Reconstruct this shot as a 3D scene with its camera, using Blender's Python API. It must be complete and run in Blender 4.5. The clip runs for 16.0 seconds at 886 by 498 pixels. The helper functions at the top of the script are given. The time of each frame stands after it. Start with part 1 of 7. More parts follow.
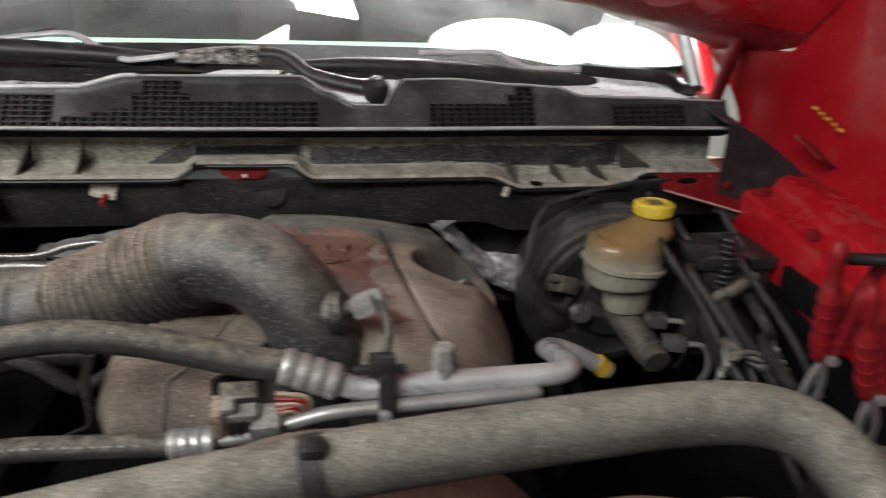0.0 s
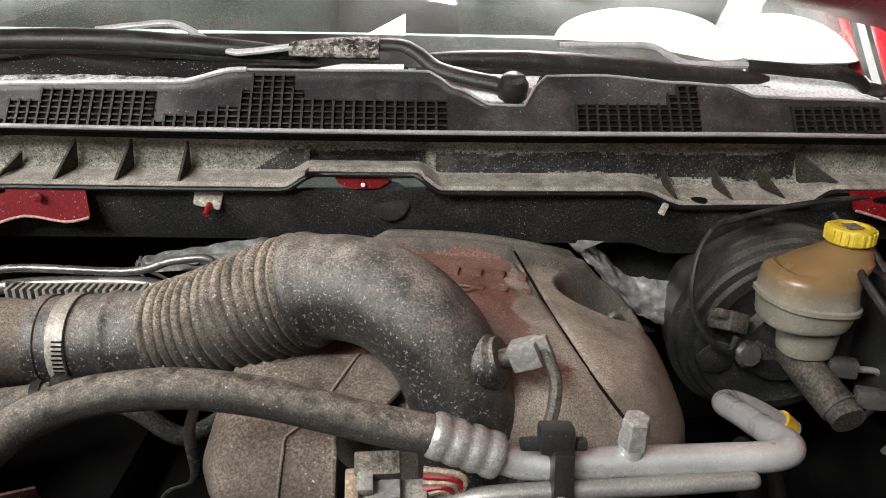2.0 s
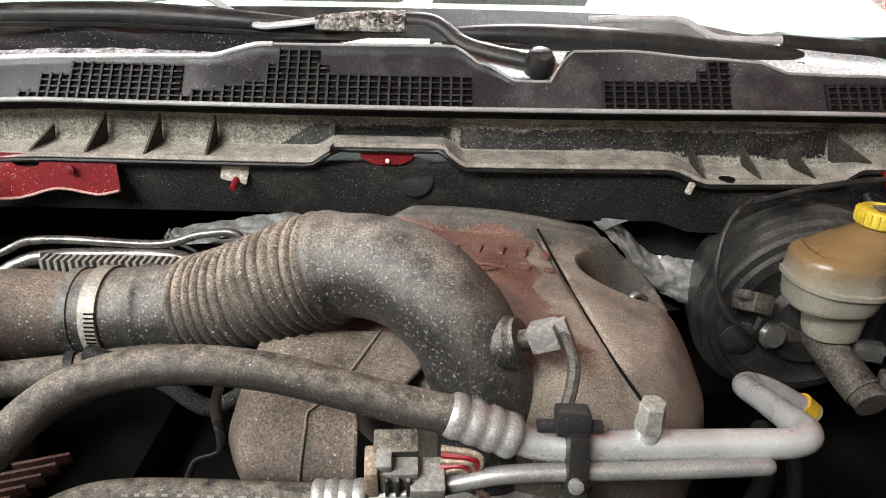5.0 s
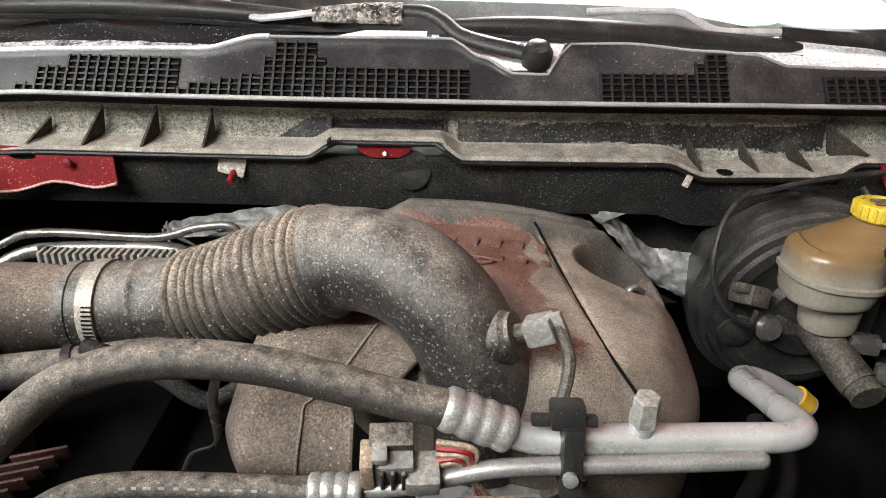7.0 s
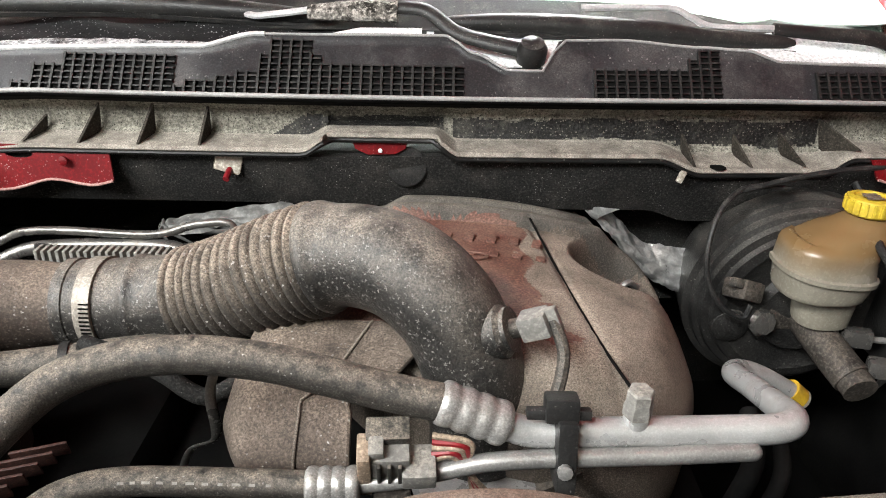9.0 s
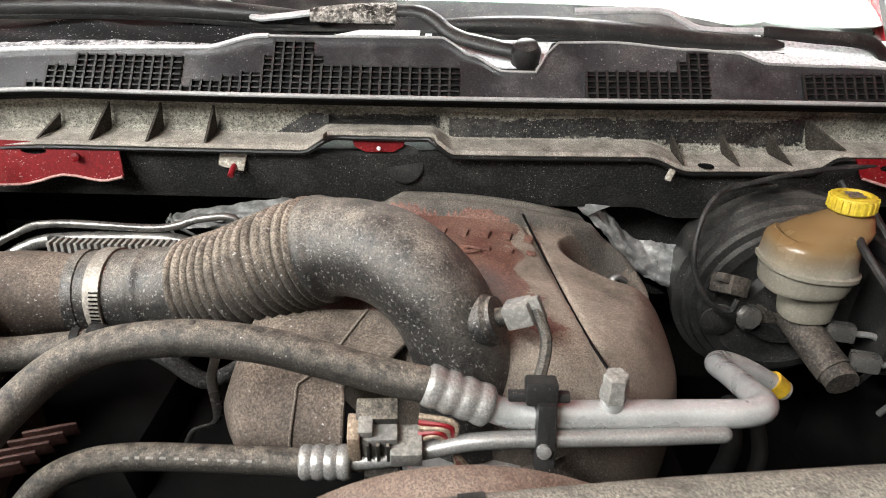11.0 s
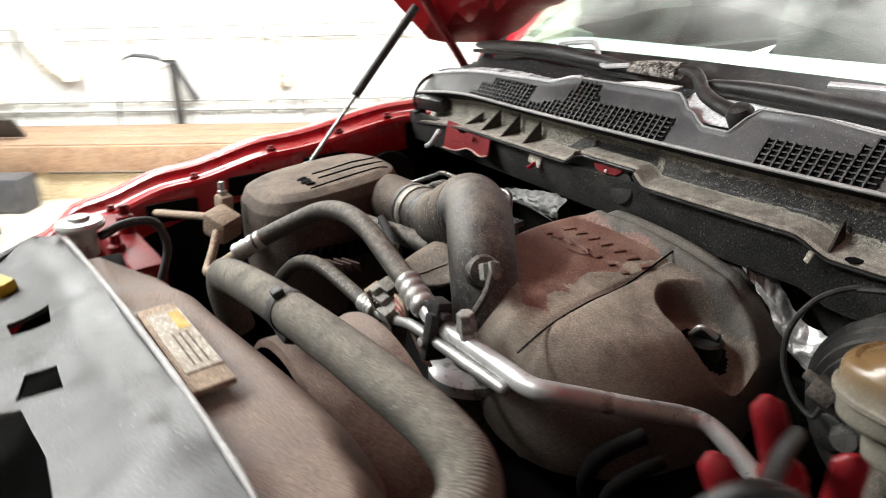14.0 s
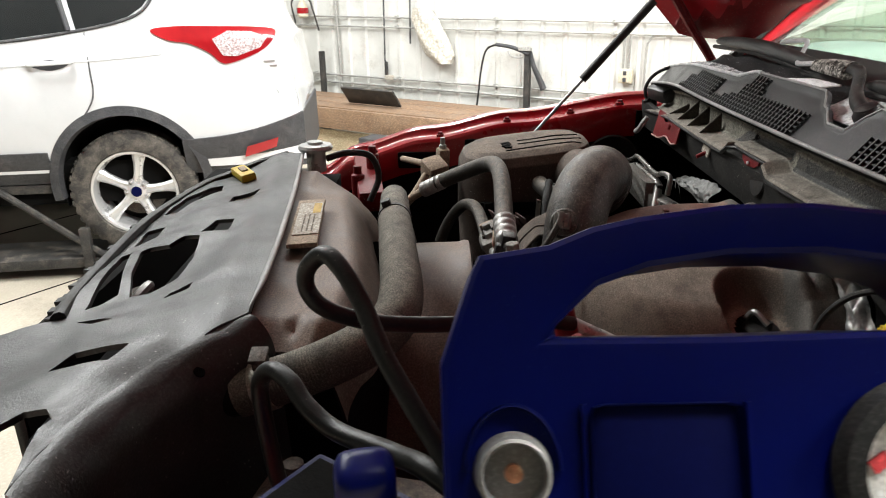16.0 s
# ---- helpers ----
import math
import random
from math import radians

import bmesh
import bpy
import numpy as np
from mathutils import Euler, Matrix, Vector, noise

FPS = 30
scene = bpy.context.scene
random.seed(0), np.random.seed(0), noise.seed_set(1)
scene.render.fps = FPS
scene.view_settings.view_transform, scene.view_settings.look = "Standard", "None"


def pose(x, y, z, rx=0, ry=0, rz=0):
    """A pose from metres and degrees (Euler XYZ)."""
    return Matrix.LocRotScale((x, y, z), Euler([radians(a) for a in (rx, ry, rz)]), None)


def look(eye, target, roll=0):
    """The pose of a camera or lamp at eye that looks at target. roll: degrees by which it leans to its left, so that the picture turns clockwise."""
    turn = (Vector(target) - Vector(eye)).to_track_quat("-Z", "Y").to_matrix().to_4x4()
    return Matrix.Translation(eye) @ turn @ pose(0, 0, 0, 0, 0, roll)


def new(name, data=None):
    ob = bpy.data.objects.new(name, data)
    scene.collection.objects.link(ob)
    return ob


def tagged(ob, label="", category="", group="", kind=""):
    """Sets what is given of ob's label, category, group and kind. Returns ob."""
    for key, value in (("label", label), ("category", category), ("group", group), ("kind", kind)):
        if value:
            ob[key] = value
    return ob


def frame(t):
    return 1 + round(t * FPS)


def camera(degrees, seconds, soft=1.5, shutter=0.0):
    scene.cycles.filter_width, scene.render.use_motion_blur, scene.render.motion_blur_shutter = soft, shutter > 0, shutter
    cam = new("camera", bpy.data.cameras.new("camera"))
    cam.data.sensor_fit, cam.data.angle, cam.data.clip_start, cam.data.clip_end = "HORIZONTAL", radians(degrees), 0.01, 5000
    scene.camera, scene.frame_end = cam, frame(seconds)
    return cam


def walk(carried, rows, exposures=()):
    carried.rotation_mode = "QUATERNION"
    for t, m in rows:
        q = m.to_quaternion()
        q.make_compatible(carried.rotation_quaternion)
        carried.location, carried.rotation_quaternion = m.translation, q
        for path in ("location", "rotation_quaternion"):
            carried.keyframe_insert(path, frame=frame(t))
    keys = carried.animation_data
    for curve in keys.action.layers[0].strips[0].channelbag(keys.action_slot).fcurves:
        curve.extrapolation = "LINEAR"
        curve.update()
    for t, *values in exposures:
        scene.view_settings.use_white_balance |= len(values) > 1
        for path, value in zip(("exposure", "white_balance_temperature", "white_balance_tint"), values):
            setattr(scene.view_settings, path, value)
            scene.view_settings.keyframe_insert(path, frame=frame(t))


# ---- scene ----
cam = camera(63.1, 16.0, 1.0, 0.8)
PATH = [
    (0, (0.143, 0.120, 1.558), (0.422, 2.149, 0.754), 1.72),
    (0.5, (0.080, 0.159, 1.553), (0.244, 2.202, 0.751), 1.44),
    (1, (0.074, 0.227, 1.546), (0.192, 2.272, 0.743), 1.38),
    (1.5, (0.063, 0.271, 1.530), (0.152, 2.314, 0.721), 1.22),
    (2, (0.069, 0.272, 1.533), (0.136, 2.314, 0.718), 1.13),
    (2.5, (0.070, 0.276, 1.531), (0.119, 2.318, 0.712), 1.13),
    (3, (0.073, 0.274, 1.542), (0.101, 2.302, 0.690), 1.17),
    (3.5, (0.071, 0.273, 1.544), (0.084, 2.292, 0.671), 1.08),
    (4, (0.072, 0.271, 1.545), (0.073, 2.283, 0.655), 1.04),
    (6.5, (0.077, 0.277, 1.548), (0.054, 2.271, 0.620), 0.98),
    (7, (0.078, 0.274, 1.549), (0.062, 2.265, 0.613), 1.01),
    (7.5, (0.075, 0.270, 1.549), (0.063, 2.260, 0.611), 0.97),
    (8, (0.073, 0.267, 1.551), (0.062, 2.255, 0.609), 0.90),
    (8.5, (0.079, 0.268, 1.550), (0.070, 2.256, 0.608), 0.92),
    (9, (0.079, 0.269, 1.550), (0.074, 2.257, 0.606), 0.92),
    (11.5, (0.116, 0.206, 1.561), (0.050, 2.193, 0.619), 0.77),
    (12, (0.247, 0.118, 1.564), (-0.026, 2.085, 0.616), 0.27),
    (12.5, (0.398, 0.113, 1.552), (-0.063, 2.049, 0.615), 0.10),
    (13, (0.531, 0.146, 1.560), (-0.364, 1.928, 0.631), -0.79),
    (13.5, (0.690, 0.198, 1.604), (-0.806, 1.574, 0.762), -2.00),
    (14, (0.862, 0.330, 1.590), (-0.923, 1.339, 0.794), -1.51),
    (14.5, (0.935, 0.436, 1.575), (-0.996, 1.144, 0.792), -1.10),
    (15, (1.051, 0.527, 1.576), (-0.981, 0.861, 0.803), -0.81),
    (15.5, (1.135, 0.578, 1.557), (-0.923, 0.673, 0.785), -0.94),
    (16, (1.167, 0.614, 1.569), (-0.893, 0.624, 0.796), -0.81),
]
EXPOSURES = [(0.0, -0.93), (0.5, -0.72), (1.5, -0.48), (3.0, -0.38), (4.0, -0.24), (7.0, -0.08), (9.2, -0.05), (11.5, -0.05), (12.5, -0.04), (13.0, -0.06), (13.5, -0.18), (14.5, -0.58), (15.2, -1.00), (16.0, -1.08)]
walk(cam, [(t, look(eye, target, roll)) for t, eye, target, roll in PATH], EXPOSURES)

# ---------------------------------------------------------------- light
world = bpy.data.worlds.new("shop_air")
scene.world = world
world.use_nodes = True
world.node_tree.nodes["Background"].inputs[0].default_value = (0.9, 0.95, 1.0, 1)
world.node_tree.nodes["Background"].inputs[1].default_value = 0.015


def strip_lamp(x, y, z, length, width, watts, turn=0.0, colour=(0.985, 1.0, 0.985)):
    data = bpy.data.lights.new("tube_light", "AREA")
    data.shape, data.size, data.size_y, data.energy, data.color = "RECTANGLE", width, length, watts, colour
    ob = new("tube_light", data)
    ob.matrix_world = pose(x, y, z, 0, 0, turn)
    return ob


# Unseen ceiling lamps; the fourth and fifth are added to brighten dash and gutter.
LAMPS = [(-1.8, -1.8, 4.1, 430), (-4.3, 0.4, 4.1, 440), (-4.0, -2.6, 4.1, 440), (0.1, 2.3, 4.1, 1200), (0.7, 4.5, 4.1, 750), (-2.2, 3.4, 4.1, 120)]
for lx, ly, lz, watts in LAMPS:
    strip_lamp(lx, ly, lz, 2.4, 0.35, watts, 33)

# ---------------------------------------------------------------- materials


def surface(name, c1, c2, scale=12.0, rough=0.6, metal=0.0, bump=0.15, fine=260.0, dust=None, dust_amount=0.5, specks=0.0,
            speck_colour=(0.55, 0.53, 0.50), speck_scale=300.0, coat=0.0, rough_var=0.15, dust_up=0.6, grain=0.6, per_piece=False, spec=0.35, rings=False, up_from=0.08):
    """Two scales of colour change, fine relief, settled dust on what faces up, and dried spots."""
    m = bpy.data.materials.new(name)
    m.use_nodes = True
    nt = m.node_tree
    n, l = nt.nodes, nt.links
    b = n["Principled BSDF"]
    co = n.new("ShaderNodeTexCoord")

    def noise_tex(sc, detail=5.0, roughness=0.6):
        t = n.new("ShaderNodeTexNoise")
        t.inputs["Scale"].default_value, t.inputs["Detail"].default_value, t.inputs["Roughness"].default_value = sc, detail, roughness
        l.new(co.outputs["Object"], t.inputs["Vector"])
        return t

    def ramp(src, lo, hi):
        r = n.new("ShaderNodeMapRange")
        r.inputs[1].default_value, r.inputs[2].default_value = lo, hi
        l.new(src, r.inputs[0])
        return r.outputs[0]

    def mix(fac, a, c):
        x = n.new("ShaderNodeMix")
        x.data_type = "RGBA"
        for sock, val in ((x.inputs[0], fac), (x.inputs[6], a), (x.inputs[7], c)):
            if isinstance(val, (int, float)):
                sock.default_value = val
            elif isinstance(val, tuple):
                sock.default_value = (*val, 1)
            else:
                l.new(val, sock)
        return x.outputs[2]

    def mul(a, c):
        x = n.new("ShaderNodeMath")
        x.operation = "MULTIPLY"
        for sock, val in ((x.inputs[0], a), (x.inputs[1], c)):
            if isinstance(val, (int, float)):
                sock.default_value = val
            else:
                l.new(val, sock)
        return x.outputs[0]

    large, small = noise_tex(scale), noise_tex(fine, 3.0)
    colour = mix(ramp(large.outputs[0], 0.35, 0.65), c1, c2)
    colour = mix(mul(ramp(small.outputs[0], 0.52, 0.66), grain), colour, tuple(min(1, v * 2.2 + 0.002) for v in c2))
    colour = mix(mul(ramp(small.outputs[0], 0.48, 0.34), grain), colour, tuple(v * 0.45 for v in c1))
    rough_out = None
    if dust:
        geo = n.new("ShaderNodeNewGeometry")
        sep = n.new("ShaderNodeSeparateXYZ")
        l.new(geo.outputs["Normal"], sep.inputs[0])
        up = ramp(sep.outputs[2], up_from, 0.92)
        patch = ramp(noise_tex(scale * 1.7, 8.0, 0.7).outputs[0], 0.62 - 0.45 * dust_amount, 0.72 - 0.2 * dust_amount)
        fac = mul(mix(dust_up, (1, 1, 1), up), patch)
        fac = mul(fac, ramp(noise_tex(fine * 0.8, 6.0, 0.85).outputs[0], 0.30, 0.52))
        fac = mul(fac, min(1.0, 0.55 + dust_amount * 0.5))
        grit = ramp(noise_tex(fine * 1.1, 6.0, 0.85).outputs[0], 0.42, 0.58)
        colour = mix(fac, colour, mix(grit, tuple(v * 0.42 for v in dust), tuple(min(1, v * 1.55) for v in dust)))
        rough_out = fac
    if specks:
        v = n.new("ShaderNodeTexVoronoi")
        v.inputs["Scale"].default_value, v.inputs["Randomness"].default_value = speck_scale, 1.0
        warp = n.new("ShaderNodeVectorMath")
        warp.operation = "MULTIPLY_ADD"
        l.new(noise_tex(speck_scale * 1.3, 3.0, 0.7).outputs["Color"], warp.inputs[0])
        warp.inputs[1].default_value = ((2.6 if rings else 1.3) / speck_scale,) * 3
        l.new(co.outputs["Object"], warp.inputs[2])
        l.new(warp.outputs[0], v.inputs["Vector"])
        cell = n.new("ShaderNodeSeparateColor")
        l.new(v.outputs["Color"], cell.inputs[0])
        spot = mul(ramp(v.outputs["Distance"], 0.36, 0.20), ramp(cell.outputs[0], 0.92 - 0.40 * specks, 1.0 - 0.25 * specks))
        if rings:
            spot = mul(spot, mix(0.75, (1, 1, 1), ramp(v.outputs["Distance"], 0.10, 0.22)))
        gate = ramp(noise_tex(scale * 2.0, 5.0, 0.7).outputs[0], 0.50 - 0.25 * specks, 0.66 - 0.2 * specks)
        colour = mix(mul(mul(spot, gate), min(1.0, 0.5 + specks * 0.5)), colour, speck_colour)
    if per_piece:
        info = n.new("ShaderNodeObjectInfo")
        colour = mix(mul(info.outputs["Random"], 0.35), colour, tuple(v * 0.55 for v in c1))
    l.new(colour, b.inputs["Base Color"])
    r = n.new("ShaderNodeMapRange")
    r.inputs[3].default_value, r.inputs[4].default_value = max(0.02, rough - rough_var), min(1.0, rough + rough_var)
    l.new(large.outputs[0], r.inputs[0])
    if rough_out is not None:
        x = n.new("ShaderNodeMix")
        l.new(rough_out, x.inputs[0])
        l.new(r.outputs[0], x.inputs[2])
        x.inputs[3].default_value = 0.92
        l.new(x.outputs[0], b.inputs["Roughness"])
    else:
        l.new(r.outputs[0], b.inputs["Roughness"])
    b.inputs["Metallic"].default_value = metal
    b.inputs["Specular IOR Level"].default_value = spec
    b.inputs["Coat Weight"].default_value = coat
    b.inputs["Coat Roughness"].default_value = 0.08
    if bump:
        bp = n.new("ShaderNodeBump")
        bp.inputs["Strength"].default_value, bp.inputs["Distance"].default_value = bump, 0.002
        add = n.new("ShaderNodeMath")
        l.new(small.outputs[0], add.inputs[0])
        l.new(large.outputs[0], add.inputs[1])
        l.new(add.outputs[0], bp.inputs["Height"])
        l.new(bp.outputs[0], b.inputs["Normal"])
    return m


def glass(name, tint, rough=0.02, alpha_mix=0.75):
    """A thin pane: mostly clear with a sharp mirror on top."""
    m = bpy.data.materials.new(name)
    m.use_nodes = True
    n, l = m.node_tree.nodes, m.node_tree.links
    for x in list(n):
        n.remove(x)
    out, mx, fr = n.new("ShaderNodeOutputMaterial"), n.new("ShaderNodeMixShader"), n.new("ShaderNodeFresnel")
    tr, gl = n.new("ShaderNodeBsdfTransparent"), n.new("ShaderNodeBsdfGlossy")
    fr.inputs[0].default_value = 1.52
    tr.inputs[0].default_value = (*tint, 1)
    gl.inputs["Roughness"].default_value = rough
    film, df, co = n.new("ShaderNodeMixShader"), n.new("ShaderNodeBsdfDiffuse"), n.new("ShaderNodeTexCoord")
    ns, rg = n.new("ShaderNodeTexNoise"), n.new("ShaderNodeMapRange")
    ns.inputs["Scale"].default_value, ns.inputs["Detail"].default_value = 9.0, 9.0
    l.new(co.outputs["Object"], ns.inputs["Vector"])
    l.new(ns.outputs[0], rg.inputs[0])
    rg.inputs[1].default_value, rg.inputs[2].default_value, rg.inputs[3].default_value, rg.inputs[4].default_value = 0.3, 0.75, 0.04, 0.22
    df.inputs[0].default_value = (0.55, 0.56, 0.54, 1)
    l.new(rg.outputs[0], film.inputs[0])
    l.new(tr.outputs[0], film.inputs[1])
    l.new(df.outputs[0], film.inputs[2])
    l.new(fr.outputs[0], mx.inputs[0])
    l.new(film.outputs[0], mx.inputs[1])
    l.new(gl.outputs[0], mx.inputs[2])
    l.new(mx.outputs[0], out.inputs[0])
    return m


M_COVER = surface("dusty_cover_plastic", (0.048, 0.039, 0.032), (0.102, 0.083, 0.068), 7, 0.72, dust=(0.355, 0.302, 0.247), dust_amount=0.80, fine=640, specks=0.12, dust_up=0.94, bump=0.45, spec=0.25, grain=0.7, up_from=0.30)
M_AIRBOX = surface("brown_dusty_box_plastic", (0.032, 0.025, 0.021), (0.068, 0.052, 0.043), 7, 0.68, dust=(0.235, 0.188, 0.150), dust_amount=0.70, fine=400, specks=0.3, dust_up=0.95, bump=0.3, spec=0.25, grain=0.45)
M_STAIN = surface("damp_red_brown_film", (0.095, 0.044, 0.034), (0.15, 0.074, 0.056), 14, 0.55, fine=420, dust=(0.25, 0.165, 0.125), dust_amount=0.4, bump=0.25)
M_DUCT = surface("dusty_black_rubber", (0.011, 0.0108, 0.0106), (0.024, 0.0228, 0.0216), 14, 0.35, dust=(0.27, 0.236, 0.198), dust_amount=0.60, specks=1.0, speck_colour=(0.31, 0.298, 0.277), speck_scale=290, fine=480, dust_up=0.97, bump=0.45, spec=0.42, rings=True)
M_BELLOWS = surface("dusty_bellows_rubber", (0.018, 0.016, 0.0145), (0.040, 0.034, 0.029), 14, 0.75, dust=(0.33, 0.275, 0.22), dust_amount=0.80, specks=0.5, fine=400, dust_up=0.95, bump=0.4)
M_HOSE = surface("grey_dusty_hose", (0.018, 0.0168, 0.0154), (0.036, 0.033, 0.029), 60, 0.50, dust=(0.235, 0.200, 0.162), dust_amount=0.58, specks=0.2, speck_scale=420, fine=620, dust_up=0.98, bump=0.35)
M_RADHOSE = surface("dusty_radiator_hose", (0.037, 0.035, 0.030), (0.074, 0.069, 0.060), 15, 0.8, dust=(0.255, 0.233, 0.195), dust_amount=0.68, specks=0.2, fine=560, dust_up=0.94, spec=0.2)
M_RUBBER = surface("black_rubber", (0.010, 0.010, 0.010), (0.020, 0.0195, 0.019), 30, 0.5, fine=500, spec=0.3, dust=(0.10, 0.092, 0.082), dust_amount=0.25)
M_PLASTIC = surface("black_plastic", (0.010, 0.010, 0.010), (0.020, 0.0195, 0.019), 14, 0.42, dust=(0.115, 0.105, 0.092), dust_amount=0.3, specks=0.25, speck_colour=(0.34, 0.325, 0.305), speck_scale=420, fine=420, dust_up=0.9, grain=0.3)
M_COWL = surface("cowl_plastic", (0.011, 0.0110, 0.0122), (0.026, 0.0258, 0.0280), 6, 0.34, dust=(0.115, 0.105, 0.101), dust_amount=0.34, specks=0.25, speck_colour=(0.36, 0.345, 0.335), speck_scale=300, fine=420, rough_var=0.2, grain=0.45)
M_LIP = surface("sandy_cowl_lip", (0.045, 0.043, 0.036), (0.120, 0.113, 0.096), 11, 0.85, dust=(0.335, 0.318, 0.268), dust_amount=0.66, fine=270, bump=0.9, specks=0.9, speck_colour=(0.022, 0.021, 0.018), speck_scale=330, spec=0.15, dust_up=0.25, grain=0.7)
M_SHIELD = surface("black_insulation", (0.009, 0.0088, 0.0084), (0.020, 0.0192, 0.018), 9, 0.75, dust=(0.095, 0.086, 0.075), dust_amount=0.24, specks=0.22, speck_scale=460, fine=420, bump=0.5, spec=0.2, grain=0.8)
# Ribs are coloured darker than the lip for their shaded faces.
M_RIB = surface("shade_dark_dusty_rib", (0.020, 0.0175, 0.015), (0.045, 0.038, 0.031), 12, 0.8, dust=(0.12, 0.105, 0.085), dust_amount=0.25, fine=400, spec=0.15)
# Pale grey stands in for highlights along the seal and panel edges.
M_BEAD = surface("grey_edge_highlight", (0.22, 0.217, 0.212), (0.38, 0.375, 0.367), 12, 0.45, fine=400, grain=0.2)
# Whiter than the dash: strong light on the hoods is in the colour.
M_HOOD = surface("lit_white_gauge_hood", (0.42, 0.455, 0.445), (0.48, 0.515, 0.505), 5, 0.45, bump=0.03, grain=0.04)
M_SLAT = surface("black_grille_plastic", (0.007, 0.007, 0.007), (0.014, 0.0136, 0.0132), 20, 0.40, fine=400, dust=(0.10, 0.092, 0.085), dust_amount=0.22, spec=0.35)
# Near black for dark parts, and for shade painted into recesses and depths.
M_DARK = surface("black_and_shade", (0.0035, 0.0035, 0.0035), (0.007, 0.0067, 0.0064), 20, 0.85, spec=0.06, grain=0.15)
M_PANEL = surface("worn_grey_black_panel", (0.011, 0.011, 0.0115), (0.022, 0.022, 0.022), 7, 0.38, dust=(0.058, 0.0565, 0.053), dust_amount=0.26, specks=0.12, fine=340, bump=0.3, dust_up=0.97, spec=0.45, grain=0.4)
M_SHROUD = surface("brown_dusty_shroud", (0.070, 0.045, 0.036), (0.122, 0.083, 0.065), 7, 0.42, dust=(0.238, 0.182, 0.145), dust_amount=0.56, fine=440, specks=0.25, speck_colour=(0.36, 0.30, 0.25), dust_up=0.85, spec=0.4, rough_var=0.25)
M_RED = surface("red_car_paint", (0.28, 0.004, 0.009), (0.32, 0.005, 0.011), 5, 0.28, bump=0.0, coat=0.6, rough_var=0.06, dust=(0.24, 0.13, 0.115), dust_amount=0.14, specks=0.15, grain=0.04)
M_DARKRED = surface("dirty_red_paint", (0.105, 0.0025, 0.0045), (0.150, 0.004, 0.006), 9, 0.50, bump=0.05, dust=(0.20, 0.10, 0.085), dust_amount=0.06, specks=0.35, speck_scale=420, grain=0.25, spec=0.2)
M_REDEDGE = surface("worn_pink_edge", (0.26, 0.125, 0.110), (0.40, 0.24, 0.215), 30, 0.6, fine=300, grain=0.4)
M_ALU = surface("dull_aluminium", (0.40, 0.402, 0.397), (0.50, 0.502, 0.496), 20, 0.30, metal=0.42, bump=0.06, fine=700, dust=(0.28, 0.265, 0.243), dust_amount=0.22, grain=0.15, spec=0.5)
M_STEEL = surface("grey_steel", (0.24, 0.235, 0.23), (0.36, 0.355, 0.34), 18, 0.40, metal=0.6, bump=0.1, fine=500, grain=0.2, dust=(0.28, 0.25, 0.22), dust_amount=0.25)
M_FOIL = surface("crumpled_heat_foil", (0.30, 0.30, 0.295), (0.52, 0.52, 0.51), 40, 0.32, metal=0.6, bump=0.9, fine=120, grain=0.3)
M_YELLOW = surface("yellow_plastic", (0.50, 0.36, 0.025), (0.60, 0.44, 0.04), 20, 0.5, dust=(0.30, 0.22, 0.10), dust_amount=0.3, grain=0.2)
M_BOOSTER = surface("dusty_black_steel", (0.010, 0.010, 0.010), (0.023, 0.0222, 0.0212), 12, 0.36, dust=(0.115, 0.107, 0.095), dust_amount=0.40, specks=0.25, speck_colour=(0.30, 0.285, 0.26), fine=420, dust_up=0.9, bump=0.3)
M_CASTING = surface("dull_casting", (0.038, 0.033, 0.029), (0.075, 0.066, 0.057), 25, 0.6, metal=0.4, bump=0.4, dust=(0.14, 0.115, 0.092), dust_amount=0.45)
M_RUSTY = surface("dusty_fitting", (0.20, 0.15, 0.11), (0.30, 0.23, 0.17), 25, 0.7, metal=0.3, dust=(0.34, 0.27, 0.20), dust_amount=0.6)
M_BLUE = surface("glossy_blue_plastic", (0.0005, 0.0022, 0.050), (0.0006, 0.0029, 0.064), 6, 0.30, bump=0.02, coat=0.03, rough_var=0.06, grain=0.04, specks=0.10, speck_scale=500, speck_colour=(0.02, 0.03, 0.10), spec=0.12)
M_BLUEDARK = surface("matt_dark_blue_plastic", (0.0005, 0.0018, 0.032), (0.0006, 0.0022, 0.040), 9, 0.5, bump=0.04, spec=0.08, grain=0.08)
M_REDGRIP = surface("red_rubber_grip", (0.16, 0.006, 0.010), (0.21, 0.008, 0.013), 12, 0.45, bump=0.05, grain=0.08, dust=(0.18, 0.08, 0.07), dust_amount=0.15)
M_LABEL = surface("dusty_white_label", (0.40, 0.365, 0.31), (0.52, 0.48, 0.41), 14, 0.7, dust=(0.25, 0.205, 0.16), dust_amount=0.55, dust_up=0.2)
M_INK = surface("faded_ink", (0.10, 0.08, 0.06), (0.16, 0.13, 0.10), 14, 0.8)
M_WHITEINK = surface("white_print", (0.6, 0.6, 0.6), (0.7, 0.7, 0.7), 14, 0.6)
M_REDINK = surface("red_print", (0.5, 0.03, 0.04), (0.55, 0.05, 0.05), 14, 0.6)
M_WHITEPAINT = surface("white_car_paint", (0.60, 0.61, 0.62), (0.66, 0.67, 0.68), 3, 0.22, bump=0.0, coat=0.6, rough_var=0.05, grain=0.04)
M_CLAD = surface("dark_grey_cladding", (0.035, 0.036, 0.039), (0.055, 0.056, 0.06), 8, 0.55, dust=(0.18, 0.17, 0.16), dust_amount=0.25)
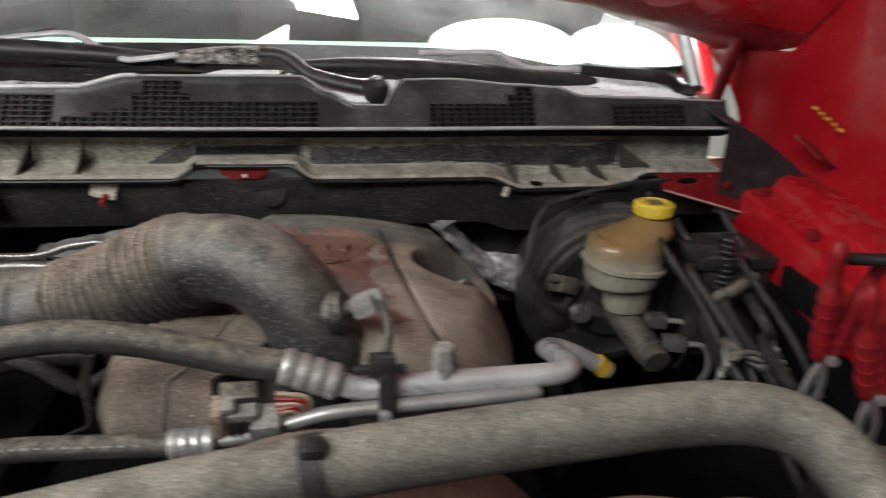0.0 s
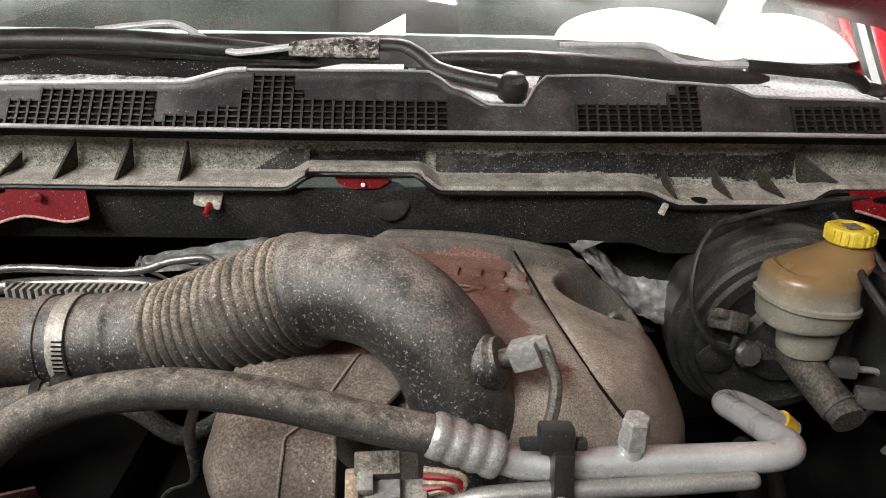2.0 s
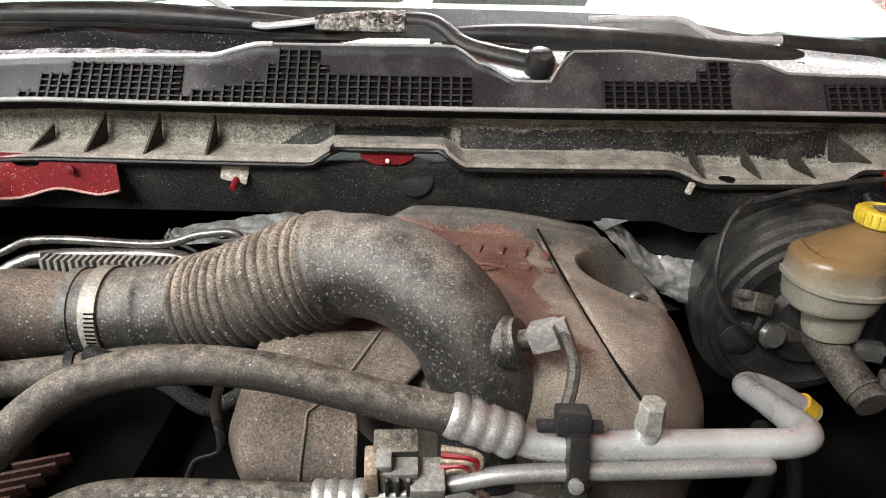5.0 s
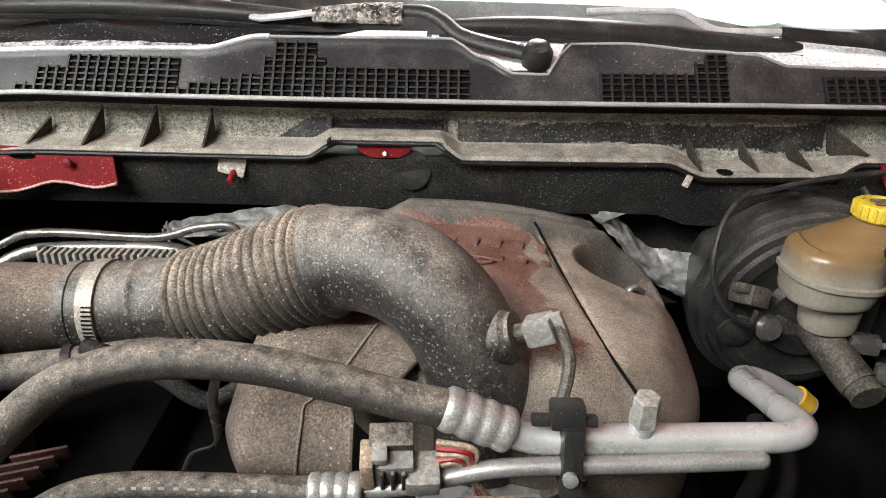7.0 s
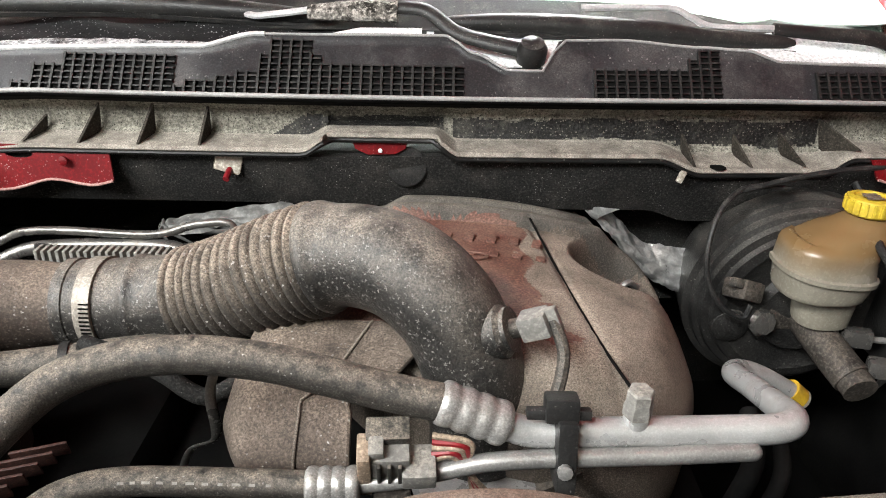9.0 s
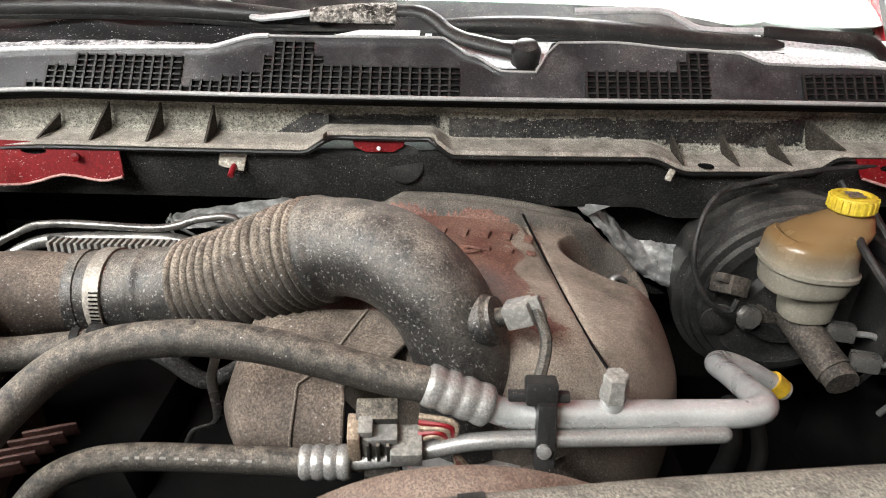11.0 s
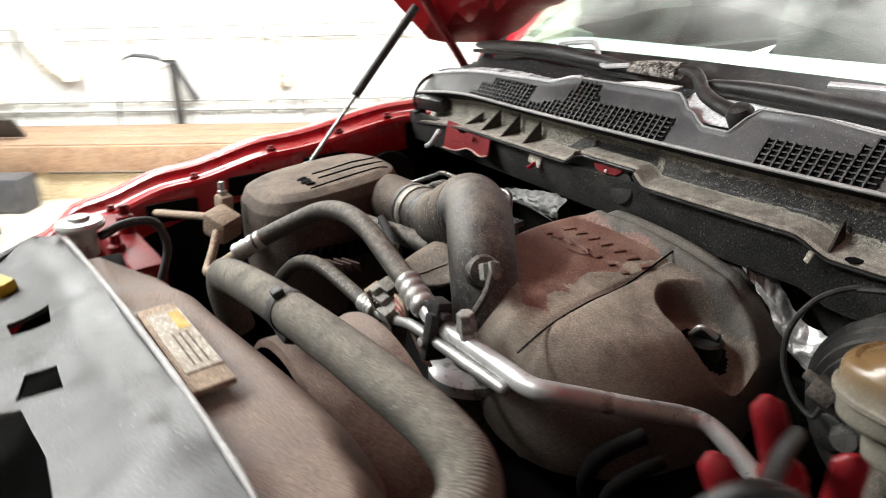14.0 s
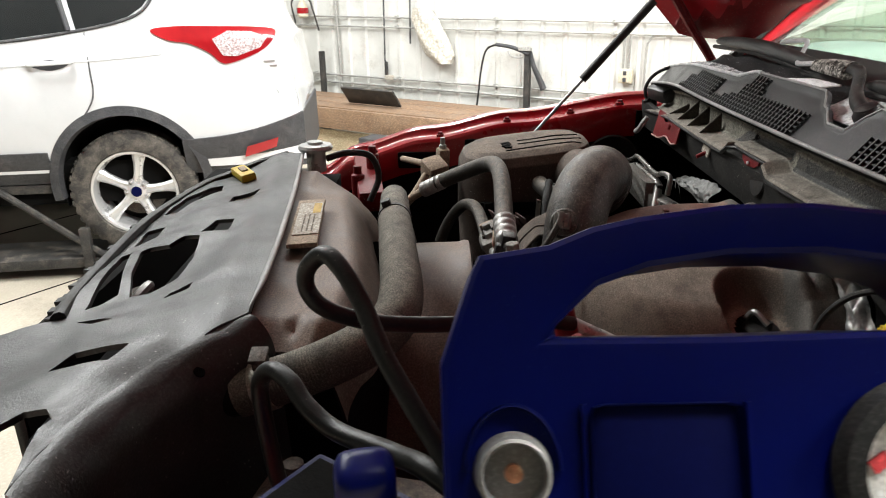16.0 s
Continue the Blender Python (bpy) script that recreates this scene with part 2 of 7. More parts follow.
M_TYRE = surface("worn_tyre_rubber", (0.022, 0.021, 0.02), (0.05, 0.046, 0.042), 9, 0.75, dust=(0.17, 0.15, 0.125), dust_amount=0.45, dust_up=0.1)
M_RIM = surface("silver_wheel_paint", (0.60, 0.60, 0.60), (0.70, 0.70, 0.70), 8, 0.3, metal=0.55, bump=0.03, dust=(0.25, 0.22, 0.18), dust_amount=0.15, grain=0.12)
M_LAMP_RED = surface("red_lamp_lens", (0.26, 0.006, 0.010), (0.34, 0.010, 0.014), 9, 0.12, bump=0.0, coat=0.8, rough_var=0.04, grain=0.04)
M_LAMP_CLEAR = surface("clear_lamp_lens", (0.36, 0.27, 0.27), (0.55, 0.48, 0.48), 60, 0.12, bump=0.2, fine=120, coat=0.8, rough_var=0.04)
M_SIDEGLASS = surface("dark_tinted_glass", (0.010, 0.012, 0.013), (0.018, 0.020, 0.021), 2, 0.05, bump=0.0, rough_var=0.02, coat=1.0, grain=0.04)
M_WALL = surface("white_metal_siding", (0.56, 0.56, 0.53), (0.66, 0.66, 0.63), 2.0, 0.45, bump=0.03, fine=60, dust=(0.40, 0.37, 0.32), dust_amount=0.25, dust_up=0.3, grain=0.04)
M_CEIL = surface("grey_ceiling_liner", (0.42, 0.42, 0.41), (0.48, 0.48, 0.47), 1.5, 0.6, bump=0.03, fine=60, grain=0.04)
M_PIPE = surface("grey_conduit", (0.34, 0.34, 0.32), (0.44, 0.44, 0.42), 9, 0.45, metal=0.5)
M_CONCRETE = surface("stained_concrete", (0.36, 0.32, 0.255), (0.52, 0.465, 0.38), 1.1, 0.6, bump=0.10, fine=90, dust=(0.22, 0.195, 0.158), dust_amount=0.22, dust_up=0.0, grain=0.12)
M_WOOD = surface("worn_brown_plank", (0.19, 0.115, 0.07), (0.28, 0.18, 0.11), 5, 0.65, bump=0.2, fine=90, dust=(0.28, 0.23, 0.18), dust_amount=0.35, per_piece=True)
M_PALEWOOD = surface("pale_board", (0.46, 0.36, 0.23), (0.58, 0.47, 0.32), 4, 0.7, bump=0.15, fine=90)
M_BLACKSTEEL = surface("black_painted_steel", (0.02, 0.02, 0.02), (0.045, 0.043, 0.04), 9, 0.5, dust=(0.2, 0.17, 0.14), dust_amount=0.3)
M_CLOTH = surface("grimy_plastic_bag", (0.50, 0.46, 0.38), (0.64, 0.60, 0.52), 12, 0.6, bump=0.3, fine=50)
M_PAPER = surface("white_paper", (0.78, 0.79, 0.78), (0.85, 0.86, 0.85), 20, 0.7, bump=0.02, grain=0.04)
M_DASH = surface("pale_dash_vinyl", (0.150, 0.182, 0.168), (0.190, 0.225, 0.208), 5, 0.6, bump=0.05, grain=0.04)
M_CABIN = surface("dark_cabin_trim", (0.05, 0.055, 0.055), (0.09, 0.095, 0.092), 4, 0.8)
M_SALT = surface("white_salt_crust", (0.70, 0.71, 0.72), (0.82, 0.83, 0.84), 16, 0.7, bump=0.5, fine=200)
M_COPPER = surface("copper_contact", (0.55, 0.25, 0.14), (0.65, 0.32, 0.2), 30, 0.35, metal=0.8)
M_GAUGE = surface("gauge_face", (0.62, 0.60, 0.55), (0.72, 0.70, 0.65), 20, 0.6)
M_OFFWHITE = surface("ivory_outlet_plastic", (0.55, 0.50, 0.36), (0.64, 0.58, 0.44), 20, 0.5)
M_GUTTER = surface("salt_streaked_plastic", (0.008, 0.008, 0.0085), (0.018, 0.018, 0.0185), 30, 0.6, specks=0.55, speck_colour=(0.62, 0.62, 0.63), speck_scale=300, spec=0.15, grain=0.3)
M_CRUST = surface("streaked_salt_crust", (0.06, 0.06, 0.061), (0.62, 0.62, 0.63), 55, 0.85, bump=0.6, fine=230, grain=0.6, specks=0.9, speck_colour=(0.03, 0.03, 0.03), speck_scale=200, spec=0.15)
M_EDGE = surface("salt_and_highlight_edge", (0.42, 0.42, 0.425), (0.72, 0.72, 0.725), 26, 0.4, fine=240, grain=0.3)
M_SHELF = surface("fine_pale_silt", (0.120, 0.108, 0.093), (0.225, 0.205, 0.178), 22, 0.9, fine=520, bump=0.35, grain=0.35, dust=(0.40, 0.365, 0.315), dust_amount=0.5, dust_up=0.2, spec=0.1)
M_CLAMP = surface("worn_band_steel", (0.22, 0.20, 0.172), (0.31, 0.285, 0.25), 60, 0.5, metal=0.3, fine=420, grain=0.4, dust=(0.20, 0.165, 0.13), dust_amount=0.4)
M_CHALK = surface("chalky_dirt", (0.03, 0.027, 0.024), (0.36, 0.335, 0.305), 50, 0.9, bump=0.8, fine=200, grain=0.6, specks=0.8, speck_colour=(0.025, 0.023, 0.02), speck_scale=230, spec=0.1)
M_VANE = surface("dark_red_brown_plastic", (0.030, 0.012, 0.010), (0.060, 0.026, 0.020), 20, 0.6, fine=420, dust=(0.12, 0.075, 0.058), dust_amount=0.3)
M_CRIMP = surface("dulled_ferrule", (0.26, 0.255, 0.245), (0.37, 0.362, 0.348), 30, 0.34, metal=0.5, bump=0.1, fine=600, grain=0.35, dust=(0.20, 0.175, 0.15), dust_amount=0.3)
M_ROD = surface("bare_worn_rod", (0.50, 0.505, 0.51), (0.68, 0.685, 0.69), 40, 0.35, metal=0.3, fine=400, grain=0.3)
M_DULLWALL = surface("dark_unseen_wall", (0.13, 0.13, 0.125), (0.18, 0.18, 0.17), 1.5, 0.7, grain=0.04)
M_WET = surface("wet_black_plastic", (0.008, 0.008, 0.008), (0.022, 0.021, 0.020), 20, 0.34, specks=0.9, speck_colour=(0.25, 0.235, 0.20), speck_scale=340, fine=330, dust=(0.13, 0.12, 0.10), dust_amount=0.25, dust_up=0.2, bump=0.9, grain=0.8)
M_TAG = surface("orange_yellow_tape", (0.42, 0.25, 0.015), (0.50, 0.32, 0.025), 20, 0.5, grain=0.15, dust=(0.2, 0.14, 0.06), dust_amount=0.3)
M_SEAL = surface("black_seal_rubber", (0.005, 0.005, 0.005), (0.010, 0.010, 0.0096), 20, 0.40, fine=400, dust=(0.07, 0.066, 0.06), dust_amount=0.10, specks=0.15, spec=0.3, grain=0.25)
M_FRAMEPLUG = surface("grey_dusty_plug", (0.13, 0.126, 0.118), (0.21, 0.203, 0.188), 18, 0.6, dust=(0.27, 0.245, 0.21), dust_amount=0.45, grain=0.3)
M_LINE = surface("dull_steel_line", (0.120, 0.115, 0.108), (0.20, 0.192, 0.18), 18, 0.28, metal=0.65, bump=0.08, fine=500, grain=0.2, dust=(0.19, 0.165, 0.138), dust_amount=0.25)
M_OLDFOIL = surface("dull_heat_foil", (0.085, 0.085, 0.081), (0.15, 0.15, 0.144), 20, 0.55, metal=0.25, bump=0.15, fine=160, grain=0.25, specks=0.15)
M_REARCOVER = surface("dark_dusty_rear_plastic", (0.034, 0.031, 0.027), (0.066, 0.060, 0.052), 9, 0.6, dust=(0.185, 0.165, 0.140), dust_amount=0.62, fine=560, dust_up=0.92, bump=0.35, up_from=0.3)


def stained_tank():
    """Yellowed plastic whose brown stain thins out below the shoulder."""
    m = surface("yellowed_tank_plastic", (0.19, 0.175, 0.14), (0.28, 0.26, 0.212), 9, 0.26, bump=0.08, fine=300, grain=0.12, specks=0.2, speck_colour=(0.12, 0.09, 0.05), spec=0.5)
    n, l = m.node_tree.nodes, m.node_tree.links
    b = n["Principled BSDF"]
    old = b.inputs["Base Color"].links[0].from_socket
    co, sep, wave, add, ramp, mixer = [n.new("ShaderNode" + k) for k in ("TexCoord", "SeparateXYZ", "TexNoise", "Math", "MapRange", "Mix")]
    mixer.data_type = "RGBA"
    l.new(co.outputs["Object"], sep.inputs[0])
    l.new(co.outputs["Object"], wave.inputs["Vector"])
    wave.inputs["Scale"].default_value = 40
    add.operation = "MULTIPLY_ADD"
    l.new(wave.outputs[0], add.inputs[0])
    add.inputs[1].default_value = 0.016
    l.new(sep.outputs[2], add.inputs[2])
    ramp.inputs[1].default_value, ramp.inputs[2].default_value = 0.076, 0.108
    l.new(add.outputs[0], ramp.inputs[0])
    l.new(ramp.outputs[0], mixer.inputs[0])
    l.new(old, mixer.inputs[6])
    mixer.inputs[7].default_value = (0.185, 0.115, 0.050, 1)
    l.new(mixer.outputs[2], b.inputs["Base Color"])
    return m


M_STAINTANK = stained_tank()
M_GLASS = glass("windshield_glass", (0.74, 0.88, 0.76))

# ---------------------------------------------------------------- mesh helpers


def thing(name, at, label, category, group="", kind=""):
    ob = new(name)
    ob.empty_display_size = 0.05
    ob.location = at
    return tagged(ob, label, category, group, kind)


def root_of(ob):
    while ob.parent:
        ob = ob.parent
    return ob


def part(name, bm, material, parent, label="", smooth=True, angle=40):
    """Links a bmesh, in world coordinates, as one mesh object under a thing or under a part."""
    off = root_of(parent).location if parent else Vector((0, 0, 0))
    bmesh.ops.translate(bm, verts=bm.verts, vec=-off)
    bmesh.ops.recalc_face_normals(bm, faces=bm.faces)
    me = bpy.data.meshes.new(name)
    if smooth:
        lim = radians(angle)
        for f in bm.faces:
            f.smooth = True
        for e in bm.edges:
            if len(e.link_faces) == 2 and e.calc_face_angle(0) > lim:
                e.smooth = False
    bm.to_mesh(me)
    bm.free()
    ob = new(name, me)
    ob.parent = parent
    for m in (material if isinstance(material, (list, tuple)) else [material]):
        me.materials.append(m)
    return tagged(ob, label)


def piece(name, mesh_ob, m, parent):
    """A further object on an existing mesh, under a parent."""
    ob = new(name, mesh_ob.data)
    ob.parent = parent
    ob.matrix_local = m
    return ob


def catmull(pts, n=8):
    p = [Vector(q) for q in pts]
    p = [p[0] * 2 - p[1]] + p + [p[-1] * 2 - p[-2]]
    out = []
    for i in range(1, len(p) - 2):
        for k in range(n):
            t = k / n
            out.append(0.5 * (2 * p[i] + (p[i + 1] - p[i - 1]) * t + (2 * p[i - 1] - 5 * p[i] + 4 * p[i + 1] - p[i + 2]) * t * t
                              + (3 * p[i] - p[i - 1] - 3 * p[i + 1] + p[i + 2]) * t ** 3))
    return out + [p[-2]]


def add_tube(bm, pts, radius, seg=16, n=8, caps=True, flat=1.0):
    """Sweep of a round section along a smooth line. radius: a number, or a function of 0..1 along it."""
    path = catmull(pts, n) if n else [Vector(q) for q in pts]
    run = [0.0]
    for a, c in zip(path, path[1:]):
        run.append(run[-1] + (c - a).length)
    rings, side = [], None
    for i, p in enumerate(path):
        d = (path[min(i + 1, len(path) - 1)] - path[max(i - 1, 0)]).normalized()
        if side is None:
            side = d.orthogonal().normalized()
        side = (side - d * side.dot(d)).normalized()
        up = d.cross(side)
        r = radius(run[i] / run[-1]) if callable(radius) else radius
        rings.append([bm.verts.new(p + side * (r * math.cos(a)) + up * (r * flat * math.sin(a))) for a in [2 * math.pi * k / seg for k in range(seg)]])
    for a, c in zip(rings, rings[1:]):
        for k in range(seg):
            bm.faces.new((a[k], a[(k + 1) % seg], c[(k + 1) % seg], c[k]))
    if caps:
        bm.faces.new(rings[0][::-1])
        bm.faces.new(rings[-1])
    return rings


def tube(pts, radius, seg=16, n=8, caps=True, flat=1.0):
    bm = bmesh.new()
    add_tube(bm, pts, radius, seg, n, caps, flat)
    return bm


def add_lathe(bm, profile, m, seg=32):
    """Turn of (radius, height) points round the z of pose m."""
    rings = []
    for r, h in profile:
        rings.append([bm.verts.new(m @ Vector((max(r, 1e-5) * math.cos(a), max(r, 1e-5) * math.sin(a), h))) for a in [2 * math.pi * k / seg for k in range(seg)]])
    for a, c in zip(rings, rings[1:]):
        for k in range(seg):
            bm.faces.new((a[k], a[(k + 1) % seg], c[(k + 1) % seg], c[k]))
    bm.faces.new(rings[0][::-1])
    bm.faces.new(rings[-1])


def lathe(profile, m, seg=32):
    bm = bmesh.new()
    add_lathe(bm, profile, m, seg)
    return bm


def add_box(bm, size, m, bevel=0.0, seg=2):
    made = bmesh.ops.create_cube(bm, size=1.0, matrix=m @ Matrix.Diagonal((*size, 1)))
    if bevel:
        vs = set(made["verts"])
        es = [e for e in bm.edges if e.verts[0] in vs and e.verts[1] in vs]
        bmesh.ops.bevel(bm, geom=es, offset=bevel, segments=seg, affect="EDGES", profile=0.6)


def box(size, m, bevel=0.0, seg=2):
    bm = bmesh.new()
    add_box(bm, size, m, bevel, seg)
    return bm


def span(x0, x1, y0, y1, z0, z1, bevel=0.0):
    return box((x1 - x0, y1 - y0, z1 - z0), pose((x0 + x1) / 2, (y0 + y1) / 2, (z0 + z1) / 2), bevel)


def plate(outline, m, depth, holes=(), bevel=0.0):
    """A flat outline in the xy of pose m, with holes, given depth along -z."""
    bm = bmesh.new()
    edges = []
    for ring in (outline, *holes):
        vs = [bm.verts.new((x, y, 0)) for x, y in ring]
        edges += [bm.edges.new((vs[i], vs[(i + 1) % len(vs)])) for i in range(len(vs))]
    bmesh.ops.triangle_fill(bm, use_beauty=True, use_dissolve=False, edges=edges)
    made = bmesh.ops.extrude_face_region(bm, geom=bm.faces[:])
    bmesh.ops.translate(bm, verts=[v for v in made["geom"] if isinstance(v, bmesh.types.BMVert)], vec=(0, 0, -depth))
    bmesh.ops.transform(bm, matrix=m, verts=bm.verts)
    return bm


def sheet(f, nu, nv, thick=0.0, keep=None):
    """A surface from f(u, v), u and v 0..1, given thickness along its normals' opposite side."""
    bm = bmesh.new()
    g = [[bm.verts.new(f(i / nu, j / nv)) for j in range(nv + 1)] for i in range(nu + 1)]
    for i in range(nu):
        for j in range(nv):
            if keep is None or keep((i + 0.5) / nu, (j + 0.5) / nv):
                bm.faces.new((g[i][j], g[i + 1][j], g[i + 1][j + 1], g[i][j + 1]))
    bmesh.ops.delete(bm, geom=[v for v in bm.verts if not v.link_faces], context="VERTS")
    if thick:
        bm.normal_update()
        bmesh.ops.solidify(bm, geom=bm.faces[:], thickness=thick)
    return bm


def ring_of(x, y, rx, ry, n=20, turn=0.0):
    return [(x + rx * math.cos(2 * math.pi * k / n + turn), y + ry * math.sin(2 * math.pi * k / n + turn)) for k in range(n)]


def lerp(table, x):
    """Straight-line reading of a table of (x, value)."""
    if x <= table[0][0]:
        return table[0][1]
    for (a, p), (c, q) in zip(table, table[1:]):
        if x <= c:
            w = (x - a) / (c - a)
            w = w * w * (3 - 2 * w)
            return p + (q - p) * w
    return table[-1][1]

# ---------------------------------------------------------------- room
ROOM = pose(-5.748, 1.489, 0, 0, 0, 236.83)  # x along the long wall, y into the shop


def room_box(name, x0, x1, y0, y1, z0, z1, material, label, category):
    bm = span(x0, x1, y0, y1, z0, z1)
    bmesh.ops.transform(bm, matrix=ROOM, verts=bm.verts)
    return tagged(part(name, bm, material, None, smooth=False), label, category, kind="structure")


room_box("floor", -9, 8, -0.2, 12.2, -0.2, 0.0, M_CONCRETE, "stained tan concrete shop floor", "floor")
# Unseen ceiling and three unseen walls, toned down to cut bounced fill.
room_box("ceiling", -9, 8, -0.2, 12.2, 4.5, 4.7, M_CEIL, "unseen liner ceiling of the shop, greyed to cut bounced light", "ceiling")
room_box("wall_east", -9, 8, 12.0, 12.2, 0, 4.5, M_DULLWALL, "unseen plain shop wall, dark to cut bounced light", "wall")
room_box("wall_north", -9.2, -9, -0.2, 12.2, 0, 4.5, M_DULLWALL, "unseen plain shop end wall, dark to cut bounced light", "wall")
room_box("wall_south", 8, 8.2, -0.2, 12.2, 0, 4.5, M_DULLWALL, "unseen plain shop end wall, dark to cut bounced light", "wall")


def siding():
    """Ribbed metal sheets: a flat pan and a raised trapezoid rib every 23 cm."""
    bm = bmesh.new()
    step, cols = 0.229, []
    x = -9.0
    prof = []
    while x < 8.0:
        prof += [(x, 0.0), (x + 0.150, 0.0), (x + 0.166, 0.019), (x + 0.196, 0.019), (x + 0.212, 0.0)]
        x += step
    rows = [[bm.verts.new((px, py, z)) for px, py in prof] for z in (0.0, 4.5)]
    for a in range(len(prof) - 1):
        bm.faces.new((rows[0][a], rows[0][a + 1], rows[1][a + 1], rows[1][a]))
    bmesh.ops.transform(bm, matrix=ROOM, verts=bm.verts)
    return bm


room_box("wall_west_core", -9, 8, -0.2, -0.02, 0, 4.5, M_WALL, "white shop wall core behind the siding", "wall")
tagged(part("wall_west", siding(), M_WALL, None, smooth=False), "white ribbed metal siding wall of the shop", "wall", kind="structure")


def wall_pt(u, z, v=0.05):
    return ROOM @ Vector((-u, v, z))


def pipe_run(u0, u1, z, r, name, label):
    th = thing(name, wall_pt((u0 + u1) / 2, z, 0.05), label, "conduit", group="conduits along the wall")
    part("pipe", tube([wall_pt(u0, z, 0.05), wall_pt((u0 + u1) / 2, z - 0.004, 0.05), wall_pt(u1, z, 0.05)], r, 10, 6), M_PIPE, th)
    u = u0 + 0.4
    while u < u1:
        bm = box((0.03, 0.05, 0.035), ROOM @ pose(-u, 0.036, z), 0.004)
        part("clip", bm, M_PIPE, th)
        u += 1.15


for z, r in ((1.205, 0.010), (1.108, 0.010), (0.592, 0.011), (0.512, 0.013), (0.235, 0.011)):
    pipe_run(-6.5, 3.5, z, r, "conduit", "long grey metal conduit clipped to the white wall")

# outlet with its risers
th = thing("wall_outlet", wall_pt(0.94, 0.755), "ivory wall outlet box fed by metal conduits", "outlet")
part("box", box((0.12, 0.055, 0.12), ROOM @ pose(-0.94, 0.047, 0.755), 0.008), M_OFFWHITE, th)
part("cover", box((0.085, 0.01, 0.10), ROOM @ pose(-0.94, 0.079, 0.755), 0.004), M_OFFWHITE, th)
for du, top in ((-0.035, 1.10), (0.015, 1.10)):
    part("riser", tube([wall_pt(0.94 + du, 0.81, 0.04), wall_pt(0.94 + du, 0.95, 0.04), wall_pt(0.94 + du, top, 0.04)], 0.010, 8, 4), M_PIPE, th)
part("riser", tube([wall_pt(1.10, 0.45, 0.04), wall_pt(1.10, 0.95, 0.04), wall_pt(1.12, 1.06, 0.04), wall_pt(1.22, 1.10, 0.04), wall_pt(1.6, 1.10, 0.04)], 0.010, 8, 6), M_PIPE, th)
for du in (-0.028, 0.028):
    part("socket", box((0.03, 0.012, 0.035), ROOM @ pose(-0.94 - du * 0, 0.086, 0.755 + du), 0.004), M_CLAD, th)

# air hose and gun on a dark post
th = thing("hose_post", wall_pt(0.03, 0, 0.12), "dark steel post standing against the wall", "post")
part("post", box((0.055, 0.05, 0.97), ROOM @ pose(-0.03, 0.12, 0.485), 0.006), M_BLACKSTEEL, th)
part("bracket", box((0.12, 0.05, 0.03), ROOM @ pose(-0.01, 0.14, 0.955), 0.005), M_PIPE, th)
th = thing("fluid_gun", wall_pt(-0.1, 0.92, 0.14), "grey dispensing gun hung on a post with a thin black hose", "gun")
part("barrel", tube([wall_pt(-0.29, 0.985, 0.14), wall_pt(-0.12, 0.965, 0.14), wall_pt(0.05, 0.91, 0.14)], 0.018, 10, 6), M_CLAD, th)
part("guard", tube([wall_pt(-0.17, 0.93, 0.14), wall_pt(-0.12, 0.88, 0.14), wall_pt(-0.02, 0.88, 0.14), wall_pt(0.01, 0.92, 0.14)], 0.008, 8, 6), M_PIPE, th)
part("hose", tube([wall_pt(-0.29, 0.985, 0.14), wall_pt(-0.40, 0.93, 0.13), wall_pt(-0.46, 0.75, 0.12), wall_pt(-0.50, 0.45, 0.12), wall_pt(-0.56, 0.02, 0.14)], 0.010, 8, 8), M_RUBBER, th)
th = thing("rag", wall_pt(0.12, 0.8, 0.12), "dark rag hanging beside the post", "rag")
part("cloth", tube([wall_pt(0.06, 0.93, 0.13), wall_pt(0.10, 0.80, 0.13), wall_pt(0.17, 0.66, 0.12), wall_pt(0.20, 0.60, 0.12)], lambda s: 0.02 + 0.02 * s, 8, 6, flat=0.5), M_CLAD, th)
th = thing("steel_post", wall_pt(-2.47, 0, 0.12), "short dark steel post standing against the wall", "post")
part("post", box((0.05, 0.05, 0.84), ROOM @ pose(2.47, 0.12, 0.42), 0.005), M_BLACKSTEEL, th)
part("foot", box((0.22, 0.12, 0.02), ROOM @ pose(2.47, 0.12, 0.01), 0.004), M_BLACKSTEEL, th)
th = thing("wall_pipe", wall_pt(-2.28, 0, 0.05), "thin grey pipe running up the wall", "pipe")
part("pipe", tube([wall_pt(-2.28, 0.0, 0.045), wall_pt(-2.28, 0.7, 0.045), wall_pt(-2.30, 1.4, 0.045)], 0.017, 8, 4), M_PIPE, th)
th = thing("door_bolt", wall_pt(-1.645, 0.68, 0.06), "small dark latch rod on the wall", "latch")
part("rod", box((0.028, 0.03, 0.15), ROOM @ pose(1.645, 0.05, 0.685), 0.005), M_BLACKSTEEL, th)
part("knob", box((0.10, 0.05, 0.05), ROOM @ pose(1.60, 0.06, 0.60), 0.012), M_LABEL, th)
for u, z0, z1 in ((-1.66, 0.76, 2.2), (-1.33, 0.95, 2.2)):
    th = thing("pull_rope", wall_pt(u, z0, 0.06), "thin grey rope hanging down the wall", "rope")
    part("cord", tube([wall_pt(u, z0, 0.05), wall_pt(u + 0.01, (z0 + z1) / 2, 0.05), wall_pt(u, z1, 0.05)], 0.008, 6, 4), M_CLAD, th)

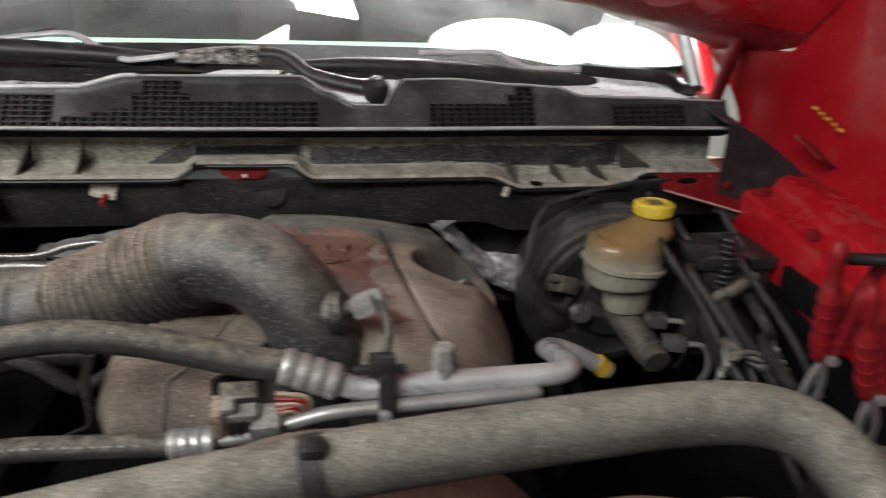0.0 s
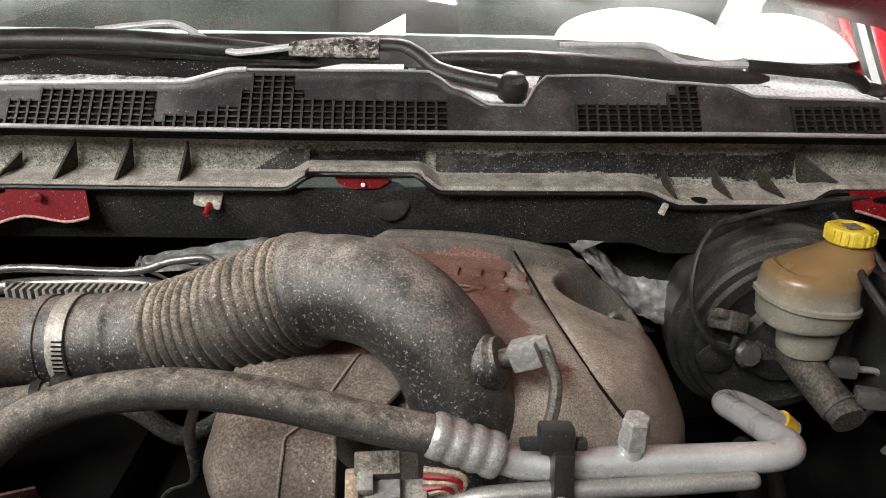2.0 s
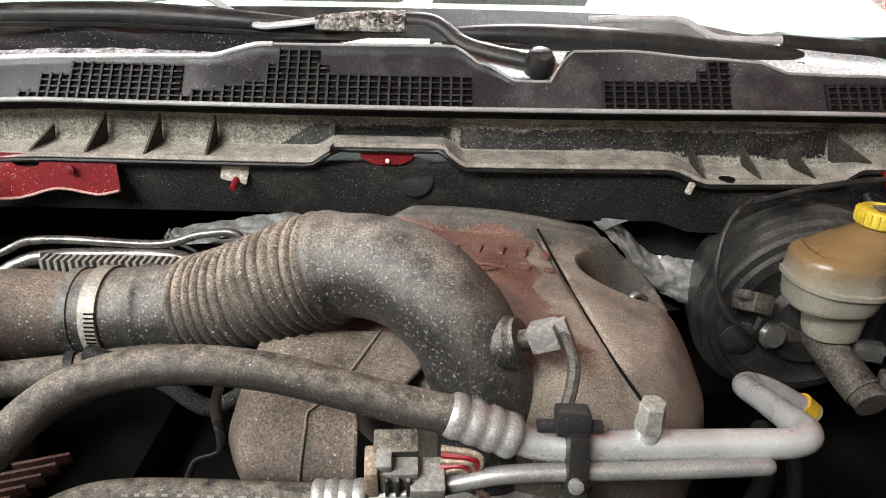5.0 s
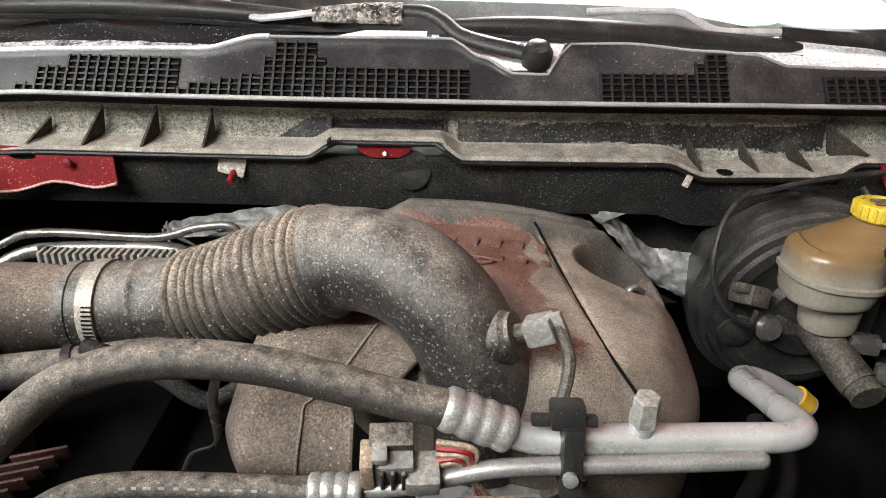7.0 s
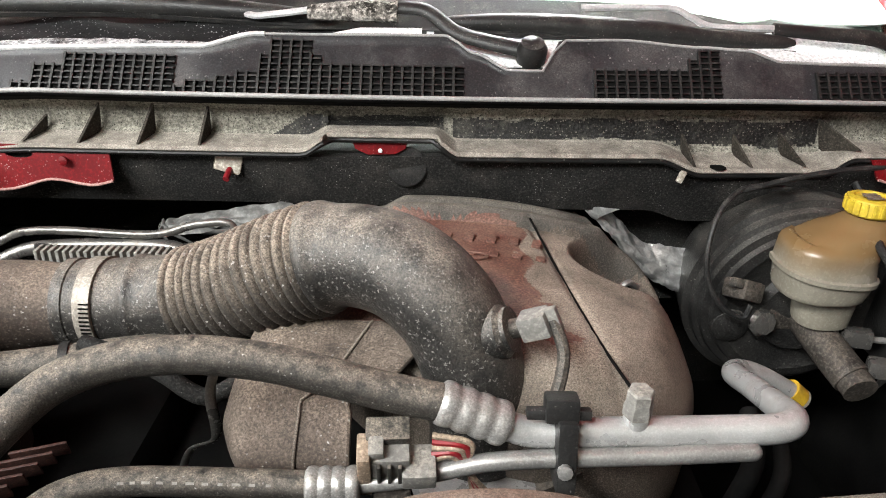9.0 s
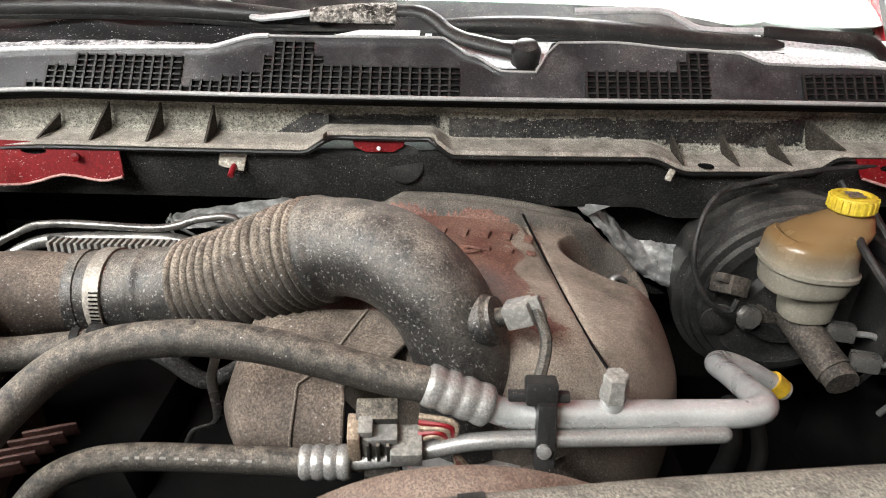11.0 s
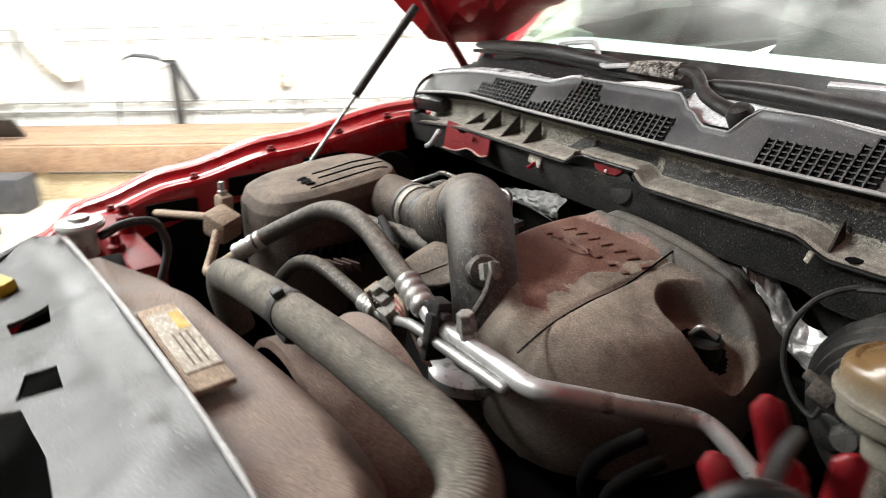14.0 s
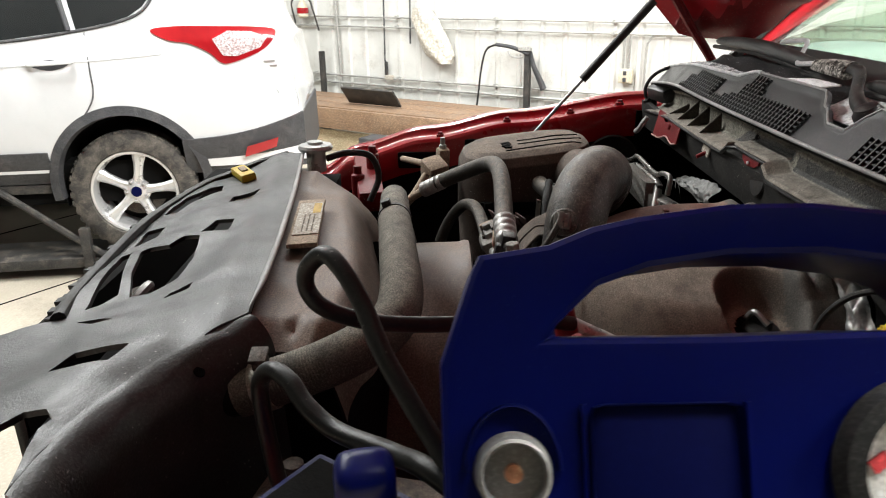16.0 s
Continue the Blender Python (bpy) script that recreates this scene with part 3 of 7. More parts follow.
# bag hanging on the wall
def bag_shape(u, v):
    a = 2 * math.pi * u
    z = 1.30 - 0.52 * v
    w = lerp([(0, 0.10), (0.25, 0.15), (0.6, 0.17), (0.85, 0.16), (1, 0.07)], v)
    cx = -1.14 + 0.26 * v ** 1.4
    k = 1 + 0.10 * math.sin(5 * a + 6 * v)
    return wall_pt(cx + w * k * math.cos(a), z, 0.10 + 0.06 * k * math.sin(a))


th = thing("hanging_bag", wall_pt(-1.05, 0.8, 0.1), "grimy translucent plastic bag hung on the wall", "bag")
part("bag", sheet(bag_shape, 28, 14), M_CLOTH, th)

th = thing("wall_bracket", wall_pt(-2.72, 1.22, 0.1), "black wire bracket with a red and white item", "bracket")
part("wire", tube([wall_pt(-2.88, 1.12, 0.06), wall_pt(-2.87, 1.36, 0.10), wall_pt(-2.6, 1.38, 0.14), wall_pt(-2.55, 1.25, 0.12), wall_pt(-2.54, 1.05, 0.06)], 0.010, 8, 6), M_BLACKSTEEL, th)
part("item", lathe([(0.03, 0), (0.06, 0.02), (0.06, 0.12), (0.03, 0.17), (0.02, 0.2)], ROOM @ pose(2.72, 0.10, 1.18), 14), M_OFFWHITE, th)
part("band", lathe([(0.063, 0.05), (0.066, 0.06), (0.066, 0.10), (0.063, 0.11)], ROOM @ pose(2.72, 0.10, 1.18), 14), M_LAMP_RED, th, "red band")

# low bench of brown planks
th = thing("workbench", ROOM @ Vector((0, 0.8, 0)), "long low bench of worn brown planks on pale boards", "workbench")
for k in range(3):
    part("plank", box((6.2, 0.235, 0.045), ROOM @ pose(-0.6, 0.42 + 0.245 * k, 0.415), 0.006), M_WOOD, th)
part("apron", box((6.2, 0.04, 0.19), ROOM @ pose(-0.6, 1.06, 0.335), 0.005), M_WOOD, th)
for k in range(5):
    part("leg", box((0.09, 0.09, 0.39), ROOM @ pose(-3.5 + 1.42 * k, 0.98, 0.195), 0.005), M_PALEWOOD, th)
part("lower_board", box((6.0, 0.03, 0.20), ROOM @ pose(-0.6, 0.97, 0.10), 0.004), M_PALEWOOD, th, "pale lower board")
th = thing("metal_tray", ROOM @ Vector((1.25, 0.85, 0.44)), "dark steel sheet leaning on the bench", "tray")
part("sheet", box((0.62, 0.02, 0.20), ROOM @ pose(1.25, 0.84, 0.53, -38, 0, 0), 0.004), M_BLACKSTEEL, th)
th = thing("steel_can", ROOM @ Vector((0.85, 1.25, 0)), "dark square box under the bench edge", "box")
part("can", box((0.30, 0.22, 0.26), ROOM @ pose(0.85, 1.25, 0.13), 0.02), M_CLAD, th)

# unseen lamp fixtures, added where the area lights hang
for lx, ly, lz, watts in LAMPS:
    th = thing("ceiling_lamp", (lx, ly, lz + 0.06), "unseen long fluorescent lamp added under the ceiling", "lamp", group="ceiling lamps")
    part("housing", box((0.40, 2.5, 0.06), pose(lx, ly, lz + 0.06, 0, 0, 33), 0.01), M_CEIL, th)
    part("rod", box((0.03, 0.03, 0.36), pose(lx, ly, lz + 0.26)), M_PIPE, th)

# ---------------------------------------------------------------- truck: shell of the engine bay


def rail_z(y):
    return lerp([(-0.2, 0.86), (0.15, 0.94), (0.30, 1.06), (0.39, 1.120), (0.585, 1.168), (0.82, 1.209), (1.16, 1.253), (1.5, 1.275)], y)


FENDER_PROFILE = [(0.0, -0.10), (0.0, -0.012), (0.006, -0.003), (0.045, 0.0), (0.052, 0.006), (0.056, 0.016), (0.075, 0.022), (0.14, 0.010), (0.20, -0.03), (0.235, -0.10), (0.245, -0.35), (0.22, -0.62)]


def fender_shape(side):
    def f(u, v):
        y = -0.12 + 1.40 * u
        i = min(int(v * (len(FENDER_PROFILE) - 1)), len(FENDER_PROFILE) - 2)
        w = v * (len(FENDER_PROFILE) - 1) - i
        a, c = FENDER_PROFILE[i], FENDER_PROFILE[i + 1]
        dx, dz = a[0] + (c[0] - a[0]) * w, a[1] + (c[1] - a[1]) * w
        return Vector((side * (0.745 + dx), y, rail_z(y) + dz))
    return f


def rail_bolt(x, y):
    return lathe([(0.004, -0.004), (0.011, -0.004), (0.011, 0.002), (0.008, 0.003), (0.007, 0.008), (0.003, 0.009)], pose(x, y, rail_z(y) + 0.002), 6)


for side, word in ((-1, "passenger"), (1, "driver")):
    th = thing("fender", (side * 0.85, 0.55, 0.6), "glossy red front fender with bolts along its inner rail", "fender", group="front fenders")
    part("panel", sheet(fender_shape(side), 46, 22), M_RED, th)
    for y in (0.44, 0.62, 0.80, 0.97, 1.10):
        part("bolt", rail_bolt(side * 0.768, y), M_DARKRED, th)
    part("inner_wall", sheet(lambda u, v: Vector((side * (0.745 - 0.02 * v - 0.05 * v * v), -0.1 + 1.36 * u, rail_z(-0.1 + 1.36 * u) - 0.085 - 0.6 * v)), 20, 8), M_DARK, th, "inner wall painted black for the bay's shade")
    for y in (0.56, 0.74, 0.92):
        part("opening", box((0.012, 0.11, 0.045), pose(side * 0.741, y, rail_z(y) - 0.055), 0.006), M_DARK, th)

# The depth of the bay is shaded by colour: near-black walls and floor.
th = thing("engine_bay", (0, 0.7, 0.55), "engine bay walls and floor, painted near black for shade", "engine bay", kind="structure")
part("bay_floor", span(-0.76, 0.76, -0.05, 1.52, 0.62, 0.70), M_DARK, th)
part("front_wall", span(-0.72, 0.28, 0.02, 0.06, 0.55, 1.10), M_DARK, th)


LIP_Z = [(-0.75, -0.004), (-0.10, 0.0), (-0.065, 0.017), (0.062, 0.017), (0.095, -0.002), (0.34, -0.002), (0.40, -0.021), (0.555, -0.020), (0.595, 0.0), (0.75, 0.0)]


def firewall_shape(u, v):
    x = -0.74 + 1.48 * u
    y = lerp([(0, 1.138), (0.06, 1.142), (0.10, 1.150), (0.115, 1.38), (0.4, 1.45), (1, 1.46)], v) + 0.02 * (x / 0.74) ** 2
    y += 0.006 * noise.noise(Vector((x * 5, v * 4, 0)))
    return Vector((x, y + 0.004, 1.268 + min(0.0, lerp(LIP_Z, x)) * (1 - v) - 0.60 * v))


# Plates added to close the side gaps, black for the shade there.
for s in (-1, 1):
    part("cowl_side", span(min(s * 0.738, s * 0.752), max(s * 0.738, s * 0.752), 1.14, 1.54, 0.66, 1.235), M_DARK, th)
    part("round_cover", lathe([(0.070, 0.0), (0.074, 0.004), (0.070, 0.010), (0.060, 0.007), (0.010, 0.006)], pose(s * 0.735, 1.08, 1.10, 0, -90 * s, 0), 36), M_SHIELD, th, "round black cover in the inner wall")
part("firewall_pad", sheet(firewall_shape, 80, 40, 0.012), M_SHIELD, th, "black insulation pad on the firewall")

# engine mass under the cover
th = thing("engine", (0.05, 0.85, 0.56), "engine below the plastic cover, its block painted black for shade", "engine")
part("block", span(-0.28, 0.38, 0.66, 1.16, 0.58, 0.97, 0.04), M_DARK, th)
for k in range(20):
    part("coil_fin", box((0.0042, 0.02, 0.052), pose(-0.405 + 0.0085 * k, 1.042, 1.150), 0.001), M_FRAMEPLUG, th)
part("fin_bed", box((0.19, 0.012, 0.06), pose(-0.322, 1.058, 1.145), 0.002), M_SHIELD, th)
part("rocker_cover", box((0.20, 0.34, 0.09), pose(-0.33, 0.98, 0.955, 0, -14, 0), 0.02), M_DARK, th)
part("coolant_pipe", tube([(-0.26, 0.84, 1.175), (-0.19, 0.825, 1.158), (-0.158, 0.82, 1.137), (-0.141, 0.82, 1.131), (-0.118, 0.825, 1.140), (-0.09, 0.85, 1.15)], 0.0085, 10, 8), M_SHIELD, th, "dim dusty pipe")
part("support_strap", tube([(-0.122, 0.80, 1.18), (-0.131, 0.80, 1.147), (-0.131, 0.80, 1.10), (-0.156, 0.80, 1.085), (-0.168, 0.80, 1.06)], 0.0055, 8, 6, flat=0.35), M_LINE, th, "thin metal strap")
for k, (x, z) in enumerate(((0.355, 1.070), (0.385, 1.055))):
    part("hose_stub", tube([(x, 0.80, z - 0.06), (x + 0.006, 0.79, z - 0.02), (x + 0.018, 0.80, z + 0.015), (x + 0.03, 0.85, z + 0.03)], 0.010 - 0.002 * k, 10, 6), M_DARK, th)
part("cast_arm", box((0.055, 0.02, 0.016), pose(0.185, 0.775, 1.078, 10, -28, 8), 0.005), M_CASTING, th)

# ---------------------------------------------------------------- cowl, windshield, wipers


def cowl_bow(x):
    return 0.035 * (abs(x) / 0.7) ** 2.4


def strip_shape(prof, x0, x1, lip=0.0):
    def f(u, v):
        x = x0 + (x1 - x0) * u
        i = min(int(v * (len(prof) - 1)), len(prof) - 2)
        w = v * (len(prof) - 1) - i
        y = prof[i][0] + (prof[i + 1][0] - prof[i][0]) * w
        z = prof[i][1] + (prof[i + 1][1] - prof[i][1]) * w
        k = max(0.0, min(1.0, (1.312 - z) / 0.032)) * lip
        dz = lerp(LIP_Z, x) * k
        sag = -0.03 * max(0.0, (abs(x) - 0.42) / 0.3) ** 1.5 * (1 if x < 0 else 0.2)
        return Vector((x, y + cowl_bow(x) + 0.012 * (k if abs(x) < 0.07 else 0.0), z + dz + sag))
    return f


LOWER = [(1.121, 1.270), (1.117, 1.275), (1.120, 1.2795), (1.140, 1.281), (1.158, 1.283), (1.165, 1.289), (1.169, 1.314), (1.162, 1.3235)]
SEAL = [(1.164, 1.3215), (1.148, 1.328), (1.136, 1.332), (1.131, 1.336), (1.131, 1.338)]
REAR = [(-0.75, 0.66), (-0.46, 0.70), (-0.235, 0.78), (-0.16, 1.02), (0.075, 1.04), (0.115, 0.72), (0.155, 0.45), (0.195, 0.44), (0.222, 0.98), (0.29, 1.0), (0.40, 0.88), (0.455, 0.83), (0.50, 0.62), (0.58, 0.58), (0.75, 0.48)]
COWL = thing("cowl_panel", (0, 1.15, 1.27), "black plastic cowl panel with grilles, under dust and dried spots", "cowl")


def lower_lip():
    bm = sheet(strip_shape(LOWER, -0.72, 0.72, 1.0), 480, 112, 0.004)
    for f in bm.faces:
        q = f.calc_center_median()
        if f.normal.y > 0.2:
            continue
        if q.y < 1.160 + cowl_bow(q.x):
            f.material_index = 2
            continue
        wob = 0.004 * noise.noise(Vector((q.x * 40, q.z * 90, 0))) + 0.003 * noise.noise(Vector((q.x * 190, q.z * 230, 7))) + 0.004 * noise.noise(Vector((q.x * 9, 0, 5)))
        drop = lerp(LIP_Z, q.x)
        if (0.088 < q.x < 0.562 and 1.283 + 0.4 * min(0.0, drop) < q.z + wob < 1.3065) or (-0.105 - 1.6 * (1.307 - q.z) < q.x <= 0.075 and q.z + wob < 1.309):
            f.material_index = 1
    return bm


lower = part("lower_lip", lower_lip(), [M_LIP, M_WET, M_SHELF], COWL, "lower lip covered in sandy dust with a dark wet trough")
# Dark gap below the seal edge: its shade is in the colour.
part("seal_recess", sheet(strip_shape(SEAL, -0.74, 0.74), 100, 10, 0.003), M_DARK, COWL, "underside of the seal, its shade painted black")
part("seal_edge", tube([strip_shape([(1.1325, 1.3405), (1.1325, 1.3405)], -0.74, 0.74)(k / 120, 0.0) for k in range(121)], 0.0031, 10, 0), M_BEAD, COWL, "rubber seal edge, painted grey for its highlight")

RIBS = [((-0.433, 1.303), -0.450), ((-0.362, 1.320), -0.378), ((-0.292, 1.321), -0.303), ((-0.222, 1.319), -0.226), ((0.380, 1.292), 0.390), ((0.447, 1.291), 0.463), ((0.507, 1.294), 0.532), ((0.556, 1.312), 0.600)]
for (xt, zt), xb in RIBS:
    bm = bmesh.new()
    a = [Vector((xt, 1.160 + cowl_bow(xt), zt)), Vector((xb, 1.121 + cowl_bow(xb), 1.280 + lerp(LIP_Z, xb))), Vector((xt + 0.30 * (xb - xt), 1.163 + cowl_bow(xt), 1.284 + lerp(LIP_Z, xt)))]
    vs = [bm.verts.new(p + Vector((s, 0, 0))) for s in (-0.0016, 0.0016) for p in a]
    bm.faces.new(vs[0:3])
    bm.faces.new(vs[3:6][::-1])
    for i in range(3):
        bm.faces.new((vs[i], vs[(i + 1) % 3], vs[3 + (i + 1) % 3], vs[3 + i]))
    part("rib", bm, M_RIB, lower, "stiffening rib painted dark for its shaded face", smooth=False)
part("lip_edge", tube([strip_shape(LOWER, -0.72, 0.72, 1.0)(k / 140, 0.02) + Vector((0, -0.002, 0)) for k in range(141)], 0.0032, 8, 0), M_SEAL, lower, "black lower edge")


def deck(x, v):
    """A point of the vent deck, v from its front edge (0) to its rear edge (1)."""
    return Vector((x, 1.143 + 0.052 * v + cowl_bow(x), 1.3395 + 0.060 * v - (0.03 * max(0.0, (abs(x) - 0.42) / 0.3) ** 1.5 if x < 0 else 0)))


DECK_N = Vector((0, -0.756, 0.655))
DECK_TILT = 49.1


def deck_sheet(u, v):
    x = -0.74 + 1.48 * u
    if v < 0.06:
        return deck(x, -0.08 + 1.33 * v)
    top = lerp(REAR, x)
    if v > 0.92:
        return deck(x, top + 0.05) - DECK_N * 0.010 * (v - 0.92) / 0.08 + DECK_N * 0.002
    return deck(x, top * (v - 0.06) / 0.86) + DECK_N * 0.002 * max(0.0, (v - 0.8) / 0.12)


part("vent_deck", sheet(deck_sheet, 150, 26, 0.003), M_COWL, COWL)
def rear_line(x):
    return deck(x, lerp(REAR, x) + 0.02) + DECK_N * 0.0016


# The deck edge's highlight is put into pale colours, with salt on the left.
part("rear_edge", tube([rear_line(-0.73 + 0.58 * k / 60) for k in range(61)], 0.0034, 8, 0), M_EDGE, COWL, "rear edge painted pale for highlight and salt")
part("rear_edge", tube([rear_line(-0.16 + 0.89 * k / 60) for k in range(61)], 0.0018, 8, 0), M_BEAD, COWL, "thin rear edge with its highlight painted grey")
SLAT = box((0.0030, 1.0, 0.005), pose(0, 0, 0))
slat_mesh = None


def vent(cols):
    """A stepped grille: columns of (x, v0, v1) with a bed painted black for the openings' shade, cross bars and one
    upright slat per column.
    """
    global slat_mesh
    bm = bmesh.new()
    w = cols[1][0] - cols[0][0]
    for x, v0, v1 in cols:
        q = [deck(x - w / 2, v0), deck(x + w / 2, v0), deck(x + w / 2, v1), deck(x - w / 2, v1)]
        bm.faces.new([bm.verts.new(p + DECK_N * 0.0012) for p in q])
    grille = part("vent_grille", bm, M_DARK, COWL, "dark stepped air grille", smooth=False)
    v = cols[0][1]
    while v <= max(c[2] for c in cols) + 0.001:
        xs = [x for x, v0, v1 in cols if v <= v1 + 0.001]
        if xs:
            mid = deck((xs[0] + xs[-1]) / 2, v) + DECK_N * 0.0028
            lean = math.degrees(math.atan2(deck(xs[-1], v).y - deck(xs[0], v).y, xs[-1] - xs[0] + 1e-6))
            part("cross_bar", box((xs[-1] - xs[0] + w, 0.0022, 0.003), Matrix.Translation(mid) @ pose(0, 0, 0, DECK_TILT, 0, lean)), M_SLAT, grille, smooth=False)
        v += 0.105
    for x, v0, v1 in cols:
        p = deck(x - w / 2, (v0 + v1) / 2) + DECK_N * 0.0035
        m = Matrix.Translation(p - COWL.location) @ pose(0, 0, 0, DECK_TILT) @ Matrix.Diagonal((1, 0.0794 * (v1 - v0), 1, 1))
        if slat_mesh is None:
            slat_mesh = part("slat", SLAT, M_SLAT, grille, smooth=False)
            slat_mesh.location = (0, 0, 0)
            off = COWL.location
            bm2 = bmesh.new()
            bm2.from_mesh(slat_mesh.data)
            bmesh.ops.translate(bm2, verts=bm2.verts, vec=off)
            bm2.to_mesh(slat_mesh.data)
            bm2.free()
            slat_mesh.matrix_local = m
        else:
            piece("slat", slat_mesh, m, grille)


def columns(x0, x1, table, step=0.0128):
    n = max(2, round((x1 - x0) / step))
    out = []
    for k in range(n):
        x = x0 + (x1 - x0) * (k + 0.5) / n
        top = [v for a, v in table if a <= x][-1]
        out.append((x, -0.02, top))
    return out


vent(columns(-0.460, -0.258, [(-9, 0.13), (-0.432, 0.42), (-0.403, 0.62)]))
vent(columns(-0.255, -0.155, [(-9, 0.10), (-0.24, 0.20), (-0.205, 0.29), (-0.18, 0.37)]))
vent(columns(-0.153, 0.099, [(-9, 0.68), (-0.141, 0.95), (-0.090, 0.69), (-0.073, 0.52)]))
vent(columns(0.260, 0.418, [(-9, 0.49), (0.372, 0.68), (0.386, 0.82)]))
vent(columns(0.540, 0.660, [(-9, 0.45)]))


def glass_shape(u, v, lift=0.0):
    x = -0.80 + 1.60 * u
    y = 1.270 + 0.62 * v + 0.16 * (abs(x) / 0.8) ** 2.2
    return Vector((x, y - 0.55 * lift, 1.398 + 0.43 * v - 0.035 * (abs(x) / 0.8) ** 2 + 0.83 * lift))


TRUCK = thing("windshield", (0, 1.26, 1.38), "dusty curved truck windshield with white salt at its foot", "windshield")
ob = part("pane", sheet(glass_shape, 40, 24), M_GLASS, TRUCK, "clear greenish glass")
ob.visible_shadow = False
part("edge_band", sheet(lambda u, v: glass_shape(u, (0.085 - 0.065 * min(1.0, max(0.0, (-0.80 + 1.60 * u - 0.36) / 0.22))) * v, 0.0015), 40, 3, 0.001), M_PLASTIC, TRUCK, "black edge band")
def gutter_shape(x0, x1):
    def f(u, v):
        x = x0 + (x1 - x0) * u
        drop = 0.03 * max(0.0, (abs(x) - 0.42) / 0.3) ** 1.5 if x < 0 else 0.012 * max(0.0, (x - 0.45) / 0.3)
        return Vector((x, 1.194 + 0.092 * v + cowl_bow(x) * 1.3, 1.368 + 0.034 * v + 0.004 * math.sin(9 * v + x * 30) * v - drop))
    return f


def gutter_part(x0, x1, v0, v1):
    f = gutter_shape(x0, x1)
    return sheet(lambda u, v: f(u, v0 + (v1 - v0) * v), 60, 8, 0.002)


part("gutter", gutter_part(-0.74, 0.05, 0.30, 1.0), M_GUTTER, TRUCK, "black gutter streaked with white salt")
part("salt_crust", sheet(lambda u, v: rear_line(-0.73 + 0.60 * u) + Vector((0, 0.003 + 0.026 * v * (1 - 0.85 * max(0.0, u - 0.6) / 0.4), -0.0005 + 0.006 * v * (1 - max(0.0, u - 0.6) / 0.4) + 0.002 * noise.noise(Vector((u * 30, v * 3, 1))))), 90, 8, 0.002), M_CRUST, TRUCK, "streaked white salt crust along the gutter")
part("salt_patch", sheet(lambda u, v: rear_line(-0.070 + 0.115 * u) + Vector((0, 0.004 + 0.036 * v * min(1.0, 0.1 + 3 * u), 0.003 * v * min(1.0, 0.1 + 3 * u))), 20, 6, 0.002), M_SALT, TRUCK, "patch of white salt")
part("salt_film", sheet(gutter_shape(0.05, 0.72), 40, 8, 0.002), M_SALT, TRUCK, "gutter crusted with white salt")


part("end_cap", sheet(lambda u, v: Vector((0.705 + 0.16 * u, 1.125 + 0.22 * v, 1.354 - 0.085 * u ** 1.4 + 0.022 * v - 0.015 * (1 - v) * u)), 16, 12, 0.004), M_COWL, COWL, "black plastic end piece")
part("end_front", sheet(lambda u, v: Vector((0.705 + 0.16 * u, 1.125 + 0.004 * v, 1.352 - 0.085 * u ** 1.4 - 0.015 * u - 0.14 * v)), 12, 6, 0.004), M_PLASTIC, COWL)
part("end_bracket", box((0.05, 0.07, 0.006), pose(0.86, 1.13, 1.305, 20, 25, 10), 0.002), M_DARKRED, COWL, "pinkish red metal bracket")

# dash and cabin seen through the glass
th = thing("dashboard", (0, 1.6, 1.30), "pale vinyl dashboard with two rounded gauge hoods", "dashboard")
part("top", sheet(lambda u, v: Vector((-0.78 + 1.56 * u, 1.36 + 0.55 * v, 1.346 + 0.05 * math.sin(math.pi * v * 0.9) + 0.012 * v)), 30, 12, 0.02), M_DASH, th)


def dome(cx, w, h):
    """A closed rounded hood: half an ellipsoid, flattened at the back."""
    return lambda u, v: Vector((cx - w * math.cos(math.pi * u), 1.50 - 0.085 * math.sin(math.pi * u) * math.cos(math.pi * 0.5 * v) + 0.10 * v, 1.396 + h * math.sin(math.pi * u) ** 0.75 * math.sin(math.pi * 0.5 * v)))


part("gauge_hood", sheet(dome(0.452, 0.150, 0.068), 32, 12, 0.004), M_HOOD, th, "rounded gauge hood painted white for strong light")
part("gauge_hood", sheet(dome(0.690, 0.105, 0.062), 28, 12, 0.004), M_HOOD, th, "rounded gauge hood painted white for strong light")
th = thing("cabin", (0, 2.2, 1.2), "dark truck cabin behind the windshield", "cabin", kind="structure")
part("cabin_back", span(-0.93, 0.93, 2.82, 2.9, 1.0, 2.1), M_CABIN, th)
part("cabin_side", span(-0.88, -0.84, 1.5, 2.9, 1.0, 1.33), M_CABIN, th)
part("cabin_side", span(0.84, 0.88, 1.5, 2.9, 1.0, 1.33), M_CABIN, th)
part("cabin_roof", sheet(lambda u, v: Vector((-0.84 + 1.68 * u, 1.90 + 1.0 * v, 1.835 + 0.06 * math.sin(math.pi * v))), 12, 8, 0.03), M_CABIN, th)
part("cabin_floor", span(-0.85, 0.85, 1.45, 2.9, 0.98, 1.02), M_CABIN, th)
for s in (-1, 1):
    th = thing("side_window", (s * 0.855, 2.1, 1.33), "greenish side window glass of the truck", "window", group="side windows", kind="structure")
    ob = part("pane", sheet(lambda u, v: Vector((s * (0.862 - 0.05 * v), 1.60 + 1.2 * u, 1.33 + 0.52 * v)), 6, 6), M_GLASS, th)
    ob.visible_shadow = False
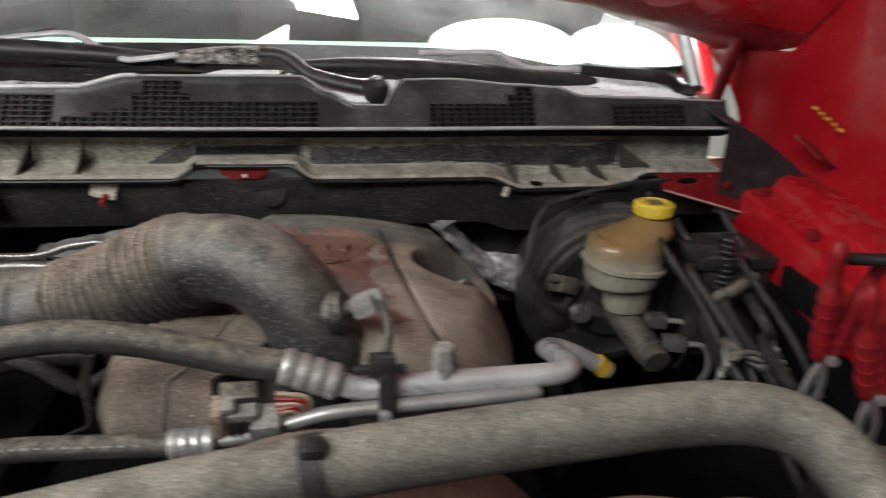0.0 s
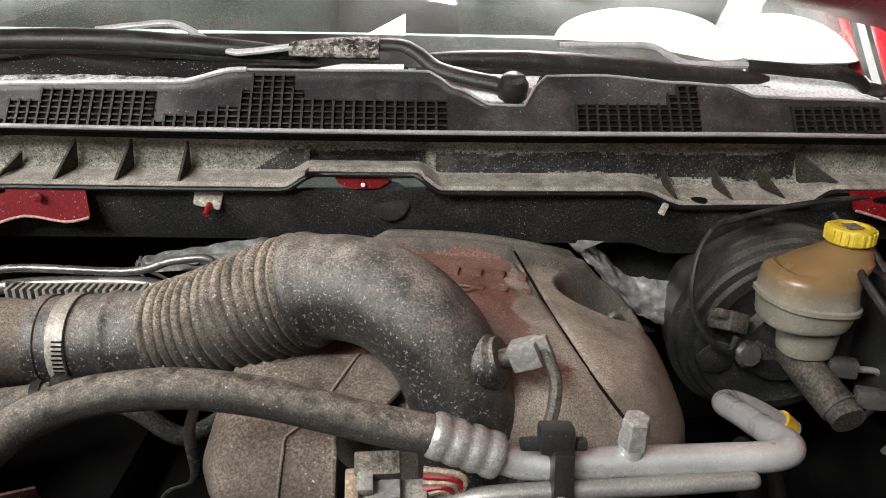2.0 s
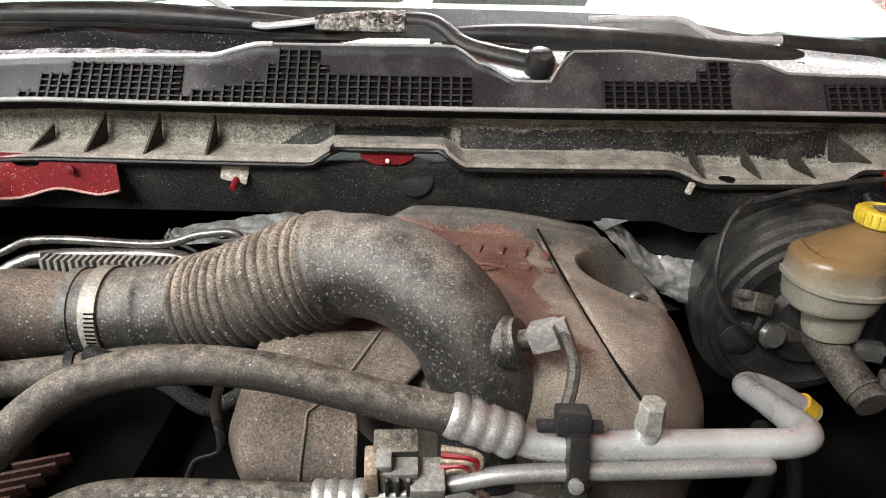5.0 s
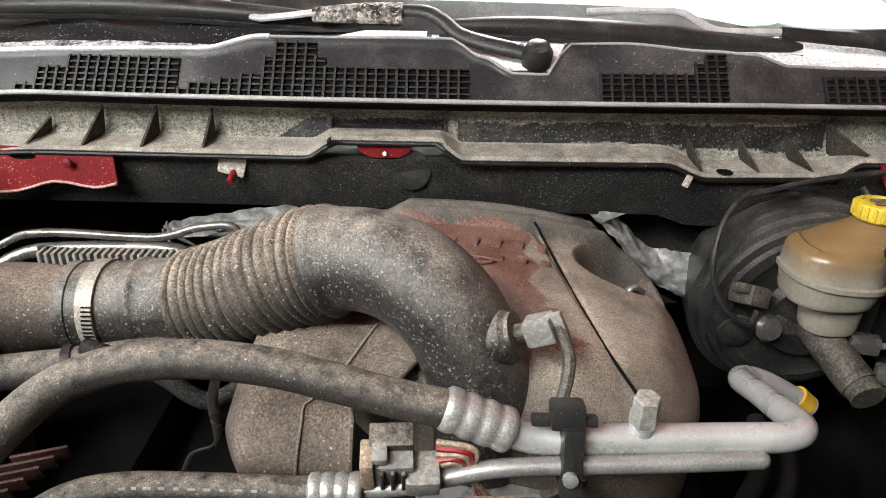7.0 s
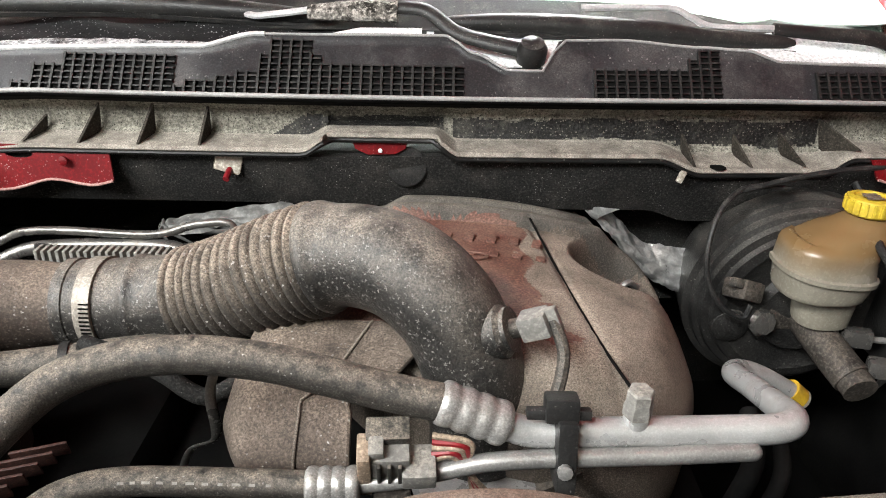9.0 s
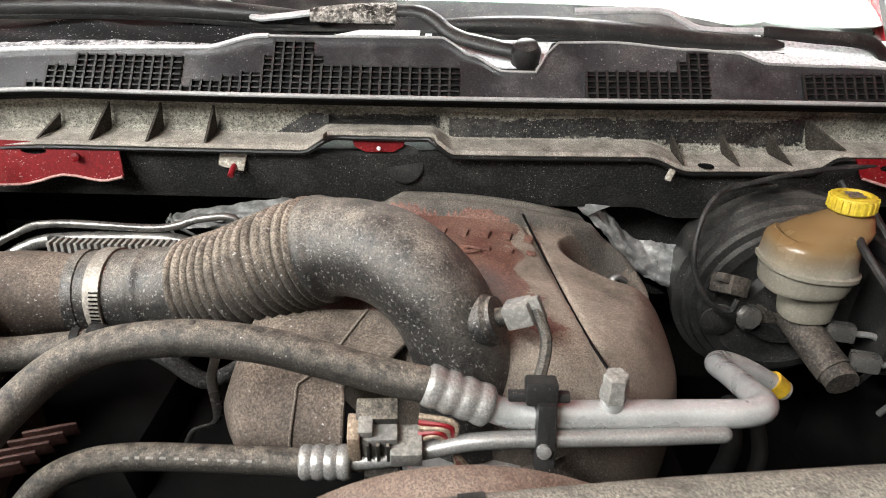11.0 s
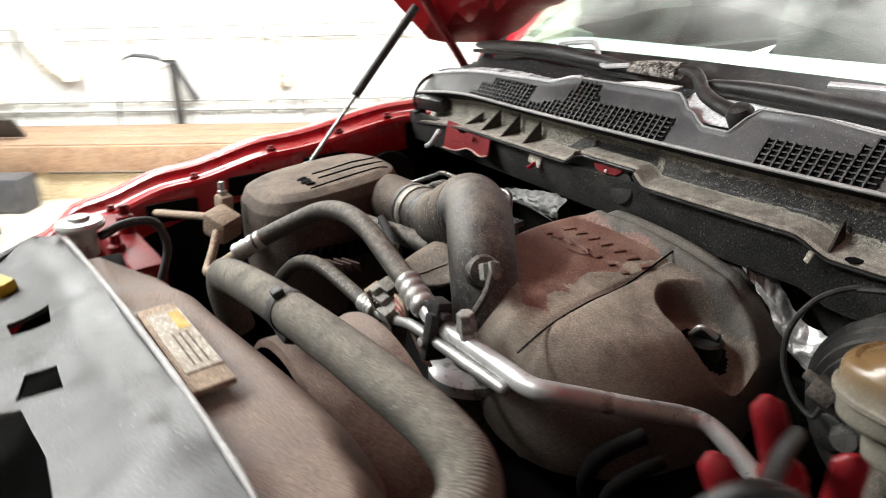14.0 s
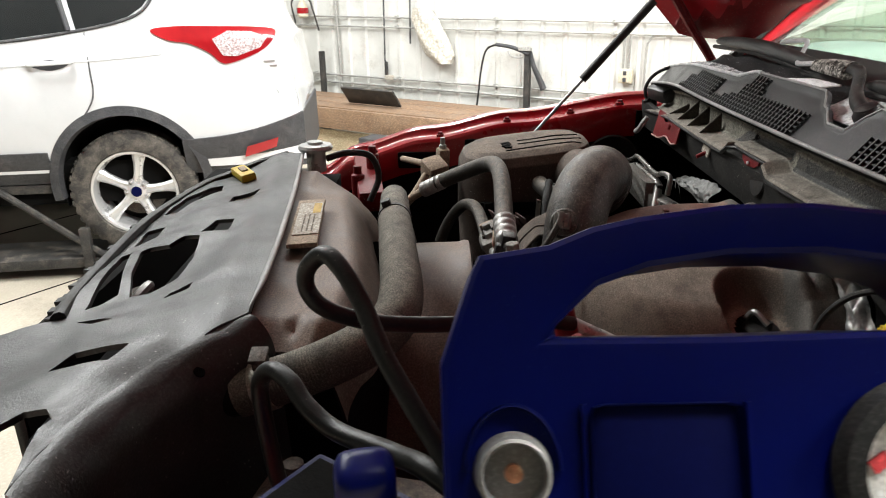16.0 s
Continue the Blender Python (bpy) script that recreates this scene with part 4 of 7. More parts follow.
for x in (-0.40, 0.40):
    seat = thing("seat", (x, 2.3, 1.02), "dark cloth front seat with a headrest", "seat", group="front seats")
    part("backrest", box((0.46, 0.14, 0.62), pose(x, 2.42, 1.33, -12), 0.05, 3), M_CABIN, seat)
    part("headrest", box((0.24, 0.09, 0.16), pose(x, 2.50, 1.70, -8), 0.04, 3), M_CABIN, seat)
for s in (-1, 1):
    th = thing("windshield_pillar", (s * 0.83, 1.5, 1.35), "red painted windshield pillar with black trim", "pillar", group="windshield pillars")
    part("pillar", tube([(s * 0.80, 1.40, 1.33), (s * 0.815, 1.62, 1.53), (s * 0.79, 1.95, 1.78), (s * 0.75, 2.2, 1.87)], 0.035, 10, 6), M_RED, th)
    part("trim", tube([(s * 0.775, 1.385, 1.36), (s * 0.785, 1.60, 1.55), (s * 0.765, 1.93, 1.80)], 0.014, 8, 6), M_PLASTIC, th)

th = thing("folded_paper", (0.0, 1.38, 1.40), "white folded sheet of paper leaning on the dashboard", "paper")
part("sheet", plate([(0, 0), (0.118, 0.0), (0.122, 0.105)], pose(-0.075, 1.36, 1.400, 32, 0, 3), 0.001), M_PAPER, th, smooth=False)


def wiper(name_pts, blade_pts, pivot, label, dusty):
    th = thing("wiper", pivot, label, "wiper", group="windshield wipers")
    arm, rod = name_pts
    part("arm", tube(arm, lambda s: 0.0125 - 0.003 * s, 10, 8, flat=0.55), M_PLASTIC, th)
    if dusty:
        part("arm_channel", tube([Vector(p) - Vector((0, 0, 0.005)) for p in dusty], lambda s: 0.0165 - 0.006 * s ** 2, 12, 6, flat=0.7), M_CHALK, th, "dust-covered arm channel")
    part("rod", tube(rod, 0.0052, 8, 6, flat=0.7), M_ROD, th, "bare worn metal rod")
    part("blade", tube(blade_pts, lambda s: 0.004 + 0.012 * math.sin(math.pi * s) ** 0.4, 10, 8, flat=0.75), M_PLASTIC, th)
    part("rubber", tube([Vector(p) + Vector((0, -0.006, -0.014)) for p in blade_pts], 0.005, 6, 8), M_RUBBER, th)
    nut = pose(*pivot, 27, 0, 0)
    part("pivot_cap", lathe([(0.019, -0.014), (0.020, 0.004), (0.016, 0.010), (0.015, 0.013), (0.006, 0.016)], nut, 20), M_PLASTIC, th)


wiper(([(0.183, 1.203, 1.386), (0.129, 1.218, 1.394), (0.088, 1.236, 1.403), (0.062, 1.252, 1.420), (0.040, 1.260, 1.428), (0.0, 1.265, 1.428)],
       [(-0.100, 1.270, 1.424), (-0.160, 1.273, 1.416), (-0.188, 1.277, 1.415), (-0.225, 1.300, 1.427), (-0.276, 1.332, 1.445), (-0.330, 1.334, 1.442), (-0.388, 1.335, 1.435)]),
      [(-0.68, 1.310, 1.416), (-0.509, 1.294, 1.424), (-0.356, 1.290, 1.426), (-0.203, 1.288, 1.419), (-0.070, 1.286, 1.410)], (0.185, 1.203, 1.386),
      "black windshield wiper with a dusty bent arm", [(0.012, 1.264, 1.429), (-0.045, 1.267, 1.428), (-0.108, 1.270, 1.425)])
wiper(([(0.705, 1.285, 1.366), (0.665, 1.280, 1.394), (0.58, 1.278, 1.402), (0.516, 1.277, 1.407)],
       [(0.520, 1.277, 1.408), (0.436, 1.276, 1.409), (0.405, 1.282, 1.420), (0.378, 1.286, 1.431), (0.310, 1.287, 1.431), (0.257, 1.287, 1.429)]),
      [(0.545, 1.268, 1.391), (0.426, 1.266, 1.396), (0.346, 1.266, 1.403), (0.188, 1.266, 1.411), (0.060, 1.268, 1.410)], (0.705, 1.287, 1.366),
      "black windshield wiper with a slim straight arm", None)

# ---------------------------------------------------------------- hood, held open


def hood_shape(u, v, lift=0.0):
    x = -1 + 2 * u
    s = v
    rear_z = lerp([(-1.0, 1.405), (-0.92, 1.435), (-0.75, 1.50), (-0.5, 1.57), (0.0, 1.63), (0.5, 1.548), (0.69, 1.503), (0.82, 1.478), (0.94, 1.456), (1.0, 1.440)], x)
    rear_y = 1.47 - 0.035 * abs(x) ** 3 - 0.075 * max(0.0, min(1.0, (x + 0.2) / 0.6))
    w = 0.775 + 0.085 * min(1.0, s * 4)
    y = rear_y - 1.05 * s - 0.22 * s * (1 - abs(x) ** 2) * 0
    z = rear_z + 0.06 * s + 1.25 * max(0.0, s - 0.16 * abs(x) ** 4) ** 1.02 * (1.0 - 0.10 * s)
    return Vector((x * w, y - 0.6 * lift, z + 0.75 * lift))


th = thing("hood", (0, 1.42, 1.40), "open glossy red hood held up by a gas strut", "hood")
part("outer_skin", sheet(lambda u, v: hood_shape(u, v, 0.03), 40, 30, 0.004), M_RED, th)
part("inner_panel", sheet(lambda u, v: hood_shape(u, v, 0.0) + Vector((0, 0, 0.012 * math.sin(math.pi * 5 * u) ** 2 * math.sin(math.pi * v))), 40, 30, 0.004), M_DARKRED, th)
part("side_wall", sheet(lambda u, v: hood_shape(1.0, 0.46 * u, 0.0).lerp(Vector((0.875, 1.37 - 0.46 * u, 1.264 - 0.045 * u)), v) + Vector((0.02 * math.sin(math.pi * v), 0, 0)), 24, 8, 0.006), M_RED, th, "red turned-down side of the hood")
for k in range(6):
    part("print_bar", box((0.002, 0.010 + 0.003 * (k % 2), 0.0045), pose(0.868, 1.185 - 0.017 * k, 1.372 - 0.005 * k, 0, 0, 0)), M_TAG, th, "orange print", smooth=False)
for s in (-1, 1):
    part("hinge_arm", tube([(s * 0.80, 1.375, 1.275), (s * 0.795, 1.350, 1.345), (s * 0.775, 1.27, 1.45), (s * 0.77, 1.20, 1.55)], 0.012, 8, 6), M_DARKRED, th)
for s in (-1,):
    th = thing("gas_strut", (s * 0.672, 0.849, 1.18), "slim black gas strut holding the hood", "strut", group="hood struts")
    a, c = Vector((s * 0.672, 0.849, 1.18)), Vector((s * 0.668, 1.135, 1.505))
    part("rod", tube([a, a.lerp(c, 0.25), a.lerp(c, 0.46)], 0.0045, 8, 2), M_STEEL, th)
    part("cylinder", tube([a.lerp(c, 0.45), a.lerp(c, 0.75), a.lerp(c, 1.02)], 0.0105, 12, 2), M_PLASTIC, th)
    part("ball_socket", lathe([(0.004, -0.012), (0.010, -0.008), (0.010, 0.008), (0.004, 0.012)], pose(*a), 10), M_STEEL, th)

# ---------------------------------------------------------------- the rest of the truck
th = thing("pickup_truck", (0, 2.6, 0.0), "red pickup truck with its hood open", "truck")
for s in (-1, 1):
    part("door", sheet(lambda u, v: Vector((s * (0.985 - 0.09 * v ** 3 - 0.05 * (1 - v) ** 3), 1.66 + 1.25 * u, 0.55 + 0.74 * v)), 16, 12, 0.03), M_RED, th)
    part("bed_side", sheet(lambda u, v: Vector((s * (0.985 - 0.03 * v ** 3 - 0.05 * (1 - v) ** 3), 2.95 + 1.75 * u, 0.58 + 0.76 * v)), 16, 10, 0.03), M_RED, th)
    for y in (0.28, 3.85):
        m = pose(s * 0.80, y, 0.40, 0, 90 * s, 0)
        part("wheel", lathe([(0.20, -0.12), (0.34, -0.13), (0.39, -0.10), (0.40, -0.06), (0.40, 0.06), (0.39, 0.10), (0.34, 0.12), (0.22, 0.11), (0.20, 0.05)], m, 40), M_TYRE, th)
part("roof", sheet(lambda u, v: Vector((-0.80 + 1.60 * u, 1.93 + 1.0 * v, 1.86 + 0.07 * math.sin(math.pi * v) + 0.03 * math.sin(math.pi * u))), 16, 12, 0.02), M_RED, th)
part("cab_back", span(-0.84, 0.84, 2.91, 2.95, 0.60, 1.40), M_RED, th)
for s in (-1, 1):
    part("rear_pillar", tube([(s * 0.88, 2.96, 1.33), (s * 0.85, 2.96, 1.6), (s * 0.80, 2.94, 1.88)], 0.05, 8, 4), M_RED, th)
part("bed_floor", span(-0.93, 0.93, 2.96, 4.68, 0.72, 0.76), M_DARK, th)
part("tailgate", span(-0.95, 0.95, 4.66, 4.72, 0.60, 1.34, 0.02), M_RED, th)
part("chassis", span(-0.55, 0.55, 0.0, 4.6, 0.40, 0.53, 0.02), M_DARK, th)
part("front_bumper", box((1.80, 0.22, 0.28), pose(0, -0.08, 0.56), 0.06, 3), M_STEEL, th)
part("grille_block", span(-0.62, 0.28, -0.004, 0.016, 0.70, 1.08, 0.008), M_PLASTIC, th)

# ---------------------------------------------------------------- engine cover


COVER_OUT = [(-0.068, 1.05), (-0.045, 0.94), (0.02, 0.855), (0.10, 0.797), (0.20, 0.772), (0.28, 0.795), (0.335, 0.87), (0.354, 0.96), (0.356, 1.04), (0.350, 1.11), (0.325, 1.17), (0.265, 1.215), (0.15, 1.228), (0.04, 1.218), (-0.05, 1.16)]


def closed_curve(pts, n):
    p = [Vector((*q, 0)) for q in pts]
    out, m = [], len(p)
    for i in range(m):
        a, b, c, d = p[i - 1], p[i], p[(i + 1) % m], p[(i + 2) % m]
        for k in range(n):
            t = k / n
            out.append(0.5 * (2 * b + (c - a) * t + (2 * a - 5 * b + 4 * c - d) * t * t + (3 * b - a - 3 * c + d) * t ** 3))
    return out


def seg_dist(x, y, a, c):
    t = max(0.0, min(1.0, ((x - a[0]) * (c[0] - a[0]) + (y - a[1]) * (c[1] - a[1])) / ((c[0] - a[0]) ** 2 + (c[1] - a[1]) ** 2)))
    return math.hypot(x - a[0] - t * (c[0] - a[0]), y - a[1] - t * (c[1] - a[1]))


SEAM = [(0.184, 1.094), (0.206, 0.986), (0.217, 0.911), (0.231, 0.84), (0.252, 0.772)]


def cover_z(x, y, edge):
    """Height of the cover; edge 0 at the middle, 1 at the outline."""
    z = 1.203 - 0.62 * max(0.0, x - 0.05) ** 2 - 0.10 * max(0.0, y - 1.10) - 1.3 * max(0.0, x - 0.27) * max(0.0, y - 1.02) - 0.30 * max(0.0, -x - 0.05) ** 2 - 0.35 * max(0.0, 0.93 - y) ** 2
    z -= (0.055 if y < 1.0 else 0.055 - 0.030 * min(1.0, (y - 1.0) / 0.15)) * max(0.0, edge - 0.72) ** 2 / 0.0784
    d = min(seg_dist(x, y, a, c) for a, c in zip(SEAM, SEAM[1:]))
    z -= 0.0035 * max(0.0, 1 - (d / 0.0055) ** 2)
    for k in range(4):
        yk = 1.098 + 0.033 * k + 0.02 * x
        end = max(0.0, min(1.0, (0.296 - 0.012 * k - x) / 0.022)) * max(0.0, min(1.0, (x + 0.012 - 0.010 * k) / 0.03))
        z += 0.016 * end * math.sqrt(max(0.0, 1 - ((y - yk) / 0.0145) ** 2)) * (1 if edge < 0.96 else 0)
    r = math.hypot((x - 0.297) / 1.0, (y - 1.042) / 0.85)
    w = max(0.0, min(1.0, (0.074 - r) / 0.030))
    z -= 0.050 * w * w * (3 - 2 * w)
    return z


def engine_cover():
    bm = bmesh.new()
    out = closed_curve(COVER_OUT, 12)
    cx, cy, rings = 0.16, 1.01, []
    for k in range(1, 71):
        s = k / 70
        ring = []
        for p in out:
            x, y = cx + (p.x - cx) * s, cy + (p.y - cy) * s
            ring.append(bm.verts.new((x, y, cover_z(x, y, s))))
        rings.append(ring)
    for dz, grow in ((0.015, 1.012), (0.05, 1.02), (0.10, 1.0)):
        rings.append([bm.verts.new((cx + (p.x - cx) * grow, cy + (p.y - cy) * grow, cover_z(p.x, p.y, 1.0) - dz)) for p in out])
    mid = bm.verts.new((cx, cy, cover_z(cx, cy, 0)))
    n = len(out)
    for i in range(n):
        bm.faces.new((mid, rings[0][i], rings[0][(i + 1) % n]))
    for a, c in zip(rings, rings[1:]):
        for i in range(n):
            f = bm.faces.new((a[i], c[i], c[(i + 1) % n], a[(i + 1) % n]))
            q = f.calc_center_median()
            wave = 0.012 * math.sin(q.x * 60) + 0.010 * math.sin(q.y * 83 + 1)
            if q.y < 1.098 + wave * 0.6 and q.x < (0.180 if q.y > 0.90 else 0.203) + wave and q.y > 0.835 + wave and q.z > 1.12:
                f.material_index = 1
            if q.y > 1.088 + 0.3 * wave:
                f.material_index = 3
            # Bottom of the filler recess painted black for the shade inside it.
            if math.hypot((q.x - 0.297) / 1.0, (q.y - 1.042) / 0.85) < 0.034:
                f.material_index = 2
    return bm


COVER = thing("engine_cover", (0.07, 0.97, 1.05), "dusty brown plastic engine cover with a damp reddish patch", "engine cover")
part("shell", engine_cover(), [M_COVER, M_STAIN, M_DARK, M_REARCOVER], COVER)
for k in range(7):
    x, y = 0.028 + 0.0265 * k, 1.030 + 0.0015 * k
    for dy, h in ((0.0, 0.020), (-0.040, 0.010)):
        part("raised_bar", box((0.011, h, 0.004), pose(x, y + dy, cover_z(x, y + dy, 0.3) + 0.001, 0, 4, -12), 0.0015), M_STAIN, COVER)
part("seam", tube([(x, y, cover_z(x, y, 0.4) + 0.0002) for x, y in SEAM], 0.0015, 6, 6), M_DARK, COVER, "thin dark seam")
part("raised_ring", tube([(0.085 + 0.042 * math.cos(a), 0.984 + 0.010 * math.sin(a), cover_z(0.085, 0.984, 0.2) + 0.001) for a in [2 * math.pi * k / 12 for k in range(13)]], 0.0016, 6, 3, False), M_STAIN, COVER)
th = thing("oil_filler_cap", (0.298, 1.045, 1.09), "black oil filler cap sunk in the engine cover", "oil cap")
part("cap", lathe([(0.020, -0.03), (0.022, 0.0), (0.024, 0.006), (0.020, 0.010), (0.006, 0.011)], pose(0.298, 1.045, 1.116), 20), M_PLASTIC, th)
part("grip", box((0.036, 0.008, 0.014), pose(0.298, 1.045, 1.131, 0, 0, 20), 0.003), M_PLASTIC, th)
part("clip", tube([(0.283, 1.030, 1.130), (0.298, 1.034, 1.146), (0.314, 1.046, 1.134)], 0.004, 8, 6), M_STEEL, th)

# ---------------------------------------------------------------- intake duct and airbox
DUCT = [(-0.36, 0.930, 1.165), (-0.30, 0.929, 1.166), (-0.217, 0.925, 1.174), (-0.165, 0.916, 1.188), (-0.116, 0.905, 1.207), (-0.054, 0.894, 1.237), (-0.008, 0.880, 1.252), (0.041, 0.855, 1.251),
        (0.080, 0.834, 1.225), (0.102, 0.824, 1.184), (0.111, 0.820, 1.148), (0.114, 0.818, 1.09), (0.114, 0.816, 1.03)]


def duct_path():
    path = catmull(DUCT, 70)
    run = [0.0]
    for a, c in zip(path, path[1:]):
        run.append(run[-1] + (c - a).length)
    return path, [r / run[-1] for r in run]


DUCT_PATH, DUCT_RUN = duct_path()


def duct_part(s0, s1, radius, seg=40):
    keep = [p for p, s in zip(DUCT_PATH, DUCT_RUN) if s0 <= s <= s1]
    return tube(keep, radius, seg, 0, True)


th = thing("intake_duct", (0.0, 0.88, 1.03), "fat black rubber intake duct with a bellows, grey with dust", "intake duct")
part("collar", duct_part(0.07, 0.265, lambda s: 0.0470 + 0.0030 * math.exp(-((s - 0.60) / 0.05) ** 2) + 0.0015 * (s < 0.1)), M_DUCT, th)
part("bellows", duct_part(0.255, 0.500, lambda s: 0.0455 + 0.0045 * min(1, s * 2) + 0.0068 * abs(math.sin(math.pi * 14 * s)) ** 0.65 * min(1, 0.5 + 14 * s, 0.5 + 14 * (1 - s))), M_BELLOWS, th, "ribbed rubber bellows thick with brown dust")
part("elbow", duct_part(0.495, 1.0, lambda s: 0.0490 - 0.003 * s + 0.006 * math.exp(-((s - 0.02) / 0.03) ** 2)), M_DUCT, th)
c0, c1 = Vector((-0.284, 0.928, 1.167)), Vector((-0.267, 0.927, 1.168))
clamp = part("hose_clamp", tube([c0, c0.lerp(c1, 0.5), c1], 0.0500, 40, 2), M_CLAMP, th, "steel worm-drive hose clamp")
for k in range(9):
    an = math.radians(152 + 5 * k)
    part("slot", box((0.010, 0.0016, 0.001), Matrix.Translation(c0.lerp(c1, 0.5)) @ Matrix.Rotation(an, 4, "X") @ pose(0, 0.0506, 0, 90)), M_DARK, clamp, smooth=False)
part("screw_housing", box((0.014, 0.026, 0.014), pose(-0.275, 0.893, 1.129, 40), 0.003), M_CLAMP, clamp)
part("screw", tube([(-0.275, 0.880, 1.135), (-0.275, 0.890, 1.123), (-0.275, 0.899, 1.111)], 0.005, 8, 2), M_STEEL, clamp)

th = thing("air_sensor", (0.142, 0.795, 1.19), "dusty grey sensor plugged into the intake duct with a taped wire", "sensor")
sd = Vector((0.86, -0.28, 0.42)).normalized()
s0 = Vector((0.128, 0.805, 1.217))
part("boss", tube([s0 - sd * 0.01, s0, s0 + sd * 0.012], lambda s: 0.024 - 0.004 * (s > 0.8), 20, 3), M_DUCT, th)
part("neck", tube([s0 + sd * 0.010, s0 + sd * 0.018, s0 + sd * 0.026], 0.009, 12, 2), M_HOSE, th)
part("plug", box((0.023, 0.022, 0.026), Matrix.Translation(s0 + sd * 0.034) @ sd.to_track_quat("Z", "Y").to_matrix().to_4x4(), 0.003), M_FRAMEPLUG, th)
part("latch", box((0.008, 0.024, 0.014), Matrix.Translation(s0 + sd * 0.049) @ sd.to_track_quat("Z", "Y").to_matrix().to_4x4(), 0.002), M_FRAMEPLUG, th)
part("wire", tube([s0 + sd * 0.050, (0.180, 0.775, 1.212), (0.170, 0.755, 1.175), (0.150, 0.744, 1.130)], 0.0055, 8, 8), M_HOSE, th)


def airbox_shape(u, v):
    a = 2 * math.pi * u
    prof = [(0.02, 1.212), (0.45, 1.214), (0.78, 1.210), (0.92, 1.200), (0.985, 1.180), (1.0, 1.150), (1.0, 1.06), (0.97, 0.95)]
    i = min(int(v * (len(prof) - 1)), len(prof) - 2)
    w = v * (len(prof) - 1) - i
    s = prof[i][0] + (prof[i + 1][0] - prof[i][0]) * w
    z = prof[i][1] + (prof[i + 1][1] - prof[i][1]) * w
    c, d = math.cos(a), math.sin(a)
    e = 0.62
    x = -0.50 + 0.125 * s * math.copysign(abs(c) ** e, c)
    y = 0.815 + 0.155 * s * math.copysign(abs(d) ** e, d)
    z += 0.10 * (y - 0.80) * max(0.0, min(1.0, (z - 1.05) / 0.1)) - 0.10 * (x + 0.48) ** 2
    return Vector((x, y, z))


th = thing("airbox", (-0.50, 0.815, 0.95), "rounded dusty plastic air filter box with grooves on its lid", "air box")
part("shell", sheet(airbox_shape, 120, 80), M_AIRBOX, th)
part("outlet", tube([(-0.43, 0.915, 1.150), (-0.36, 0.926, 1.163), (-0.285, 0.928, 1.167)], lambda s: 0.062 - 0.018 * min(1, 1.4 * s), 32, 10), M_AIRBOX, th)


def lid_z(x, y):
    s = ((abs(x + 0.50) / 0.125) ** 3.2 + (abs(y - 0.815) / 0.155) ** 3.2) ** (1 / 3.2)
    z = lerp([(0.0, 1.212), (0.45, 1.214), (0.78, 1.210), (0.92, 1.200), (0.985, 1.180)], s)
    return z + 0.10 * (y - 0.80) - 0.10 * (x + 0.48) ** 2


for x0, y0, x1, y1 in ((-0.412, 0.765, -0.430, 0.935), (-0.450, 0.795, -0.462, 0.940), (-0.490, 0.797, -0.497, 0.938)):
    part("groove", tube([(x0 + (x1 - x0) * k / 8, y0 + (y1 - y0) * k / 8, lid_z(x0 + (x1 - x0) * k / 8, y0 + (y1 - y0) * k / 8) + 0.0002) for k in range(9)], 0.0022, 6, 2, True), M_DARK, th, "dark groove in the lid")
for k in range(4):
    part("emblem", box((0.009, 0.020 - 0.003 * (k % 2), 0.003), pose(-0.470 + 0.013 * k, 0.768 + 0.004 * (k % 2), lid_z(-0.455, 0.77) + 0.001, 6, 0, 25 - 16 * k), 0.001), M_DARK, th, "dark raised emblem")
for k in range(9):
    part("fin", box((0.006, 0.035, 0.03), pose(-0.372, 0.71 + 0.02 * k, 1.085, 0, 0, 30), 0.001), M_DARK, th)

for k in range(5):
    part("vane", box((0.048, 0.003, 0.022), pose(-0.318 + 0.006 * k, 0.735 + 0.014 * k, 1.085, 25, 0, 20), 0.001), M_VANE, th, "red-brown stained vane")

# small breather hose under the duct
th = thing("breather_hose", (-0.30, 0.86, 1.08), "short dusty breather hose below the intake duct", "hose")
part("hose", tube([(-0.44, 0.835, 1.140), (-0.36, 0.838, 1.142), (-0.29, 0.848, 1.146), (-0.22, 0.868, 1.146), (-0.16, 0.885, 1.140)], 0.018, 16, 8), M_HOSE, th)
part("band", tube([(-0.288, 0.849, 1.146), (-0.284, 0.850, 1.146), (-0.280, 0.851, 1.146)], 0.0205, 16, 2), M_RUBBER, th)
th = thing("heater_pipe", (-0.4, 1.05, 1.12), "pair of bare metal heater pipes behind the duct", "pipes")
part("pipe", tube([(-0.56, 0.99, 1.10), (-0.49, 1.04, 1.135), (-0.446, 1.06, 1.158), (-0.393, 1.06, 1.169), (-0.272, 1.06, 1.172), (-0.231, 1.055, 1.161), (-0.17, 1.03, 1.12)], 0.0090, 12, 8), M_LINE, th)
part("pipe", tube([(-0.58, 1.00, 1.12), (-0.47, 1.06, 1.170), (-0.41, 1.06, 1.190), (-0.277, 1.06, 1.187), (-0.22, 1.06, 1.201), (-0.178, 1.06, 1.202), (-0.170, 1.055, 1.170)], 0.0052, 10, 8), M_LINE, th, "thin pipe")
part("bracket", box((0.09, 0.03, 0.03), pose(-0.20, 1.06, 1.14, 0, 0, 10), 0.006), M_LINE, th)


